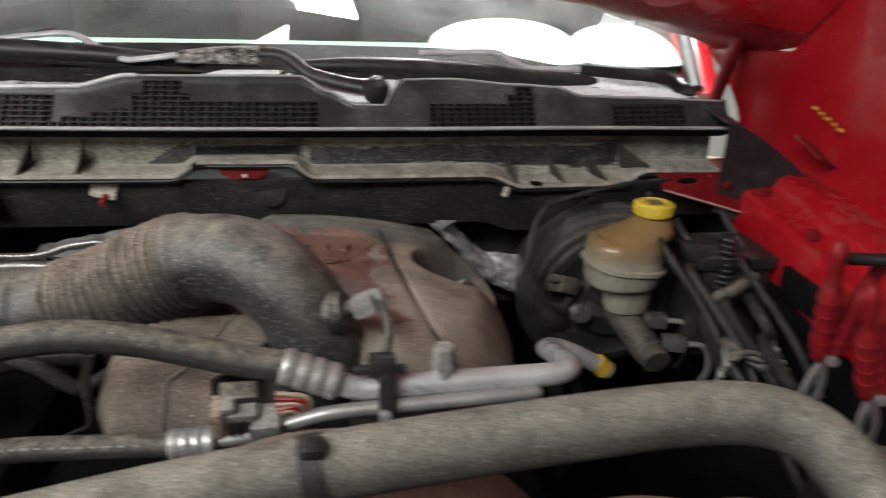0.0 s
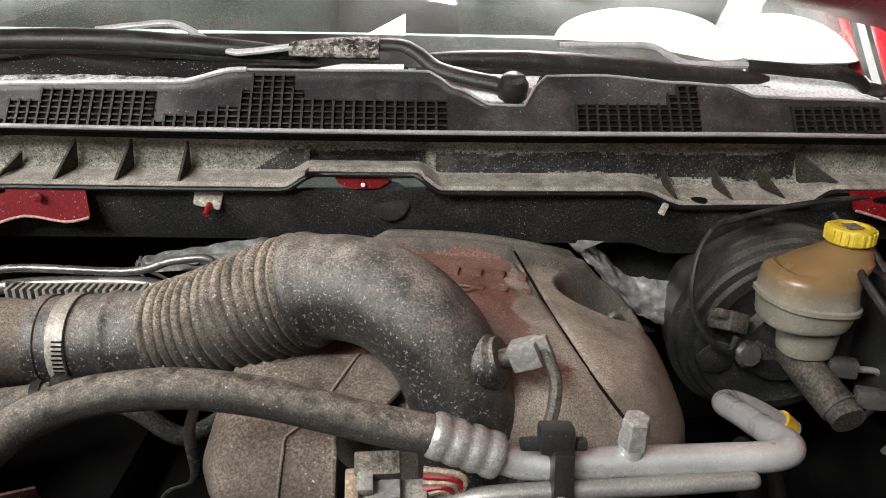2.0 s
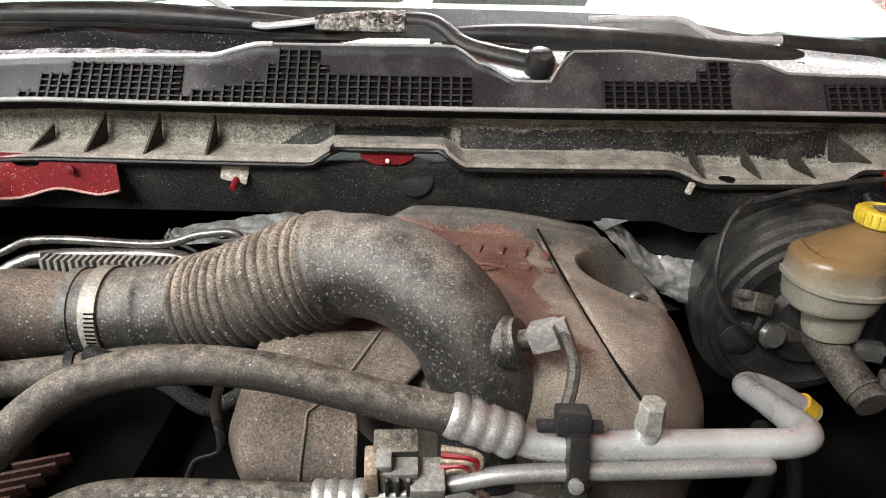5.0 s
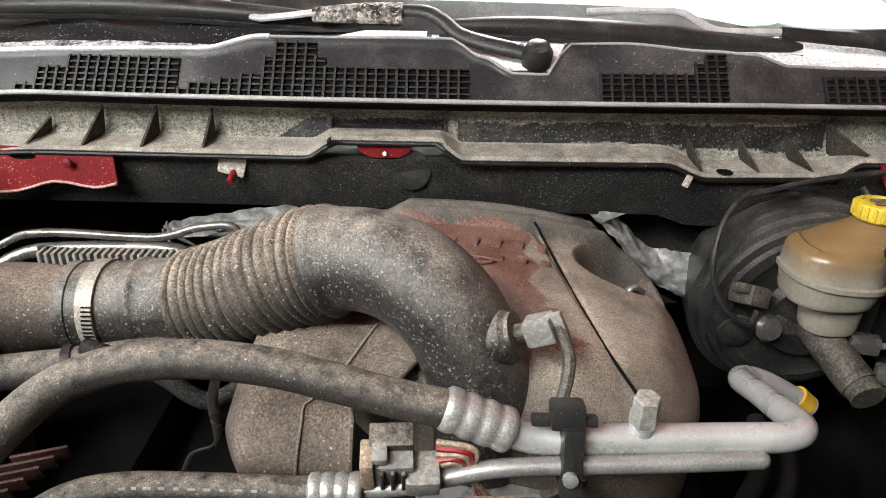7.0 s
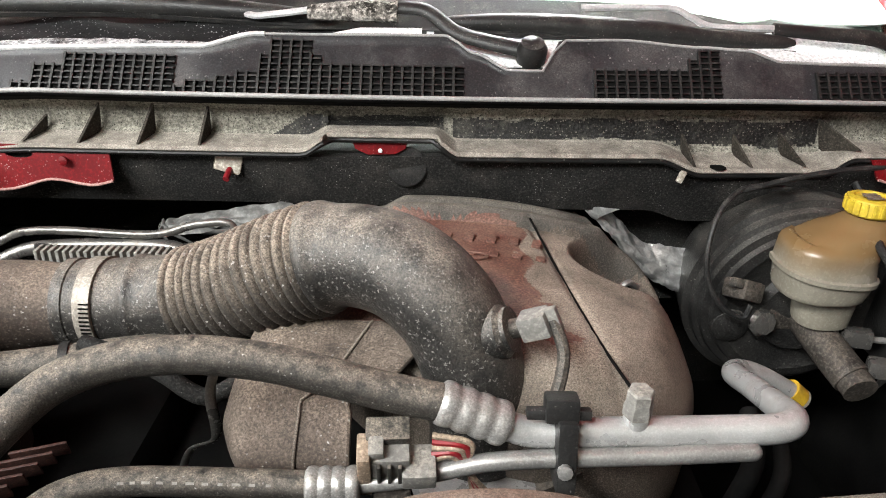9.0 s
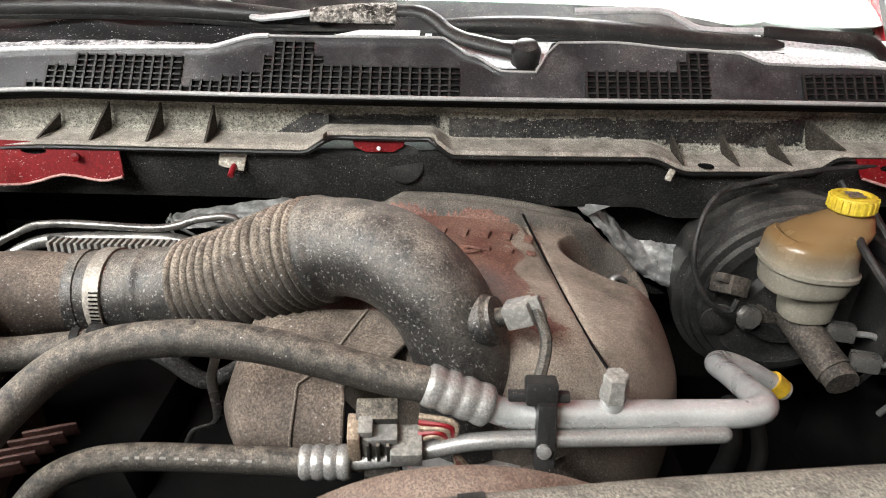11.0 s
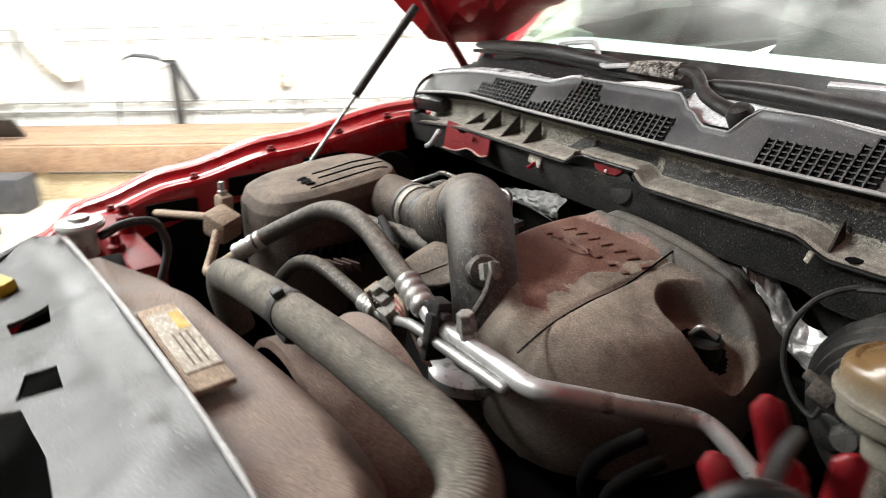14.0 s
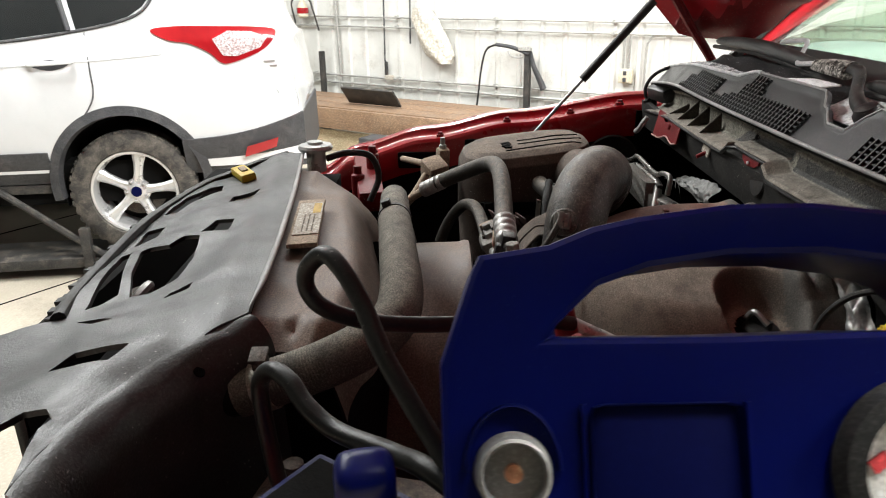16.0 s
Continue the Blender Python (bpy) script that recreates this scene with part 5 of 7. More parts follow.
def heat_shield(upper, lower, material, label):
    up, lo = catmull(upper, 8), catmull(lower, 8)
    th = thing("heat_shield", (up[0] + lo[-1]) / 2, label, "heat shield")

    def f(u, v):
        k = min(len(up) - 2, int(u * (len(up) - 1)))
        w = u * (len(up) - 1) - k
        p = up[k].lerp(up[k + 1], w).lerp(lo[k].lerp(lo[k + 1], w), v)
        return p + Vector((0, -0.010 * math.sin(math.pi * v) + 0.007 * noise.noise(Vector((u * 8 + p.x * 9, v * 4, 3))), 0.004 * noise.noise(Vector((u * 17, v * 6, 9)))))
    part("foil", sheet(f, 50, 16, 0.001), material, th)


heat_shield([(-0.292, 1.13, 1.173), (-0.273, 1.13, 1.179), (-0.204, 1.13, 1.192), (-0.143, 1.13, 1.202), (-0.098, 1.13, 1.200)],
            [(-0.282, 1.11, 1.170), (-0.260, 1.11, 1.167), (-0.186, 1.11, 1.169), (-0.142, 1.11, 1.165), (-0.097, 1.11, 1.170)], M_OLDFOIL, "dull creased heat shield foil behind the intake duct")
heat_shield([(0.261, 1.17, 1.209), (0.277, 1.17, 1.201), (0.311, 1.17, 1.173), (0.346, 1.17, 1.140), (0.374, 1.17, 1.134), (0.414, 1.17, 1.130)],
            [(0.259, 1.15, 1.196), (0.288, 1.15, 1.168), (0.319, 1.15, 1.135), (0.355, 1.15, 1.097), (0.385, 1.15, 1.080), (0.418, 1.15, 1.067)], M_FOIL, "crumpled silver heat shield foil beside the brake booster")
th = thing("firewall_cover", (0.385, 1.26, 1.08), "dark dusty plastic cover low on the firewall", "cover")
part("shell", sheet(lambda u, v: Vector((0.30 + 0.17 * u, 1.25 - 0.02 * math.sin(math.pi * u) - 0.03 * v, 1.176 - 0.14 * v - 0.012 * (2 * u - 1) ** 2)), 16, 10, 0.006), M_SHIELD, th)

# plastic housing and connector in front of the duct
th = thing("belt_cover", (-0.05, 0.74, 0.95), "dusty brown plastic housing with a dark round opening", "housing")


def housing_shape(u, v):
    """Upright face with a rounded lower corner, rolling back into the top."""
    left = -0.127 + 0.03 * v
    right = -0.004 + 0.080 * max(0.0, (v - 0.50) / 0.50) ** 0.6
    x = left + (right - left) * u
    w = max(0.0, (v - 0.12) / 0.88)
    k = max(0.0, 1 - u / 0.25)
    return Vector((x + 0.028 * (max(0.0, 0.30 - v) / 0.30) ** 2 * k, 0.752 + 0.122 * w ** 1.5 + 0.030 * k ** 2.2, 1.088 + 0.096 * (1 - (1 - v) ** 1.7)))


part("shell", sheet(housing_shape, 44, 44, 0.004), M_AIRBOX, th)
part("seam", tube([housing_shape(0.62, v / 14) + Vector((0, -0.001, 0.0005)) for v in range(15)], 0.0016, 8, 2), M_COVER, th)
part("opening_rim", tube([housing_shape(1.0, v / 14) + Vector((0.001, 0.002, -0.001)) for v in range(15)], 0.003, 8, 2), M_AIRBOX, th, "rolled edge of the opening")
th = thing("wire_connector", (0.045, 0.70, 1.13), "blocky dusty wire connector with loose red wires", "connector")
part("body", box((0.030, 0.026, 0.030), pose(0.040, 0.704, 1.166, 22, 0, 4), 0.003), M_FRAMEPLUG, th)
part("cap", box((0.034, 0.020, 0.012), pose(0.038, 0.708, 1.186, 22, 0, 4), 0.002), M_HOSE, th)
part("body_low", box((0.026, 0.028, 0.020), pose(0.062, 0.699, 1.160, 22, 0, 4), 0.002), M_FRAMEPLUG, th)
part("latch", box((0.010, 0.024, 0.058), pose(0.020, 0.702, 1.158, 22, 0, 4), 0.002), M_RUSTY, th)
part("tab", box((0.012, 0.016, 0.010), pose(0.030, 0.694, 1.182, 22, 0, 4), 0.002), M_FRAMEPLUG, th)
for k in range(3):
    part("rib", box((0.003, 0.004, 0.026), pose(0.032 + 0.008 * k, 0.690, 1.160, 22, 0, 4), 0.001), M_HOSE, th)
part("stem", box((0.03, 0.025, 0.10), pose(0.040, 0.712, 1.095, 0, 0, 4), 0.004), M_CASTING, th)
for k in range(5):
    part("wire", tube([(0.072, 0.702, 1.164 + 0.006 * k), (0.086 + 0.004 * k, 0.700, 1.170 + 0.003 * k), (0.100, 0.708, 1.150), (0.108 + 0.005 * k, 0.722, 1.10)], 0.0026, 6, 6), M_REDGRIP if k % 2 else M_RUSTY, th)
th = thing("throttle_body", (0.114, 0.79, 1.0), "grey cast throttle body below the intake duct", "throttle body")
part("flange", lathe([(0.058, -0.012), (0.064, -0.008), (0.064, 0.008), (0.056, 0.012)], pose(0.114, 0.797, 1.065), 32), M_ALU, th)
part("body", lathe([(0.05, -0.09), (0.055, -0.06), (0.055, -0.01)], pose(0.114, 0.797, 1.065), 32), M_CASTING, th)

# ---------------------------------------------------------------- refrigerant lines


def crimp(a, c, r, parent):
    a, c = Vector(a), Vector(c)
    return part("crimp", tube([a.lerp(c, k / 24) for k in range(25)], lambda s: r * (1.0 + 0.10 * abs(math.sin(4 * math.pi * s)) - 0.12 * (s < 0.03 or s > 0.97)), 24, 0), M_CRIMP, parent, "crimped aluminium ferrule")


th = thing("suction_line", (0.15, 0.72, 1.1), "grey refrigerant hose crimped to a dull aluminium tube", "refrigerant line")
HOSE_UP = [(0.080, 0.717, 1.207), (0.036, 0.720, 1.215), (-0.007, 0.722, 1.226), (-0.05, 0.724, 1.236), (-0.097, 0.724, 1.242), (-0.135, 0.722, 1.242), (-0.176, 0.717, 1.237), (-0.212, 0.702, 1.226), (-0.238, 0.672, 1.208), (-0.258, 0.635, 1.188), (-0.268, 0.610, 1.175)]
part("hose", tube(HOSE_UP, 0.0152, 18, 12), M_HOSE, th)
crimp((0.076, 0.717, 1.209), (0.130, 0.717, 1.187), 0.0165, th)
part("tube", tube([(0.122, 0.717, 1.190), (0.146, 0.717, 1.181), (0.170, 0.717, 1.180), (0.23, 0.718, 1.182), (0.30, 0.720, 1.183), (0.342, 0.722, 1.184), (0.361, 0.736, 1.182), (0.369, 0.78, 1.163), (0.380, 0.85, 1.132),
                   (0.387, 0.905, 1.108), (0.404, 0.928, 1.097), (0.435, 0.936, 1.082), (0.488, 0.940, 1.050)], 0.0120, 18, 10), M_ALU, th)
port = part("service_port", lathe([(0.008, -0.004), (0.010, 0.0), (0.010, 0.012), (0.006, 0.014)], pose(0.229, 0.718, 1.191, 6, 0, 0), 16), M_ALU, th)
part("port_cap", lathe([(0.008, 0.008), (0.0118, 0.009), (0.0118, 0.019), (0.0106, 0.021), (0.0106, 0.032), (0.009, 0.0335), (0.004, 0.034)], pose(0.229, 0.718, 1.191, 6, 0, 0), 6), M_FRAMEPLUG, port, "dusty grey hexagonal cap")
part("tag", lathe([(0.0125, -0.009), (0.0135, -0.009), (0.0135, 0.009), (0.0125, 0.009)], Matrix.Translation((0.476, 0.939, 1.058)) @ Vector((0.75, 0, -0.66)).to_track_quat("Z", "Y").to_matrix().to_4x4(), 18), M_TAG, th, "yellow tape tag")
crimp((-0.262, 0.624, 1.182), (-0.284, 0.580, 1.156), 0.0150, th)
part("end_tube", tube([(-0.280, 0.588, 1.160), (-0.305, 0.560, 1.136), (-0.340, 0.545, 1.112), (-0.368, 0.548, 1.108), (-0.395, 0.565, 1.125), (-0.43, 0.585, 1.150)], 0.0085, 14, 8), M_RUSTY, th)
LOW_HOSE = [(-0.022, 0.697, 1.141), (-0.095, 0.694, 1.145), (-0.158, 0.688, 1.150), (-0.198, 0.678, 1.149), (-0.226, 0.660, 1.138), (-0.250, 0.635, 1.10), (-0.262, 0.615, 1.05)]
th = thing("liquid_line", (0.0, 0.70, 1.1), "thinner refrigerant hose and steel tube below the first", "refrigerant line")
part("hose", tube(LOW_HOSE, 0.0115, 16, 10), M_HOSE, th)
LOW_PATH = catmull(LOW_HOSE[:4], 12)
for k in range(11):
    p, d = LOW_PATH[5 + 2 * k], (LOW_PATH[6 + 2 * k] - LOW_PATH[4 + 2 * k]).normalized()
    n = (Vector((0, -0.80, 0.60)) - d * Vector((0, -0.80, 0.60)).dot(d)).normalized()
    part("print_bar", box((0.0036 + 0.0012 * (k % 3), 0.0020, 0.0005), Matrix.Translation(p + n * 0.0115) @ Matrix((d, n.cross(d), n)).transposed().to_4x4(), 0.0), M_FRAMEPLUG, th, smooth=False)
crimp((-0.026, 0.697, 1.141), (0.016, 0.699, 1.141), 0.0135, th)
part("tube", tube([(0.012, 0.699, 1.141), (0.04, 0.700, 1.144), (0.063, 0.700, 1.150), (0.10, 0.701, 1.160), (0.124, 0.701, 1.165), (0.172, 0.702, 1.168), (0.254, 0.704, 1.171), (0.315, 0.706, 1.174), (0.326, 0.7065, 1.1745)], lambda s: 0.0074 * math.sqrt(max(0.02, 1 - max(0.0, (s - 0.975) / 0.025) ** 2)), 14, 12), M_STEEL, th, "dull steel line")
th = thing("line_bracket", (0.170, 0.705, 1.15), "black plastic bracket clamping two refrigerant lines", "bracket")
part("strap", box((0.016, 0.032, 0.060), pose(0.174, 0.706, 1.172, -12), 0.004), M_PLASTIC, th)
part("head", box((0.026, 0.020, 0.020), pose(0.170, 0.714, 1.207, -12), 0.003), M_PLASTIC, th)
part("wing", box((0.050, 0.010, 0.008), pose(0.168, 0.712, 1.203, -12), 0.002), M_PLASTIC, th)
part("screw", lathe([(0.006, 0), (0.006, 0.004), (0.003, 0.005)], pose(0.172, 0.688, 1.168, 78), 10), M_STEEL, th)
th = thing("line_block", (-0.50, 0.60, 1.1), "dusty refrigerant pipe block bolted at the fender", "fitting")
part("block", box((0.055, 0.05, 0.05), pose(-0.47, 0.605, 1.150, 10, 20, 30), 0.008), M_RUSTY, th)
part("tab", box((0.028, 0.028, 0.05), pose(-0.53, 0.625, 1.165, 0, 10, 20), 0.006), M_RUSTY, th)
part("bolt", lathe([(0.009, 0), (0.009, 0.012), (0.006, 0.014), (0.006, 0.03)], pose(-0.53, 0.625, 1.185), 8), M_STEEL, th)
part("pipe", tube([(-0.52, 0.60, 1.150), (-0.60, 0.56, 1.140), (-0.70, 0.52, 1.125)], 0.008, 10, 6), M_RUSTY, th)

# ---------------------------------------------------------------- radiator hose, fan shroud
th = thing("radiator_hose", (0.2, 0.57, 1.1), "thick grey dusty radiator hose bent at both ends", "hose")
RAD = [(-0.165, 0.545, 1.08), (-0.163, 0.532, 1.14), (-0.148, 0.530, 1.176), (-0.106, 0.532, 1.191), (0.014, 0.540, 1.211), (0.12, 0.546, 1.224), (0.216, 0.554, 1.231), (0.303, 0.561, 1.235), (0.384, 0.568, 1.237), (0.435, 0.570, 1.236), (0.472, 0.566, 1.232), (0.499, 0.551, 1.225), (0.513, 0.522, 1.213), (0.518, 0.488, 1.199), (0.519, 0.452, 1.186), (0.519, 0.405, 1.170)]
part("hose", tube(RAD, lambda s: 0.0250 + (0.0002 * math.sin(2 * math.pi * 290 * s) if 0.60 < s < 0.97 else 0.0), 28, 84), M_RADHOSE, th)
HB = [Vector((0.106, 0.5452, 1.222)), Vector((0.114, 0.5456, 1.223)), Vector((0.122, 0.546, 1.224))]
part("strap", tube(HB, 0.0264, 28, 2), M_RUBBER, th, "black strap")
part("strap_lock", box((0.016, 0.014, 0.012), pose(0.115, 0.534, 1.250, 20), 0.003), M_RUBBER, th)
part("strap_tail", box((0.040, 0.014, 0.008), pose(0.117, 0.536, 1.197, -20), 0.002), M_RUBBER, th)
spring = part("spring_clamp", tube([(0.519, 0.440, 1.182), (0.519, 0.432, 1.179), (0.519, 0.424, 1.1765)], 0.0272, 28, 2), M_CLAMP, th, "flat worn spring clamp")
part("ear", box((0.012, 0.016, 0.020), pose(0.527, 0.432, 1.212, 0, 15), 0.002), M_CASTING, spring)
part("ear", box((0.022, 0.018, 0.005), pose(0.530, 0.432, 1.220, 0, 15), 0.002), M_CASTING, spring)
part("window", box((0.004, 0.009, 0.018), pose(0.5462, 0.432, 1.182), 0.001), M_DARK, spring, "dark window in the band")
part("spigot", tube([(0.519, 0.42, 1.175), (0.519, 0.40, 1.168), (0.519, 0.375, 1.160)], 0.022, 20, 2), M_DARK, th)


def edge_y(x):
    return 0.375 + 0.112 * x


def shroud_shape(u, v):
    x = -0.33 + 0.82 * u
    y = edge_y(x) - 0.02 + lerp([(-0.33, 0.20), (-0.05, 0.145), (0.25, 0.160), (0.33, 0.160), (0.40, 0.138), (0.49, 0.100)], x) * v
    z = 1.224 - 0.10 * max(0.0, v - 0.62) ** 2 / 0.144 * 0.9 - 0.004 * math.sin(math.pi * v)
    z -= 0.16 * max(0.0, -0.20 - x) ** 1.3 / 0.07 * 0.35 + 0.05 * max(0.0, x - 0.45) / 0.04 * 0.4
    z -= 0.09 * max(0.0, min(1.0, (v - 0.25) / 0.5)) * max(0.0, min(1.0, (-0.02 - x) / 0.26)) ** 1.2
    z -= 0.010 * math.exp(-(((x - 0.455) / 0.012) ** 2 + ((v - 0.42) / 0.06) ** 2))
    z += 0.0025 * noise.noise(Vector((x * 9, y * 11, 2)))
    return Vector((x, y, z))


th = thing("fan_shroud", (0.1, 0.5, 0.9), "brown dust-coated plastic fan shroud behind the radiator", "fan shroud")
part("top", sheet(shroud_shape, 100, 40, 0.004), M_SHROUD, th)
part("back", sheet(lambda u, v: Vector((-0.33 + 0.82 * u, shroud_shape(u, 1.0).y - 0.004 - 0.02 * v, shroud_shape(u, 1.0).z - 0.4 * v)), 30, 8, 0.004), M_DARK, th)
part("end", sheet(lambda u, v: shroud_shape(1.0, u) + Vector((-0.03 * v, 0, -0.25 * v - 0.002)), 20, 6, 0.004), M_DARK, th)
part("ring", lathe([(0.228, 0.0), (0.236, 0.003), (0.237, 0.010), (0.234, 0.018), (0.232, 0.13), (0.222, 0.134), (0.215, 0.12), (0.21, 0.0)], pose(0.122, 0.664, 0.940, 90), 72), M_SHROUD, th, "round brown fan ring")
for k in range(7):
    bm = bmesh.new()
    a = 2 * math.pi * k / 7
    m = Matrix.Translation((0.122, 0.60, 0.940)) @ Matrix.Rotation(a, 4, "Y")
    add_box(bm, (0.07, 0.008, 0.17), m @ pose(0, 0, 0.115, 0, 0, 28), 0.003)
    part("fan_blade", bm, M_DARK, th)
lab = part("label_tab", box((0.208, 0.042, 0.007), Matrix.Translation((0.150, 0.419, 1.234)) @ pose(0, 0, 0, 2, 0, 5), 0.0015), M_RUSTY, th, "dusty label plate")
M_L = Matrix.Translation((0.150, 0.419, 1.2382)) @ pose(0, 0, 0, 2, 0, 5)
part("label", box((0.150, 0.036, 0.002), M_L @ pose(-0.005, 0.002, 0), 0.0), M_LABEL, lab, "faded white warning label", smooth=False)
part("stripe", box((0.050, 0.012, 0.0026), M_L @ pose(-0.050, 0.012, 0), 0.0), M_TAG, lab, "yellow label stripe", smooth=False)
for k in range(6):
    part("print_bar", box((0.030 if k % 2 else 0.044, 0.0022, 0.0026), M_L @ pose(0.004 + 0.040 * (k % 2), 0.010 - 0.007 * (k // 2), 0), 0.0), M_INK, lab, smooth=False)

# ---------------------------------------------------------------- front cover panel
PANEL_M = pose(0, 0.40, 1.245, 9, 0, 0)
RIM = [(-0.315, 0.330), (-0.23, 0.342), (0.0, 0.371), (0.25, 0.397), (0.40, 0.409), (0.475, 0.411), (0.505, 0.380), (0.540, 0.346), (0.595, 0.316), (0.650, 0.300), (0.690, 0.293), (0.735, 0.293), (0.690, 0.282), (0.655, 0.276), (0.642, 0.282), (0.628, 0.270), (0.630, 0.250),
       (0.650, 0.236), (0.70, 0.20), (0.66, 0.08), (0.50, 0.03), (0.445, 0.10), (0.42, 0.174), (0.36, 0.160), (0.25, 0.147), (0.05, 0.134), (-0.137, 0.164), (-0.20, 0.202), (-0.267, 0.247), (-0.31, 0.30)]
HOLES = [[(0.120, 0.273), (0.122, 0.302), (0.171, 0.305), (0.165, 0.263)], [(0.372, 0.238), (0.290, 0.208), (0.205, 0.188), (0.186, 0.192), (0.198, 0.226), (0.172, 0.240), (0.186, 0.268), (0.269, 0.284), (0.335, 0.286), (0.372, 0.264)],
         [(0.559, 0.236), (0.526, 0.246), (0.523, 0.302), (0.556, 0.294)], [(0.013, 0.263), (-0.040, 0.256), (-0.044, 0.303), (0.011, 0.303)],
         [(0.437, 0.204), (0.436, 0.236), (0.443, 0.250), (0.448, 0.227)], [(0.096, 0.154), (0.090, 0.182), (0.139, 0.184), (0.168, 0.162)],
         [(0.400, 0.197), (0.316, 0.178), (0.218, 0.164), (0.201, 0.172), (0.288, 0.196), (0.360, 0.219), (0.386, 0.208)],
         [(0.015, 0.152), (-0.060, 0.164), (-0.110, 0.192), (-0.124, 0.215), (-0.090, 0.222), (-0.042, 0.190), (0.012, 0.174)],
         [(0.402, 0.292), (0.386, 0.294), (0.372, 0.318), (0.390, 0.318)]]


def on_panel(x, y):
    return PANEL_M @ Vector((x, y - 0.40, 0))


th = thing("front_cover", (0.15, 0.3, 1.1), "worn grey-black plastic cover over the radiator with cut-outs", "radiator cover")
bm = plate([(x, y - 0.40) for x, y in RIM], PANEL_M, 0.006, [[(x, y - 0.40) for x, y in h] for h in HOLES])
bmesh.ops.subdivide_edges(bm, edges=bm.edges[:], cuts=6, use_grid_fill=True)
SIDE = RIM[5:12]


def roll_off(x, y):
    """How far the panel rolls down towards its open end."""
    d = min(seg_dist(x, y, p, q) for p, q in zip(SIDE, SIDE[1:]))
    return 0.007 * max(0.0, 1 - d / 0.045) ** 2


for v in bm.verts:
    v.co.z += 0.0035 * noise.noise(Vector((v.co.x * 9, v.co.y * 16, 4))) + 0.0018 * noise.noise(Vector((v.co.x * 30, v.co.y * 26, 1))) - roll_off(v.co.x, v.co.y)
    v.co.z += 0.004 * math.sin(v.co.x * 14) * math.sin(v.co.y * 30) + 0.006 * math.exp(-((v.co.y - edge_y(v.co.x) + 0.05) / 0.02) ** 2)
part("panel", bm, M_PANEL, th, angle=65)
# Highlight on the panel's rear edge, laid on as a pale bead.
part("rear_lip", tube([on_panel(x, y) + Vector((0, 0.002, 0.002)) for x, y in RIM[:6]], lambda s: 0.0038 * min(1.0, 0.15 + 9 * (1 - s)), 10, 8), M_BEAD, th, "rear edge painted pale for its highlight")


def skirt(u, v):
    """The panel's end, rolling over from its ridge and then dropping away."""
    k = min(5, int(u * 6 + 1e-6))
    p = on_panel(*SIDE[k]).lerp(on_panel(*SIDE[k + 1]), u * 6 - k)
    a = min(1.0, v / 0.4) * math.pi / 2
    out, down = 0.034 * math.sin(a) + 0.03 * max(0.0, v - 0.4), 0.007 + 0.046 * (1 - math.cos(a)) + 0.45 * max(0.0, v - 0.4)
    return p + Vector((0.50 * out, 0.86 * out, -down + 0.002 * noise.noise(Vector((u * 9, v * 7, 3)))))


part("side_skirt", sheet(skirt, 48, 40, 0.004), M_PANEL, th, "rounded end rolling down to black")
part("clip_hole", lathe([(0.002, 0), (0.006, 0.0005), (0.0055, 0.0016), (0.002, 0.002)], Matrix.Translation(skirt(0.30, 0.24)) @ Vector((0.35, 0.6, 0.72)).to_track_quat("Z", "Y").to_matrix().to_4x4(), 12), M_DARK, th)
part("front_edge", tube([on_panel(x, y) for x, y in RIM[22:]], 0.0105, 10, 6, flat=0.8), M_RUBBER, th)
for i in range(22, len(RIM) - 1):
    for k in range(4):
        p = on_panel(*RIM[i]).lerp(on_panel(*RIM[i + 1]), (k + 0.5) / 4)
        part("tab", box((0.014, 0.018, 0.006), Matrix.Translation(p + Vector((0, -0.006, 0.004 * ((k % 2) - 0.5)))) @ pose(0, 0, 0, 8, 0, -20 + 25 * ((i + k) % 2)), 0.001), M_RUBBER, th)
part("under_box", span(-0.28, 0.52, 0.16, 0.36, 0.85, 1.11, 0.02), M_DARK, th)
part("latch", box((0.06, 0.03, 0.05), pose(0.30, 0.225, 1.165, 10, 0, 25), 0.008), M_CASTING, th)
part("latch_hook", tube([(0.26, 0.21, 1.17), (0.29, 0.23, 1.195), (0.33, 0.225, 1.19), (0.36, 0.21, 1.165)], 0.007, 8, 6), M_STEEL, th)
part("clip_hole", lathe([(0.004, 0), (0.009, 0.001), (0.009, 0.003), (0.004, 0.004)], pose(*on_panel(0.08, 0.245)), 12), M_DARK, th)
th = thing("relay_block", (-0.17, 0.243, 1.19), "small yellow block sitting on the front cover", "relay")
part("block", box((0.075, 0.028, 0.016), pose(-0.172, 0.243, 1.226, 8, 0, 30), 0.004), M_YELLOW, th)
part("slot", box((0.03, 0.012, 0.004), pose(-0.172, 0.243, 1.235, 8, 0, 30), 0.001), M_RUSTY, th)
th = thing("radiator", (0.1, 0.40, 0.8), "radiator with a grey metal cap on its filler neck", "radiator")
part("core", span(-0.30, 0.52, 0.37, 0.41, 0.72, 1.19), M_DARK, th)
part("cap", lathe([(0.020, -0.05), (0.020, -0.008), (0.034, -0.006), (0.036, 0.0), (0.033, 0.005), (0.016, 0.007), (0.015, 0.012), (0.004, 0.013)], pose(-0.297, 0.362, 1.248), 16), M_ALU, th)
th = thing("overflow_hose", (-0.33, 0.42, 1.15), "thin black overflow hose at the radiator cap", "hose")
part("hose", tube([(-0.29, 0.385, 1.225), (-0.31, 0.425, 1.232), (-0.335, 0.470, 1.218), (-0.345, 0.485, 1.17), (-0.33, 0.465, 1.12)], 0.007, 10, 8), M_RUBBER, th)
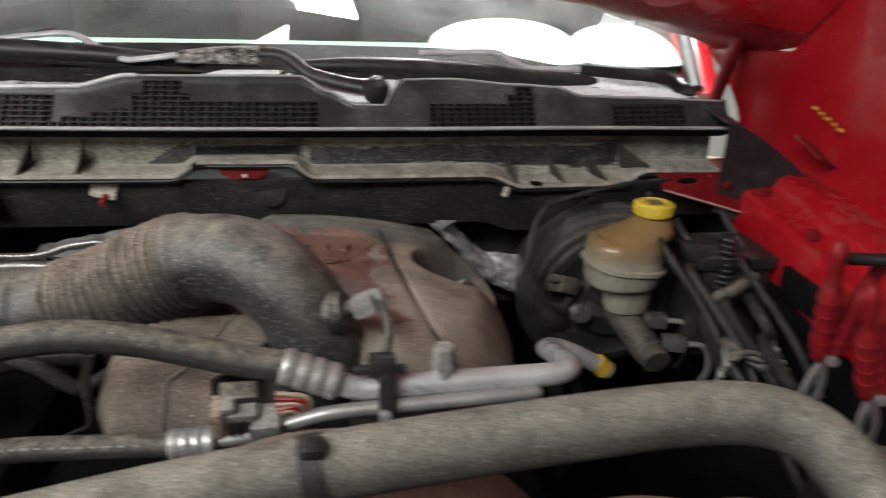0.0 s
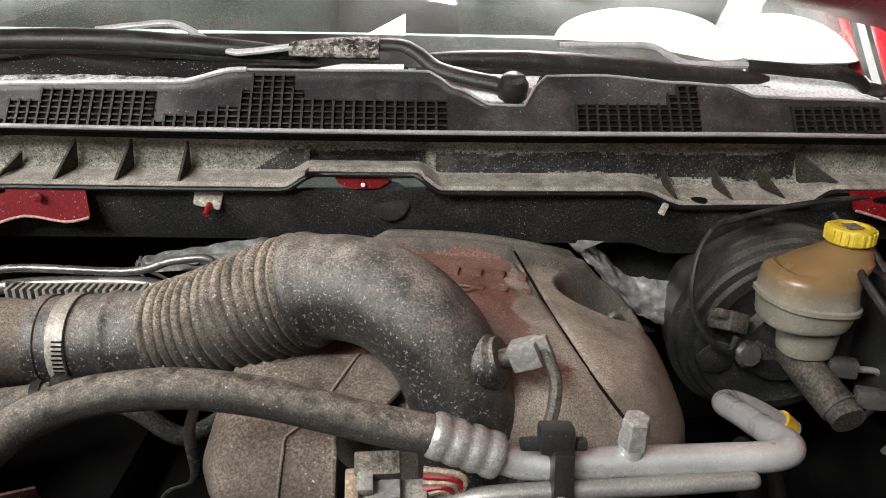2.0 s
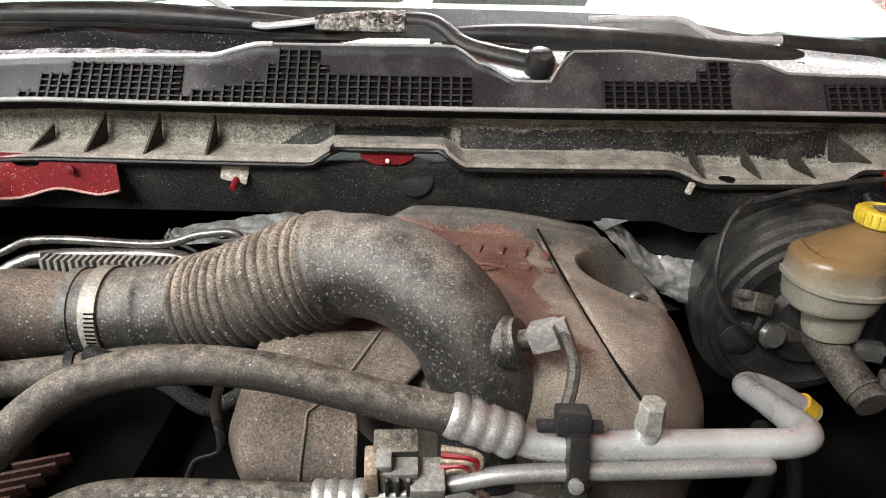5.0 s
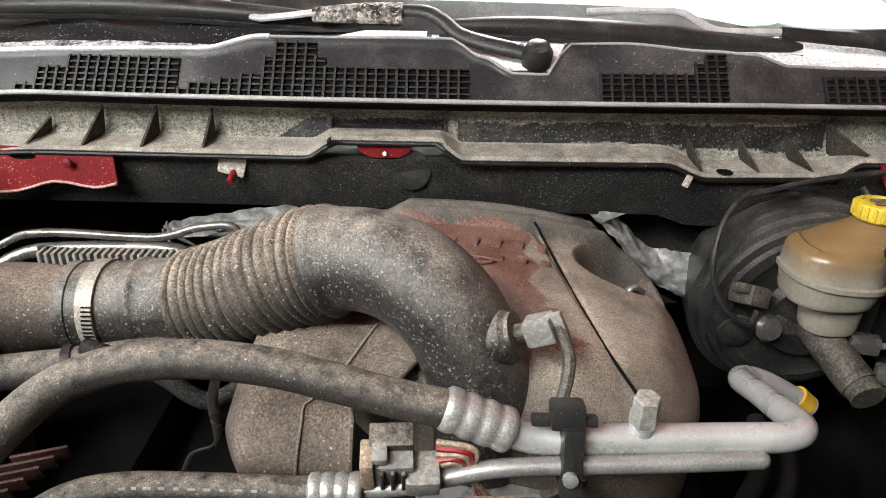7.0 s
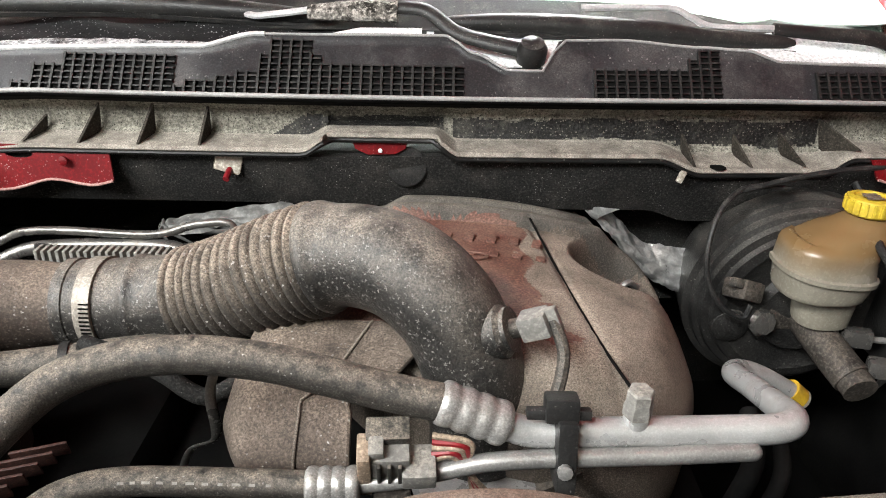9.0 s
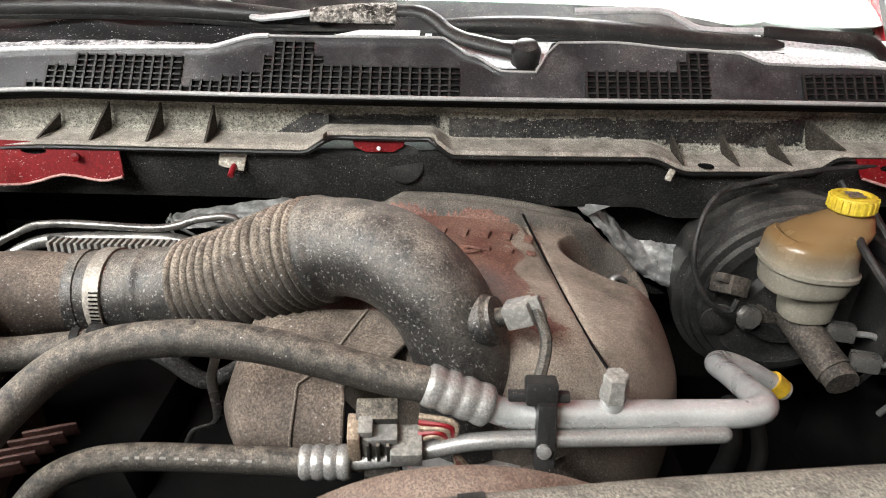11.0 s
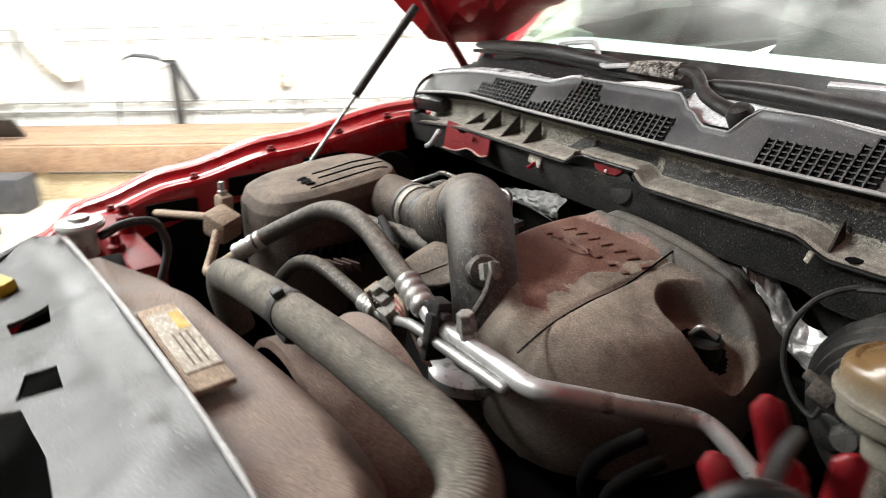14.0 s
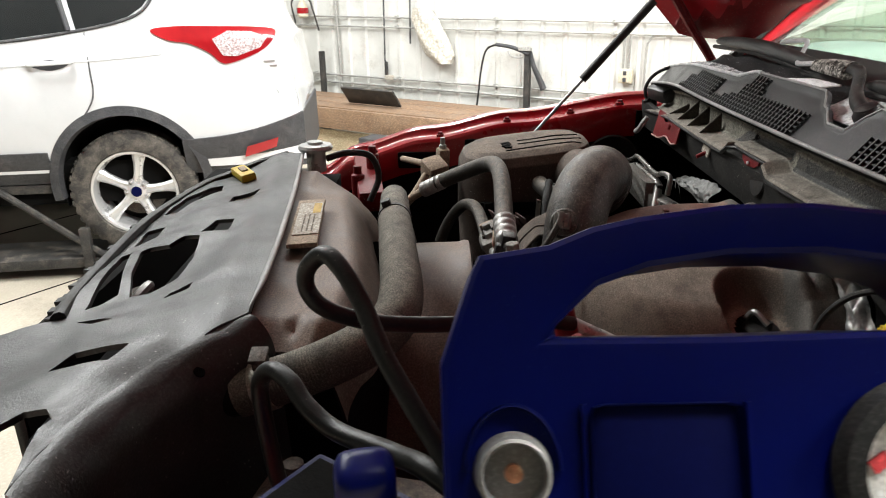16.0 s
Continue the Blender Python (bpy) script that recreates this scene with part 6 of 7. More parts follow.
for x, y, z in ((-0.60, 0.45, 1.13), (-0.52, 0.42, 1.10)):
    th = thing("mount_bolt", (x, y, z), "dirty bolt and bracket at the fender rail", "bolt")
    part("post", lathe([(0.016, -0.10), (0.016, 0.0), (0.010, 0.004), (0.010, 0.022), (0.004, 0.024)], pose(x, y, z + 0.03), 12), M_DARKRED, th)
th = thing("headlight_bracket", (-0.55, 0.40, 1.05), "dirty red metal bracket beside the radiator", "bracket")
part("bracket", box((0.30, 0.06, 0.05), pose(-0.57, 0.44, 1.10, 0, 4, 8), 0.01), M_DARKRED, th)

# ---------------------------------------------------------------- brakes
th = thing("brake_booster", (0.50, 1.10, 1.10), "round dusty black brake booster on the firewall", "brake booster")
BM = Matrix.Translation((0.540, 1.182, 1.096)) @ pose(0, 0, 0, 96, 0, 0)
part("drum", lathe([(0.10, -0.02), (0.135, 0.0), (0.138, 0.03), (0.138, 0.05), (0.142, 0.054), (0.142, 0.066), (0.134, 0.070), (0.132, 0.080), (0.126, 0.083), (0.123, 0.090), (0.114, 0.092), (0.111, 0.099), (0.098, 0.101), (0.092, 0.097), (0.062, 0.099), (0.055, 0.112), (0.02, 0.114)], BM, 56), M_BOOSTER, th)
part("plug", box((0.030, 0.026, 0.042), pose(0.453, 1.066, 1.122, 70, 20, 15), 0.005), M_CASTING, th, "brown wire plug")
part("plug_clip", box((0.034, 0.012, 0.014), pose(0.448, 1.058, 1.134, 70, 20, 15), 0.003), M_HOSE, th)
part("plug_foot", lathe([(0.026, 0.0), (0.024, 0.008), (0.014, 0.012)], BM @ pose(-0.085, -0.028, 0.094), 18), M_BOOSTER, th)
th = thing("vacuum_hose", (0.42, 1.03, 1.2), "thin black hose draped over the brake booster", "hose")
part("hose", tube([(0.509, 1.12, 1.238), (0.453, 1.112, 1.241), (0.417, 1.088, 1.223), (0.400, 1.066, 1.186), (0.402, 1.056, 1.144), (0.423, 1.052, 1.107), (0.452, 1.050, 1.092), (0.461, 1.052, 1.108)], 0.0038, 8, 8), M_RUBBER, th)
part("branch", tube([(0.440, 1.108, 1.236), (0.500, 1.112, 1.252), (0.56, 1.118, 1.262), (0.64, 1.13, 1.266)], 0.0038, 8, 8), M_RUBBER, th)
th = thing("master_cylinder", (0.52, 0.95, 1.09), "dull cast brake master cylinder", "master cylinder")
part("body", tube([(0.540, 1.10, 1.085), (0.548, 1.05, 1.072), (0.560, 1.01, 1.056), (0.568, 0.985, 1.047)], 0.0225, 20, 6), M_CASTING, th)
part("end_plug", tube([(0.567, 0.988, 1.048), (0.570, 0.976, 1.0445), (0.571, 0.968, 1.042)], 0.0200, 18, 2), M_CASTING, th)
part("flange", box((0.085, 0.018, 0.040), pose(0.530, 1.078, 1.082), 0.008), M_CASTING, th)
part("lug", lathe([(0.017, -0.006), (0.019, 0.0), (0.015, 0.006), (0.004, 0.008)], pose(0.487, 1.066, 1.075, 75, 0, 10), 9), M_LINE, th, "dull worn mounting lug")
for y, x, z in ((0.985, 0.600, 1.063), (1.030, 0.588, 1.078)):
    part("fitting", box((0.034, 0.020, 0.022), pose(x, y, z, 0, 0, -15), 0.004), M_LINE, th)
    part("line", tube([(x + 0.015, y - 0.004, z), (x + 0.045, y - 0.006, z - 0.006), (x + 0.062, y + 0.004, z - 0.05), (x + 0.06, y + 0.03, z - 0.10)], 0.0042, 8, 6), M_STEEL, th)

TANK = thing("brake_reservoir", (0.52, 0.995, 1.10), "yellowed translucent brake fluid reservoir browned at the top", "reservoir")


def tank_shape(u, v):
    a = 2 * math.pi * u
    prof = [(1.106, 0.022, 0.020), (1.108, 0.034, 0.030), (1.148, 0.038, 0.034), (1.152, 0.054, 0.050), (1.176, 0.058, 0.054), (1.178, 0.0625, 0.0585), (1.184, 0.0625, 0.0585), (1.186, 0.059, 0.055),
            (1.212, 0.056, 0.052), (1.230, 0.046, 0.042), (1.246, 0.031, 0.028), (1.252, 0.022, 0.021), (1.262, 0.021, 0.020)]
    i = min(int(v * (len(prof) - 1)), len(prof) - 2)
    w = v * (len(prof) - 1) - i
    z, rx, ry = [p + (q - p) * w for p, q in zip(prof[i], prof[i + 1])]
    e = 0.80 if z < 1.235 else 0.95
    c, d = math.cos(a), math.sin(a)
    cx = 0.536 + 0.036 * lerp([(0, 0), (1, 1)], max(0.0, min(1.0, (z - 1.205) / 0.045))) + (0.012 if z < 1.15 else 0.0)
    return Vector((cx + 0.95 * rx * math.copysign(abs(c) ** e, c), 1.052 + 0.95 * ry * math.copysign(abs(d) ** e, d), z - 0.018 - 0.10 * (cx + rx * c - 0.54) * (1 if 1.16 < z < 1.22 else 0)))


part("tank", sheet(tank_shape, 56, 66), M_STAINTANK, TANK, "yellowed translucent tank, brown at its shoulder")
cap = part("cap", lathe([(0.0245, 0.0), (0.0262, 0.002), (0.0262, 0.015), (0.0245, 0.019), (0.019, 0.020), (0.018, 0.017), (0.006, 0.017)], pose(0.572, 1.052, 1.235), 40), M_YELLOW, TANK, "yellow screw cap")
for k in range(20):
    a = 2 * math.pi * k / 20
    part("grip_rib", box((0.003, 0.004, 0.015), pose(0.572 + 0.0268 * math.cos(a), 1.052 + 0.0268 * math.sin(a), 1.245, 0, 0, math.degrees(a)), 0.001), M_YELLOW, cap, smooth=False)
for k in range(4):
    part("print_bar", box((0.020 - 0.003 * (k % 2), 0.003, 0.001), pose(0.572, 1.044 + 0.005 * k, 1.2548), 0.0), M_INK, cap, smooth=False)

# fuse box, lines and cables at the driver's side
th = thing("wiring_loom", (0.66, 0.98, 1.1), "tangle of black cables and brake lines by the fender", "cables")
for k, (x, y, z) in enumerate(((0.60, 1.06, 1.20), (0.63, 1.02, 1.17), (0.66, 0.97, 1.14), (0.69, 1.0, 1.19), (0.64, 0.92, 1.10), (0.68, 0.9, 1.12))):
    part("cable", tube([(x, y + 0.08, z + 0.04), (x + 0.02, y + 0.02, z - 0.01), (x - 0.03, y - 0.05, z + 0.01), (x + 0.01, y - 0.12, z - 0.06), (x + 0.03, y - 0.18, z - 0.12)], 0.005 + 0.0015 * (k % 3), 8, 8), (M_RUBBER, M_BOOSTER, M_SHIELD)[k % 3], th)
part("grey_hose", tube([(0.70, 0.98, 1.165), (0.66, 0.955, 1.158), (0.630, 0.95, 1.145), (0.624, 0.95, 1.116), (0.640, 0.95, 1.080), (0.665, 0.95, 1.03)], 0.0095, 12, 8), M_HOSE, th, "dusty grey bent hose")
for k in range(5):
    part("crusted_wire", tube([(0.590 + 0.004 * k, 0.845, 1.085 + 0.007 * k), (0.612, 0.85 + 0.006 * k, 1.112 + 0.004 * k), (0.640 + 0.004 * k, 0.855, 1.118 - 0.006 * k), (0.68, 0.84 + 0.01 * k, 1.10 + 0.005 * k)], 0.0040, 8, 8), M_FRAMEPLUG if k % 2 else M_HOSE, th, "pale crusted wire")
part("spring", tube([(0.668 + 0.011 * math.cos(k * 0.9), 1.005 + 0.011 * math.sin(k * 0.9), 1.22 - 0.0013 * k) for k in range(70)], 0.0025, 6, 1), M_BOOSTER, th)
th = thing("fuse_box", (0.66, 1.06, 1.05), "dusty black box bolted beside the brake booster", "fuse box")
part("body", box((0.11, 0.10, 0.14), pose(0.685, 1.05, 1.10), 0.01), M_BOOSTER, th)
part("lid", box((0.12, 0.11, 0.02), pose(0.685, 1.05, 1.178), 0.006), M_PLASTIC, th)

# firewall fixings
for x0, outline, turn in ((-0.425, [(-0.10, 0.0), (0.085, 0.0), (0.090, -0.042), (0.06, -0.048), (0.01, -0.042), (-0.04, -0.056), (-0.10, -0.06)], -3), (0.685, [(-0.08, 0.0), (0.10, 0.0), (0.10, -0.075), (0.05, -0.06), (-0.07, -0.025)], 3)):
    th = thing("red_brace", (x0, 1.10, 1.25), "dirty red painted steel brace plate under the cowl", "brace", group="cowl braces")
    part("plate", plate(outline, pose(x0, 1.130, 1.275, 78, 0, turn), 0.003, [ring_of(-0.03, -0.012, 0.018, 0.005, 12)]), M_DARKRED, th, smooth=False)
    low = [pose(x0, 1.130, 1.275, 78, 0, turn) @ Vector((a, b, 0.002)) for a, b in outline[2:]]
    part("edge_flange", tube(low, 0.0018, 8, 3), M_REDEDGE, th, "worn pale edge")
    part("bolt", lathe([(0.006, 0), (0.006, 0.004), (0.003, 0.005)], pose(x0 + 0.03, 1.120, 1.258, 80), 8), M_DARKRED, th)

th = thing("red_tab", (-0.003, 1.115, 1.285), "small red painted tab below the cowl lip", "tab")
part("tab", plate([(-0.036, 0.0), (0.034, 0.0), (0.031, -0.010), (0.018, -0.017), (-0.016, -0.018), (-0.031, -0.011)], pose(-0.003, 1.134, 1.287, 80, 0, 0), 0.003), M_DARKRED, th, smooth=False)
part("rivet", lathe([(0.003, 0), (0.0025, 0.002), (0.001, 0.0025)], pose(-0.003, 1.1295, 1.275, 90), 8), M_SALT, th)
th = thing("square_washer", (-0.20, 1.115, 1.245), "pale square washer on a pink stud", "washer")
part("plate", box((0.034, 0.003, 0.026), pose(-0.194, 1.130, 1.257, -8, 14, 0), 0.003), M_LABEL, th)
part("stud", tube([(-0.192, 1.136, 1.250), (-0.193, 1.124, 1.246), (-0.194, 1.112, 1.240)], 0.004, 10, 2), M_REDGRIP, th)
th = thing("grommet", (0.025, 1.115, 1.24), "round black rubber grommet in the firewall pad", "grommet")
part("disc", lathe([(0.024, 0), (0.026, 0.002), (0.024, 0.004), (0.005, 0.004)], pose(0.030, 1.137, 1.252, 84), 28), M_RUBBER, th)
th = thing("pad_clip", (0.368, 1.10, 1.245), "small pale clip on the cowl lip", "clip")
part("clip", box((0.008, 0.006, 0.016), pose(0.372, 1.122, 1.250, 0, 20, 0), 0.002), M_LABEL, th)
th = thing("braided_strap", (-0.51, 1.09, 1.24), "short braided ground strap with a bolt", "strap")
part("strap", tube([(-0.50, 1.10, 1.262), (-0.505, 1.09, 1.245), (-0.518, 1.086, 1.23), (-0.535, 1.085, 1.222)], 0.006, 8, 6), M_ALU, th)
th = thing("corner_wire", (-0.72, 1.15, 1.29), "thin black wire arching from the fender corner to the hinge", "wire")
part("wire", tube([(-0.705, 1.155, 1.262), (-0.71, 1.15, 1.30), (-0.72, 1.18, 1.335), (-0.74, 1.25, 1.352), (-0.77, 1.33, 1.345)], 0.0045, 8, 8), M_RUBBER, th)
part("knot", tube([(-0.70, 1.15, 1.262), (-0.71, 1.165, 1.272), (-0.705, 1.175, 1.258), (-0.695, 1.16, 1.25)], 0.007, 8, 6), M_RUBBER, th)
th = thing("corner_bracket", (-0.66, 1.17, 1.28), "black plastic cowl end bracket", "bracket")
part("bracket", box((0.10, 0.09, 0.035), pose(-0.66, 1.20, 1.302, 20, 0, 8), 0.01), M_PLASTIC, th)

part("drain_plug", lathe([(0.010, 0), (0.010, 0.0012), (0.003, 0.0016)], pose(0.420, 1.134, 1.2585), 14), M_DARK, lower, "dark oval drain hole")

# ---------------------------------------------------------------- battery, jump pack, clamps
BAT = pose(0.668, 0.545, 1.02, 0, 0, -14)
th = thing("battery", (0.668, 0.545, 0.93), "dusty black truck battery under the jump cables", "battery")
part("case", box((0.175, 0.25, 0.18), BAT, 0.006), M_BOOSTER, th)
part("top_cover", box((0.165, 0.24, 0.012), BAT @ pose(0, 0, 0.092), 0.004), M_HOSE, th, "dust-grey battery lid")
for y in (-0.09, 0.09):
    part("terminal", lathe([(0.011, 0), (0.010, 0.022), (0.004, 0.023)], BAT @ pose(-0.055, y, 0.096), 14), M_CASTING, th)

JUMP = thing("jump_starter", (0.80, 0.80, 1.20), "blue portable jump starter with a handle, socket and gauge", "jump starter")
JM = Matrix.Translation((0.920, 0.6424, 1.382)) @ pose(0, 0, 0, 63, 0, 90) @ Matrix.Scale(0.83, 4)  # face: x along the truck, y up the tilted front
OUTLINE = [(-0.030, -0.250), (0.310, -0.250), (0.318, 0.047), (0.300, 0.096), (0.294, 0.104), (0.258, 0.109), (0.235, 0.118), (0.211, 0.123), (0.162, 0.129), (0.118, 0.129), (0.069, 0.123), (0.045, 0.118), (0.022, 0.109), (-0.014, 0.104), (-0.018, 0.096), (-0.035, 0.047)]
GRIPHOLE = [(0.021, 0.061), (0.116, 0.0605), (0.190, 0.062), (0.259, 0.061), (0.255, 0.067), (0.233, 0.087), (0.207, 0.096), (0.164, 0.102), (0.116, 0.102), (0.073, 0.096), (0.047, 0.087), (0.025, 0.067)]
bm = plate(OUTLINE, JM, 0.085, [GRIPHOLE])
bmesh.ops.bevel(bm, geom=[e for e in bm.edges if len(e.link_faces) == 2 and e.calc_face_angle(0) > 1.0], offset=0.006, segments=3, affect="EDGES", profile=0.6)
part("case", bm, M_BLUE, JUMP, angle=30)
part("recess_panel", box((0.076, 0.12, 0.004), JM @ pose(0.077, -0.032, 0.001), 0.006), M_BLUEDARK, JUMP, "matt dark blue panel")
for s in (-1, 1):
    part("panel_rim", box((0.0015, 0.12, 0.005), JM @ pose(0.077 + s * 0.041, -0.032, 0.001), 0.0015), M_BLUE, JUMP)
sock = part("socket", lathe([(0.0150, -0.002), (0.0151, 0.0125), (0.0160, 0.0140), (0.0176, 0.0132), (0.0178, 0.006), (0.0195, 0.0)], JM @ pose(0.0, -0.004, 0.002), 32), M_STEEL, JUMP, "worn metal power socket")
part("socket_floor", lathe([(0.004, 0.0), (0.0148, 0.001), (0.0148, 0.002), (0.003, 0.003)], JM @ pose(0.0, -0.004, 0.0012), 24), M_STEEL, sock)
part("contact", lathe([(0.0045, 0.0), (0.0045, 0.006), (0.002, 0.007)], JM @ pose(0.0, -0.004, 0.0030), 16), M_COPPER, sock, "copper contact")
part("socket_hood", sheet(lambda u, v: JM @ Vector(((0.022 + 0.003 * v) * math.cos(math.pi * u), -0.004 + (0.030 + 0.003 * v) * math.sin(math.pi * u), 0.0005 + 0.004 * math.sin(math.pi * v))), 24, 6), M_BLUEDARK, JUMP)
gauge = part("gauge", lathe([(0.046, 0.0), (0.048, 0.004), (0.044, 0.012), (0.036, 0.014), (0.033, 0.008), (0.032, 0.003)], JM @ pose(0.204, -0.008, 0.0), 40), M_RUBBER, JUMP, "glossy black gauge bezel")
part("gauge_face", lathe([(0.004, 0.0), (0.033, 0.0), (0.033, 0.002), (0.003, 0.0025)], JM @ pose(0.204, -0.008, 0.002), 32), M_GAUGE, gauge, "pale gauge face")
part("scale_bar", box((0.018, 0.007, 0.001), JM @ pose(0.194, 0.004, 0.0052, 0, 0, 20), 0.0), M_YELLOW, gauge, "yellow scale bar", smooth=False)
part("scale_bar", box((0.010, 0.007, 0.001), JM @ pose(0.180, -0.002, 0.0052, 0, 0, 35), 0.0), M_REDINK, gauge, "red scale bar", smooth=False)
part("needle", box((0.0015, 0.026, 0.001), JM @ pose(0.200, -0.014, 0.0058, 0, 0, -40), 0.0), M_DARK, gauge, smooth=False)
part("foot", box((0.33, 0.012, 0.07), JM @ pose(0.14, -0.255, -0.042), 0.004), M_PLASTIC, JUMP)

CON = pose(0.839, 0.560, 1.213, 0, 0, -36)
con = part("console", box((0.15, 0.20, 0.06), CON, 0.004), M_BLUE, JUMP, "blue foot with a dark printed label")
part("label", box((0.136, 0.186, 0.003), CON @ pose(0, 0, 0.030), 0.0), M_DARK, con, "black label", smooth=False)
for k in range(8):
    part("print_bar", box((0.0022 if k % 3 else 0.007, 0.03 + 0.022 * (k % 2), 0.001), CON @ pose(-0.050 + 0.013 * k, 0.02 + 0.015 * ((k * 2) % 3), 0.0322), 0.0), M_REDINK if k in (3, 6) else M_WHITEINK, con, smooth=False)
knob = part("knob", box((0.024, 0.028, 0.060), pose(0.895, 0.578, 1.340, 0, 10, 10), 0.010, 4), M_BLUE, JUMP, "glossy blue knob")
part("stem", tube([(0.888, 0.578, 1.240), (0.890, 0.578, 1.28), (0.892, 0.578, 1.32)], 0.008, 12, 2), M_BLUE, knob)

th = thing("jump_cable", (0.72, 0.60, 1.2), "thick black jump cable curling up in a loop", "cable", group="jump cables")
part("cable", tube([(0.886, 0.688, 1.24), (0.836, 0.628, 1.298), (0.786, 0.583, 1.351), (0.756, 0.565, 1.379), (0.738, 0.550, 1.397), (0.726, 0.538, 1.401), (0.716, 0.525, 1.388), (0.711, 0.522, 1.372), (0.711, 0.530, 1.358), (0.706, 0.548, 1.346), (0.696, 0.577, 1.335), (0.676, 0.627, 1.324), (0.651, 0.678, 1.315), (0.631, 0.723, 1.30)], 0.0062, 16, 12), M_SEAL, th)
th = thing("jump_cable", (0.70, 0.52, 1.2), "thick black jump cable lying over the battery", "cable", group="jump cables")
part("cable", tube([(0.886, 0.688, 1.27), (0.826, 0.614, 1.299), (0.786, 0.584, 1.288), (0.746, 0.542, 1.278), (0.726, 0.518, 1.286), (0.711, 0.505, 1.296), (0.696, 0.490, 1.298), (0.686, 0.478, 1.288), (0.681, 0.473, 1.266), (0.681, 0.478, 1.20), (0.676, 0.488, 1.12)], 0.0070, 16, 12), M_SEAL, th)


def jumper_clamp(pivot, tips, label):
    pivot = Vector(pivot)
    th = thing("jumper_clamp", pivot, label, "clamp", group="red jumper clamps")
    foot = pivot * 2 - (Vector(tips[0]) + Vector(tips[1])) / 2
    for s, tip in zip((-1, 1), tips):
        d = Vector(tip) - pivot
        side = Vector((0.006 * s, 0, 0))
        g = part("grip", tube([pivot + side + d * k / 20 for k in range(21)], lambda v: 0.0155 - 0.0045 * (v > 0.62) - 0.008 * max(0.0, (v - 0.93) / 0.07) ** 2 - 0.004 * max(0.0, 0.1 - v) / 0.1, 16, 0, True, 0.72), M_REDGRIP, th, "red ribbed rubber grip")
        for k in range(4):
            p = pivot + side + d * (0.18 + 0.12 * k)
            part("ridge", tube([p - d * 0.010, p, p + d * 0.010], 0.0168, 16, 2, True, 0.74), M_REDGRIP, g)
        part("jaw", tube([pivot, pivot.lerp(foot, 0.35) + side * 1.5, pivot.lerp(foot, 0.62) + side * 0.2], 0.0085, 10, 6, True, 0.5), M_STEEL, th)
    part("pivot", tube([pivot + Vector((0, -0.016, 0)), pivot, pivot + Vector((0, 0.016, 0))], 0.006, 10, 2), M_STEEL, th)


jumper_clamp((0.646, 0.742, 1.180), ((0.617, 0.714, 1.322), (0.664, 0.720, 1.310)), "red-gripped jumper clamp gripping the battery post")
jumper_clamp((0.668, 0.690, 1.165), ((0.619, 0.664, 1.298), (0.652, 0.672, 1.292)), "red-gripped jumper clamp lying beside the battery")

# ---------------------------------------------------------------- white suv on low stands
SUV_AT = Vector((-2.731, -1.085, 0.0))
SUV = Matrix.Translation(SUV_AT) @ Matrix.Rotation(radians(187 - 180), 4, "Z")  # local: y to its rear, x out of its left side, wheel at the origin
HUB, WR = 0.465, 0.345


def half(s, z):
    """How far the side stands out at s metres behind the hub and height z."""
    tumble = -0.30 * max(0.0, z - 1.28) - 0.20 * max(0.0, z - 1.28) ** 2 + 0.035 * math.sin(math.pi * min(1.0, max(0.0, (z - 0.55) / 0.8)))
    rear = -0.55 * max(0.0, s - 0.45) ** 2.6 - (0.10 * max(0.0, s - 0.60) if z > 1.0 else 0.0)
    return tumble + rear - 0.02


def side_pt(s, z, out=0.0):
    return SUV @ Vector((half(s, z) + out, s, z))


th = thing("white_suv", SUV_AT, "white compact suv with dark lower cladding seen from its rear quarter", "car")


def top_z(s):
    return lerp([(-3.5, 1.0), (-2.9, 1.12), (-2.2, 1.62), (-1.2, 1.80), (-0.2, 1.80), (0.45, 1.72), (0.68, 1.62), (0.90, 1.25), (0.96, 0.9)], s)


def suv_body(u, v):
    s = -3.4 + 4.36 * u
    lo, hi = 0.60, top_z(s)
    k = 2 * v if v <= 0.5 else 2 - 2 * v
    if k < 0.8:
        z = lo + (hi - 0.04 - lo) * k / 0.8
        x = half(s, z)
    else:
        z = hi - 0.04 + 0.04 * math.sin((k - 0.8) / 0.2 * math.pi / 2)
        x = half(s, hi - 0.04) - 0.80 * (1 - math.cos((k - 0.8) / 0.2 * math.pi / 2))
    if v > 0.5:
        x = -1.78 - x
    return SUV @ Vector((x, s, z))


def body_keep(u, v):
    p = SUV.inverted() @ suv_body(u, v)
    return not any(math.hypot(p.y - c, p.z - HUB - 0.055) < 0.415 and (p.x > -0.35 or p.x < -1.4) for c in (0.0, -2.69))


part("body", sheet(suv_body, 218, 72, 0.0, body_keep), M_WHITEPAINT, th)
part("tailgate", sheet(lambda u, v: suv_body(1.0, 0.5 * u).lerp(suv_body(1.0, 1.0 - 0.5 * u), v), 30, 20), M_WHITEPAINT, th)
part("underbody", box((1.6, 4.0, 0.25), SUV @ pose(-0.89, -1.3, 0.52), 0.03), M_DARK, th)
# cladding: sill, arch ring, bumper
part("sill", sheet(lambda u, v: side_pt(-2.24 + 1.83 * u, 0.53 + 0.185 * v, 0.014 - 0.05 * (1 - v) ** 2), 20, 8, 0.01), M_CLAD, th, "dark grey sill cladding")


def arch(u, v):
    a = math.pi * (-0.06 + 1.17 * u)
    r = 0.376 + 0.060 * v
    return side_pt(-r * math.cos(a), HUB + 0.055 + r * math.sin(a), 0.016 - 0.014 * v + (-0.05 if v < 0.02 else 0))


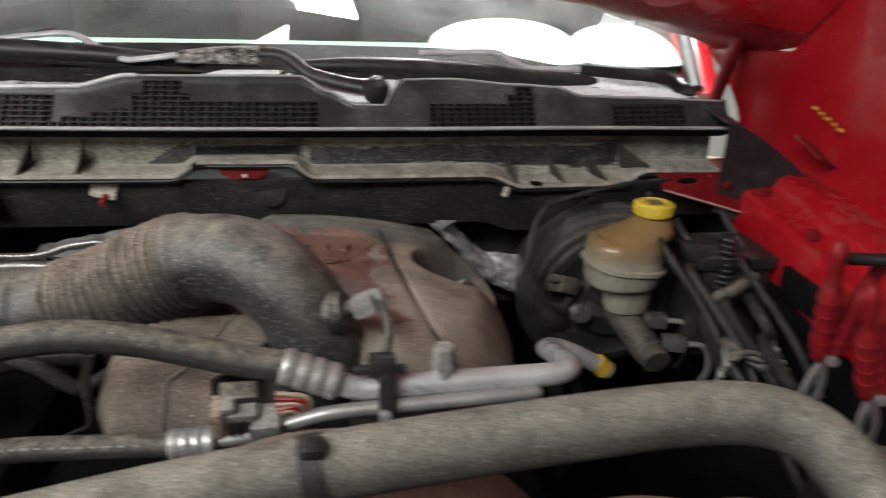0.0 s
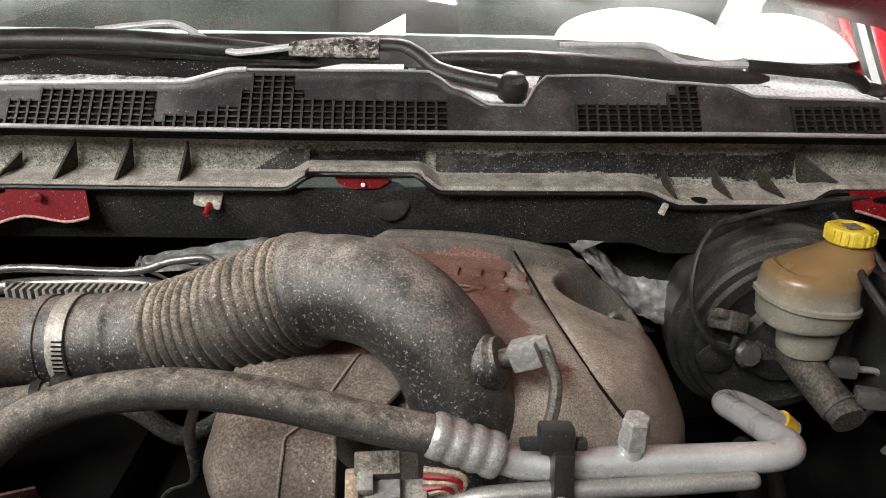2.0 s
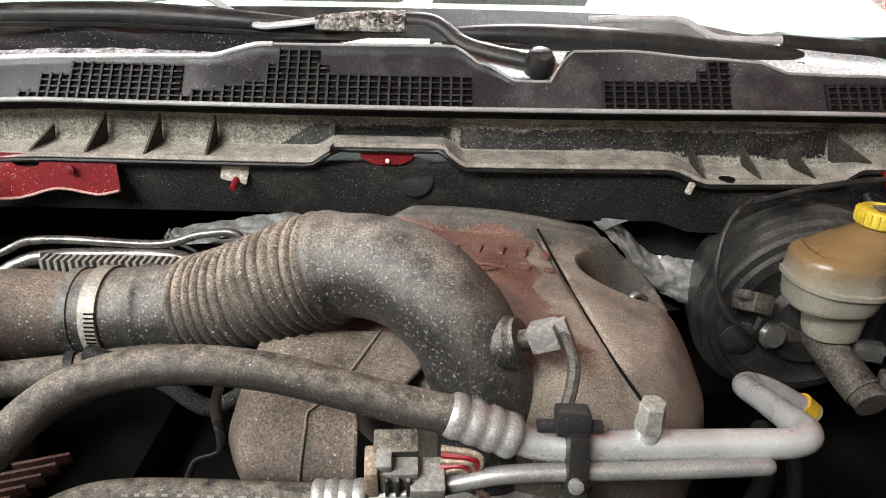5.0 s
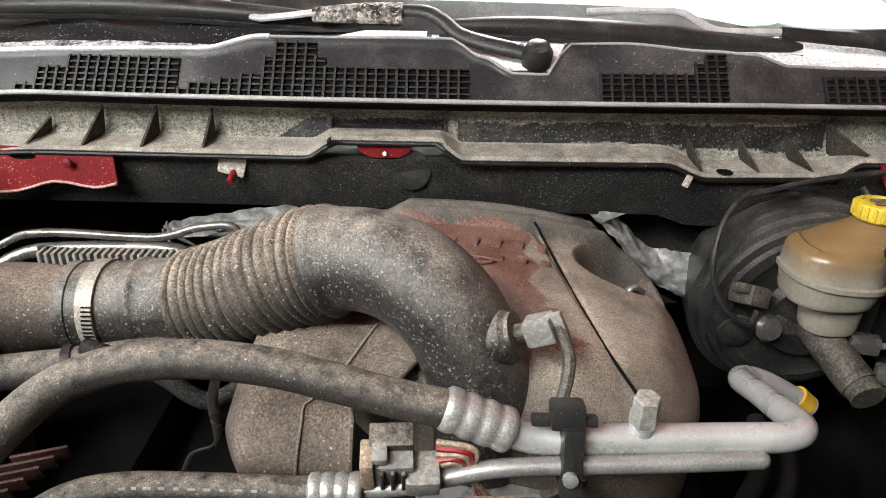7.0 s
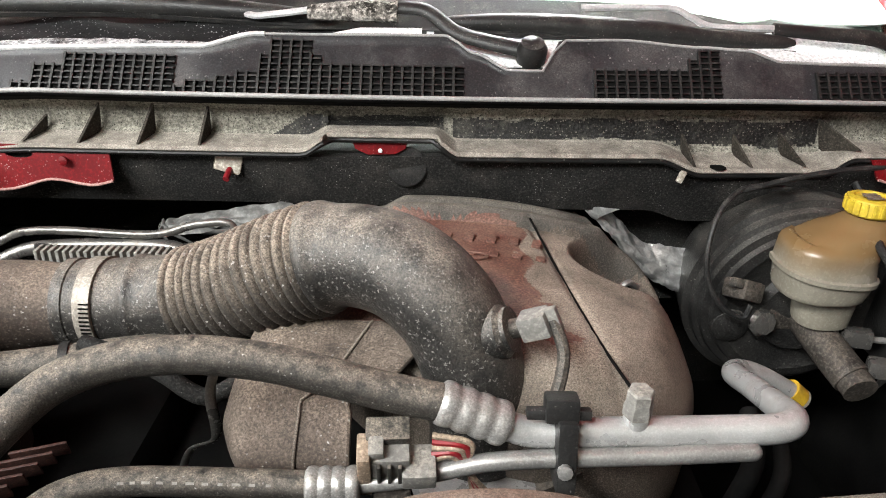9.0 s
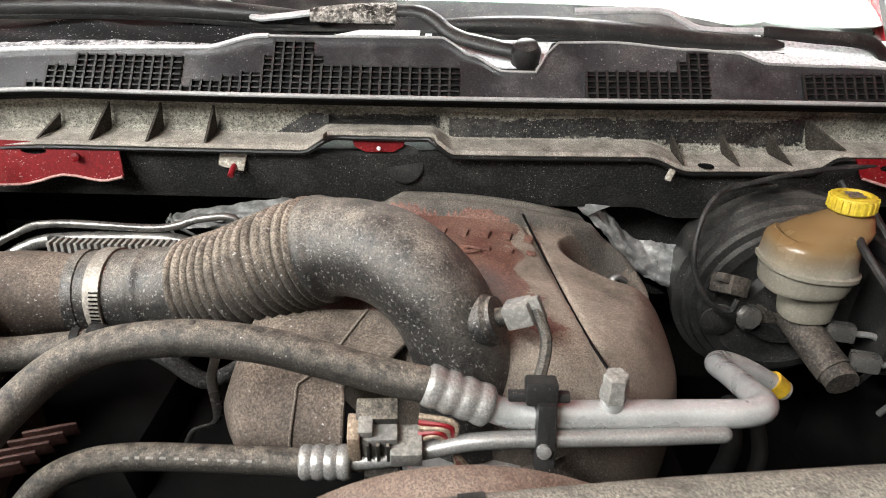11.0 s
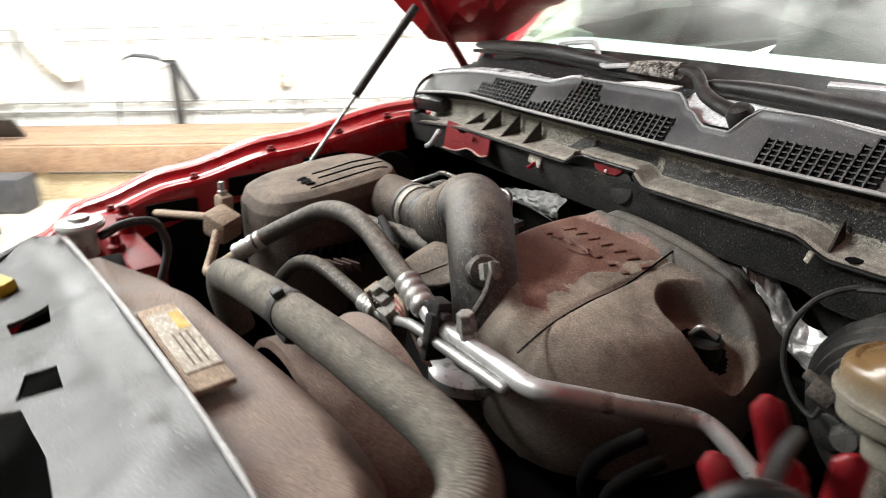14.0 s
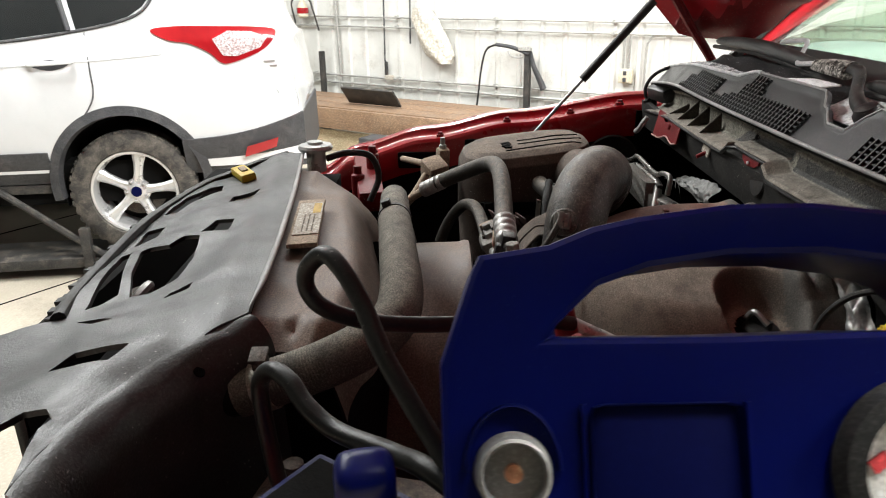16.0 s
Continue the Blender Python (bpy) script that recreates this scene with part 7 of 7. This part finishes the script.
part("wheel_arch", sheet(arch, 48, 6, 0.012), M_CLAD, th, "dark grey wheel arch trim")
part("wheel_well", sheet(lambda u, v: SUV @ Vector((-0.03 - 0.32 * v, -0.385 * math.cos(math.pi * (-0.1 + 1.2 * u)), HUB + 0.055 + 0.385 * math.sin(math.pi * (-0.1 + 1.2 * u)))), 30, 4), M_DARK, th)
part("well_back", lathe([(0.05, 0), (0.40, 0), (0.40, 0.01)], SUV @ pose(-0.34, 0, HUB, 0, 90, 0), 24), M_DARK, th)


def bumper(u, v):
    s = 0.30 + 0.66 * min(1.0, u * 1.25)
    z = 0.56 + (0.20 + 0.12 * min(1.0, u * 1.25) ** 2) * v
    p = Vector((half(s, max(z, 0.62)) + 0.014 - 0.04 * (1 - v) ** 2, s, z))
    if u > 0.8:
        p.x -= 0.9 * (u - 0.8) / 0.2
        p.y += 0.04 * (u - 0.8) / 0.2
    return SUV @ p


part("rear_bumper", sheet(bumper, 40, 10, 0.012), M_CLAD, th, "dark grey rear bumper corner")


def side_patch(name, pts, material, out, label="", depth=0.004):
    bm = bmesh.new()
    vs = [bm.verts.new((s, z, 0)) for s, z in pts]
    bmesh.ops.triangle_fill(bm, use_beauty=True, use_dissolve=False, edges=[bm.edges.new((vs[k], vs[(k + 1) % len(vs)])) for k in range(len(vs))])
    bmesh.ops.subdivide_edges(bm, edges=bm.edges[:], cuts=4, use_grid_fill=True)
    for v in bm.verts:
        v.co = side_pt(v.co.x, v.co.y, out)
    made = bmesh.ops.extrude_face_region(bm, geom=bm.faces[:])
    inward = (SUV.to_3x3() @ Vector((-1, 0, 0))) * depth
    bmesh.ops.translate(bm, verts=[v for v in made["geom"] if isinstance(v, bmesh.types.BMVert)], vec=inward)
    return part(name, bm, material, th, label)


def smooth_outline(pts, n=5):
    return [(q.x, q.y) for q in closed_curve(pts, n)]


side_patch("rear_quarter_window", [(-0.165, 1.345), (0.0, 1.375), (0.10, 1.405), (0.17, 1.45), (0.22, 1.51), (0.24, 1.56), (-0.20, 1.63), (-0.235, 1.62)], M_SIDEGLASS, 0.004, "dark tinted rear quarter window")
side_patch("rear_door_window", [(-0.90, 1.285), (-0.55, 1.30), (-0.215, 1.338), (-0.29, 1.62), (-0.55, 1.65), (-0.92, 1.66)], M_SIDEGLASS, 0.004, "dark tinted door window")
side_patch("front_door_window", [(-1.85, 1.25), (-1.0, 1.28), (-1.0, 1.66), (-1.35, 1.64)], M_SIDEGLASS, 0.004, "dark tinted door window")
for a, c in (((-0.20, 1.34), (-0.275, 1.63)), ((-0.95, 1.28), (-0.97, 1.66))):
    part("window_pillar", tube([side_pt(*a, 0.006), side_pt((a[0] + c[0]) / 2, (a[1] + c[1]) / 2, 0.006), side_pt(*c, 0.006)], 0.014, 8, 3), M_CLAD, th)
part("window_sill", tube([side_pt(-1.9, 1.24, 0.004), side_pt(-1.0, 1.272, 0.004), side_pt(-0.5, 1.295, 0.004), side_pt(-0.15, 1.34, 0.004), side_pt(0.06, 1.382, 0.004), side_pt(0.17, 1.43, 0.004), side_pt(0.24, 1.52, 0.004)], 0.008, 8, 6), M_CLAD, th)
lamp = side_patch("tail_lamp", smooth_outline([(0.205, 1.335), (0.33, 1.352), (0.55, 1.348), (0.72, 1.342), (0.835, 1.325), (0.83, 1.275), (0.76, 1.215), (0.62, 1.165), (0.555, 1.165), (0.50, 1.215), (0.40, 1.265), (0.29, 1.285)]), M_LAMP_RED, 0.010, "red and clear tail lamp", 0.02)
o2 = side_patch("lamp_window", [(0.52, 1.285), (0.60, 1.325), (0.72, 1.318), (0.80, 1.285), (0.76, 1.235), (0.64, 1.195), (0.57, 1.20)], M_LAMP_CLEAR, 0.016, "clear lamp window", 0.006)
side_patch("reflector", [(0.625, 0.650), (0.80, 0.697), (0.815, 0.750), (0.645, 0.710)], M_LAMP_RED, 0.030, "red bumper reflector", 0.006)
part("door_gap", tube([side_pt(-0.125, 1.33, 0.001), side_pt(-0.118, 1.15, 0.001), side_pt(-0.125, 1.0, 0.001), side_pt(-0.22, 0.86, 0.001)], 0.004, 6, 6), M_CLAD, th)
part("crease", tube([side_pt(-1.6, 1.13, -0.001), side_pt(-0.8, 1.16, -0.001), side_pt(-0.1, 1.19, -0.001), side_pt(0.25, 1.215, -0.001)], 0.005, 6, 6), M_WHITEPAINT, th)
hd = part("door_handle", tube([side_pt(-0.42, 1.178, 0.0), side_pt(-0.40, 1.182, 0.030), side_pt(-0.30, 1.186, 0.034), side_pt(-0.22, 1.190, 0.030), side_pt(-0.20, 1.192, 0.0)], 0.014, 10, 6, flat=0.7), M_WHITEPAINT, th)
side_patch("handle_recess", smooth_outline([(-0.40, 1.17), (-0.31, 1.145), (-0.22, 1.175), (-0.31, 1.20)]), M_CLAD, 0.001, "", 0.002)
for k, (s, z, w) in enumerate(((0.80, 1.16, 0.06), (0.82, 1.135, 0.04))):
    part("badge_bar", box((0.006, w, 0.010), SUV @ pose(half(s, z) + 0.004, s, z, 0, 0, 18), 0.001), M_STEEL, th, smooth=False)


def wheel(at):
    w = part("wheel", lathe([(0.225, -0.11), (0.30, -0.12), (0.335, -0.105), (0.345, -0.08), (0.345, 0.06), (0.335, 0.085), (0.30, 0.098), (0.245, 0.092), (0.236, 0.08), (0.234, -0.10)], at, 64), M_TYRE, th, "worn black tyre")
    for k in range(44):
        a = 2 * math.pi * k / 44
        part("tread_block", box((0.014, 0.030, 0.050), at @ Matrix.Rotation(a, 4, "Z") @ pose(0.341, 0, 0.055), 0.003), M_TYRE, w, smooth=False)
    rim = part("rim", lathe([(0.238, -0.09), (0.240, 0.076), (0.234, 0.084), (0.222, 0.082), (0.214, 0.06), (0.206, -0.09)], at, 56), M_RIM, w, "silver alloy rim")
    part("brake_disc", lathe([(0.03, -0.03), (0.15, -0.03), (0.15, -0.015), (0.03, -0.015)], at, 32), M_CASTING, w)
    part("barrel", lathe([(0.02, -0.095), (0.205, -0.095), (0.205, -0.085), (0.02, -0.085)], at, 32), M_DARK, w)
    for k in range(5):
        m = at @ Matrix.Rotation(2 * math.pi * k / 5 + math.pi / 2 + 0.12, 4, "Z")
        bm = bmesh.new()
        prof = [(0.045, 0.030, 0.050), (0.10, 0.022, 0.056), (0.16, 0.026, 0.062), (0.222, 0.040, 0.066)]
        rows = [[bm.verts.new(m @ Vector((r, y, z))) for y, z in ((-w2, z0 - 0.012), (-w2 * 0.55, z0), (0, z0 - 0.004), (w2 * 0.55, z0), (w2, z0 - 0.012), (w2 * 0.8, z0 - 0.05), (-w2 * 0.8, z0 - 0.05))] for r, w2, z0 in prof]
        for a, c in zip(rows, rows[1:]):
            for i in range(7):
                bm.faces.new((a[i], a[(i + 1) % 7], c[(i + 1) % 7], c[i]))
        part("spoke", bm, M_RIM, w, angle=25)
        part("lug_nut", lathe([(0.010, 0), (0.010, 0.014), (0.006, 0.017)], at @ Matrix.Rotation(2 * math.pi * k / 5 + math.pi / 2 + 0.75, 4, "Z") @ pose(0.057, 0, 0.044), 6), M_STEEL, w)
    part("hub_disc", lathe([(0.02, 0.0), (0.072, 0.02), (0.070, 0.044), (0.04, 0.052), (0.034, 0.056), (0.01, 0.058)], at, 32), M_RIM, w)
    part("hub_cap", lathe([(0.030, 0.054), (0.030, 0.060), (0.01, 0.062)], at, 24), M_BLUEDARK, w, "dark blue hub cap")


wheel(SUV @ pose(-0.10, 0, HUB, 0, 90, 0))
wheel(SUV @ pose(-0.10, -2.69, HUB, 0, 90, 0))
wheel(SUV @ pose(-1.68, 0, HUB, 0, -90, 0))
wheel(SUV @ pose(-1.68, -2.69, HUB, 0, -90, 0))

th = thing("lift_frame", SUV @ Vector((-0.5, -0.9, 0)), "black steel drive-on frame with diagonal braces under the suv", "lift")
for x in (-0.12, -1.66):
    part("runway", box((0.34, 5.2, 0.06), SUV @ pose(x, -1.3, 0.09), 0.01), M_BLACKSTEEL, th)
    part("leg", box((0.05, 0.05, 0.06), SUV @ pose(x, 0.9, 0.03), 0.004), M_BLACKSTEEL, th)
    part("leg", box((0.05, 0.05, 0.06), SUV @ pose(x, -3.4, 0.03), 0.004), M_BLACKSTEEL, th)
part("jack_beam", box((0.06, 1.6, 0.05), SUV @ pose(-0.08, -1.25, 0.50), 0.006), M_BLACKSTEEL, th)
part("brace", tube([SUV @ Vector((-0.04, -0.72, 0.50)), SUV @ Vector((0.0, -0.52, 0.36)), SUV @ Vector((0.04, -0.30, 0.20)), SUV @ Vector((0.05, -0.15, 0.10))], 0.020, 8, 3), M_BLACKSTEEL, th)
part("post", box((0.05, 0.05, 0.30), SUV @ pose(0.06, -0.28, 0.15), 0.005), M_BLACKSTEEL, th)
for k in range(5):
    a, c = ROOM @ Vector((3.0 - 1.2 * k, 2.0, 0.0)), ROOM @ Vector((3.2 - 1.2 * k, 5.2, 0.0))
    th = thing("floor_joint", (a + c) / 2, "dark sawn joint in the concrete floor", "floor joint", group="floor joints", kind="structure")
    part("joint", tube([a + Vector((0, 0, 0.001)), (a + c) / 2 + Vector((0, 0, 0.001)), c + Vector((0, 0, 0.001))], 0.004, 6, 2), M_DARK, th)
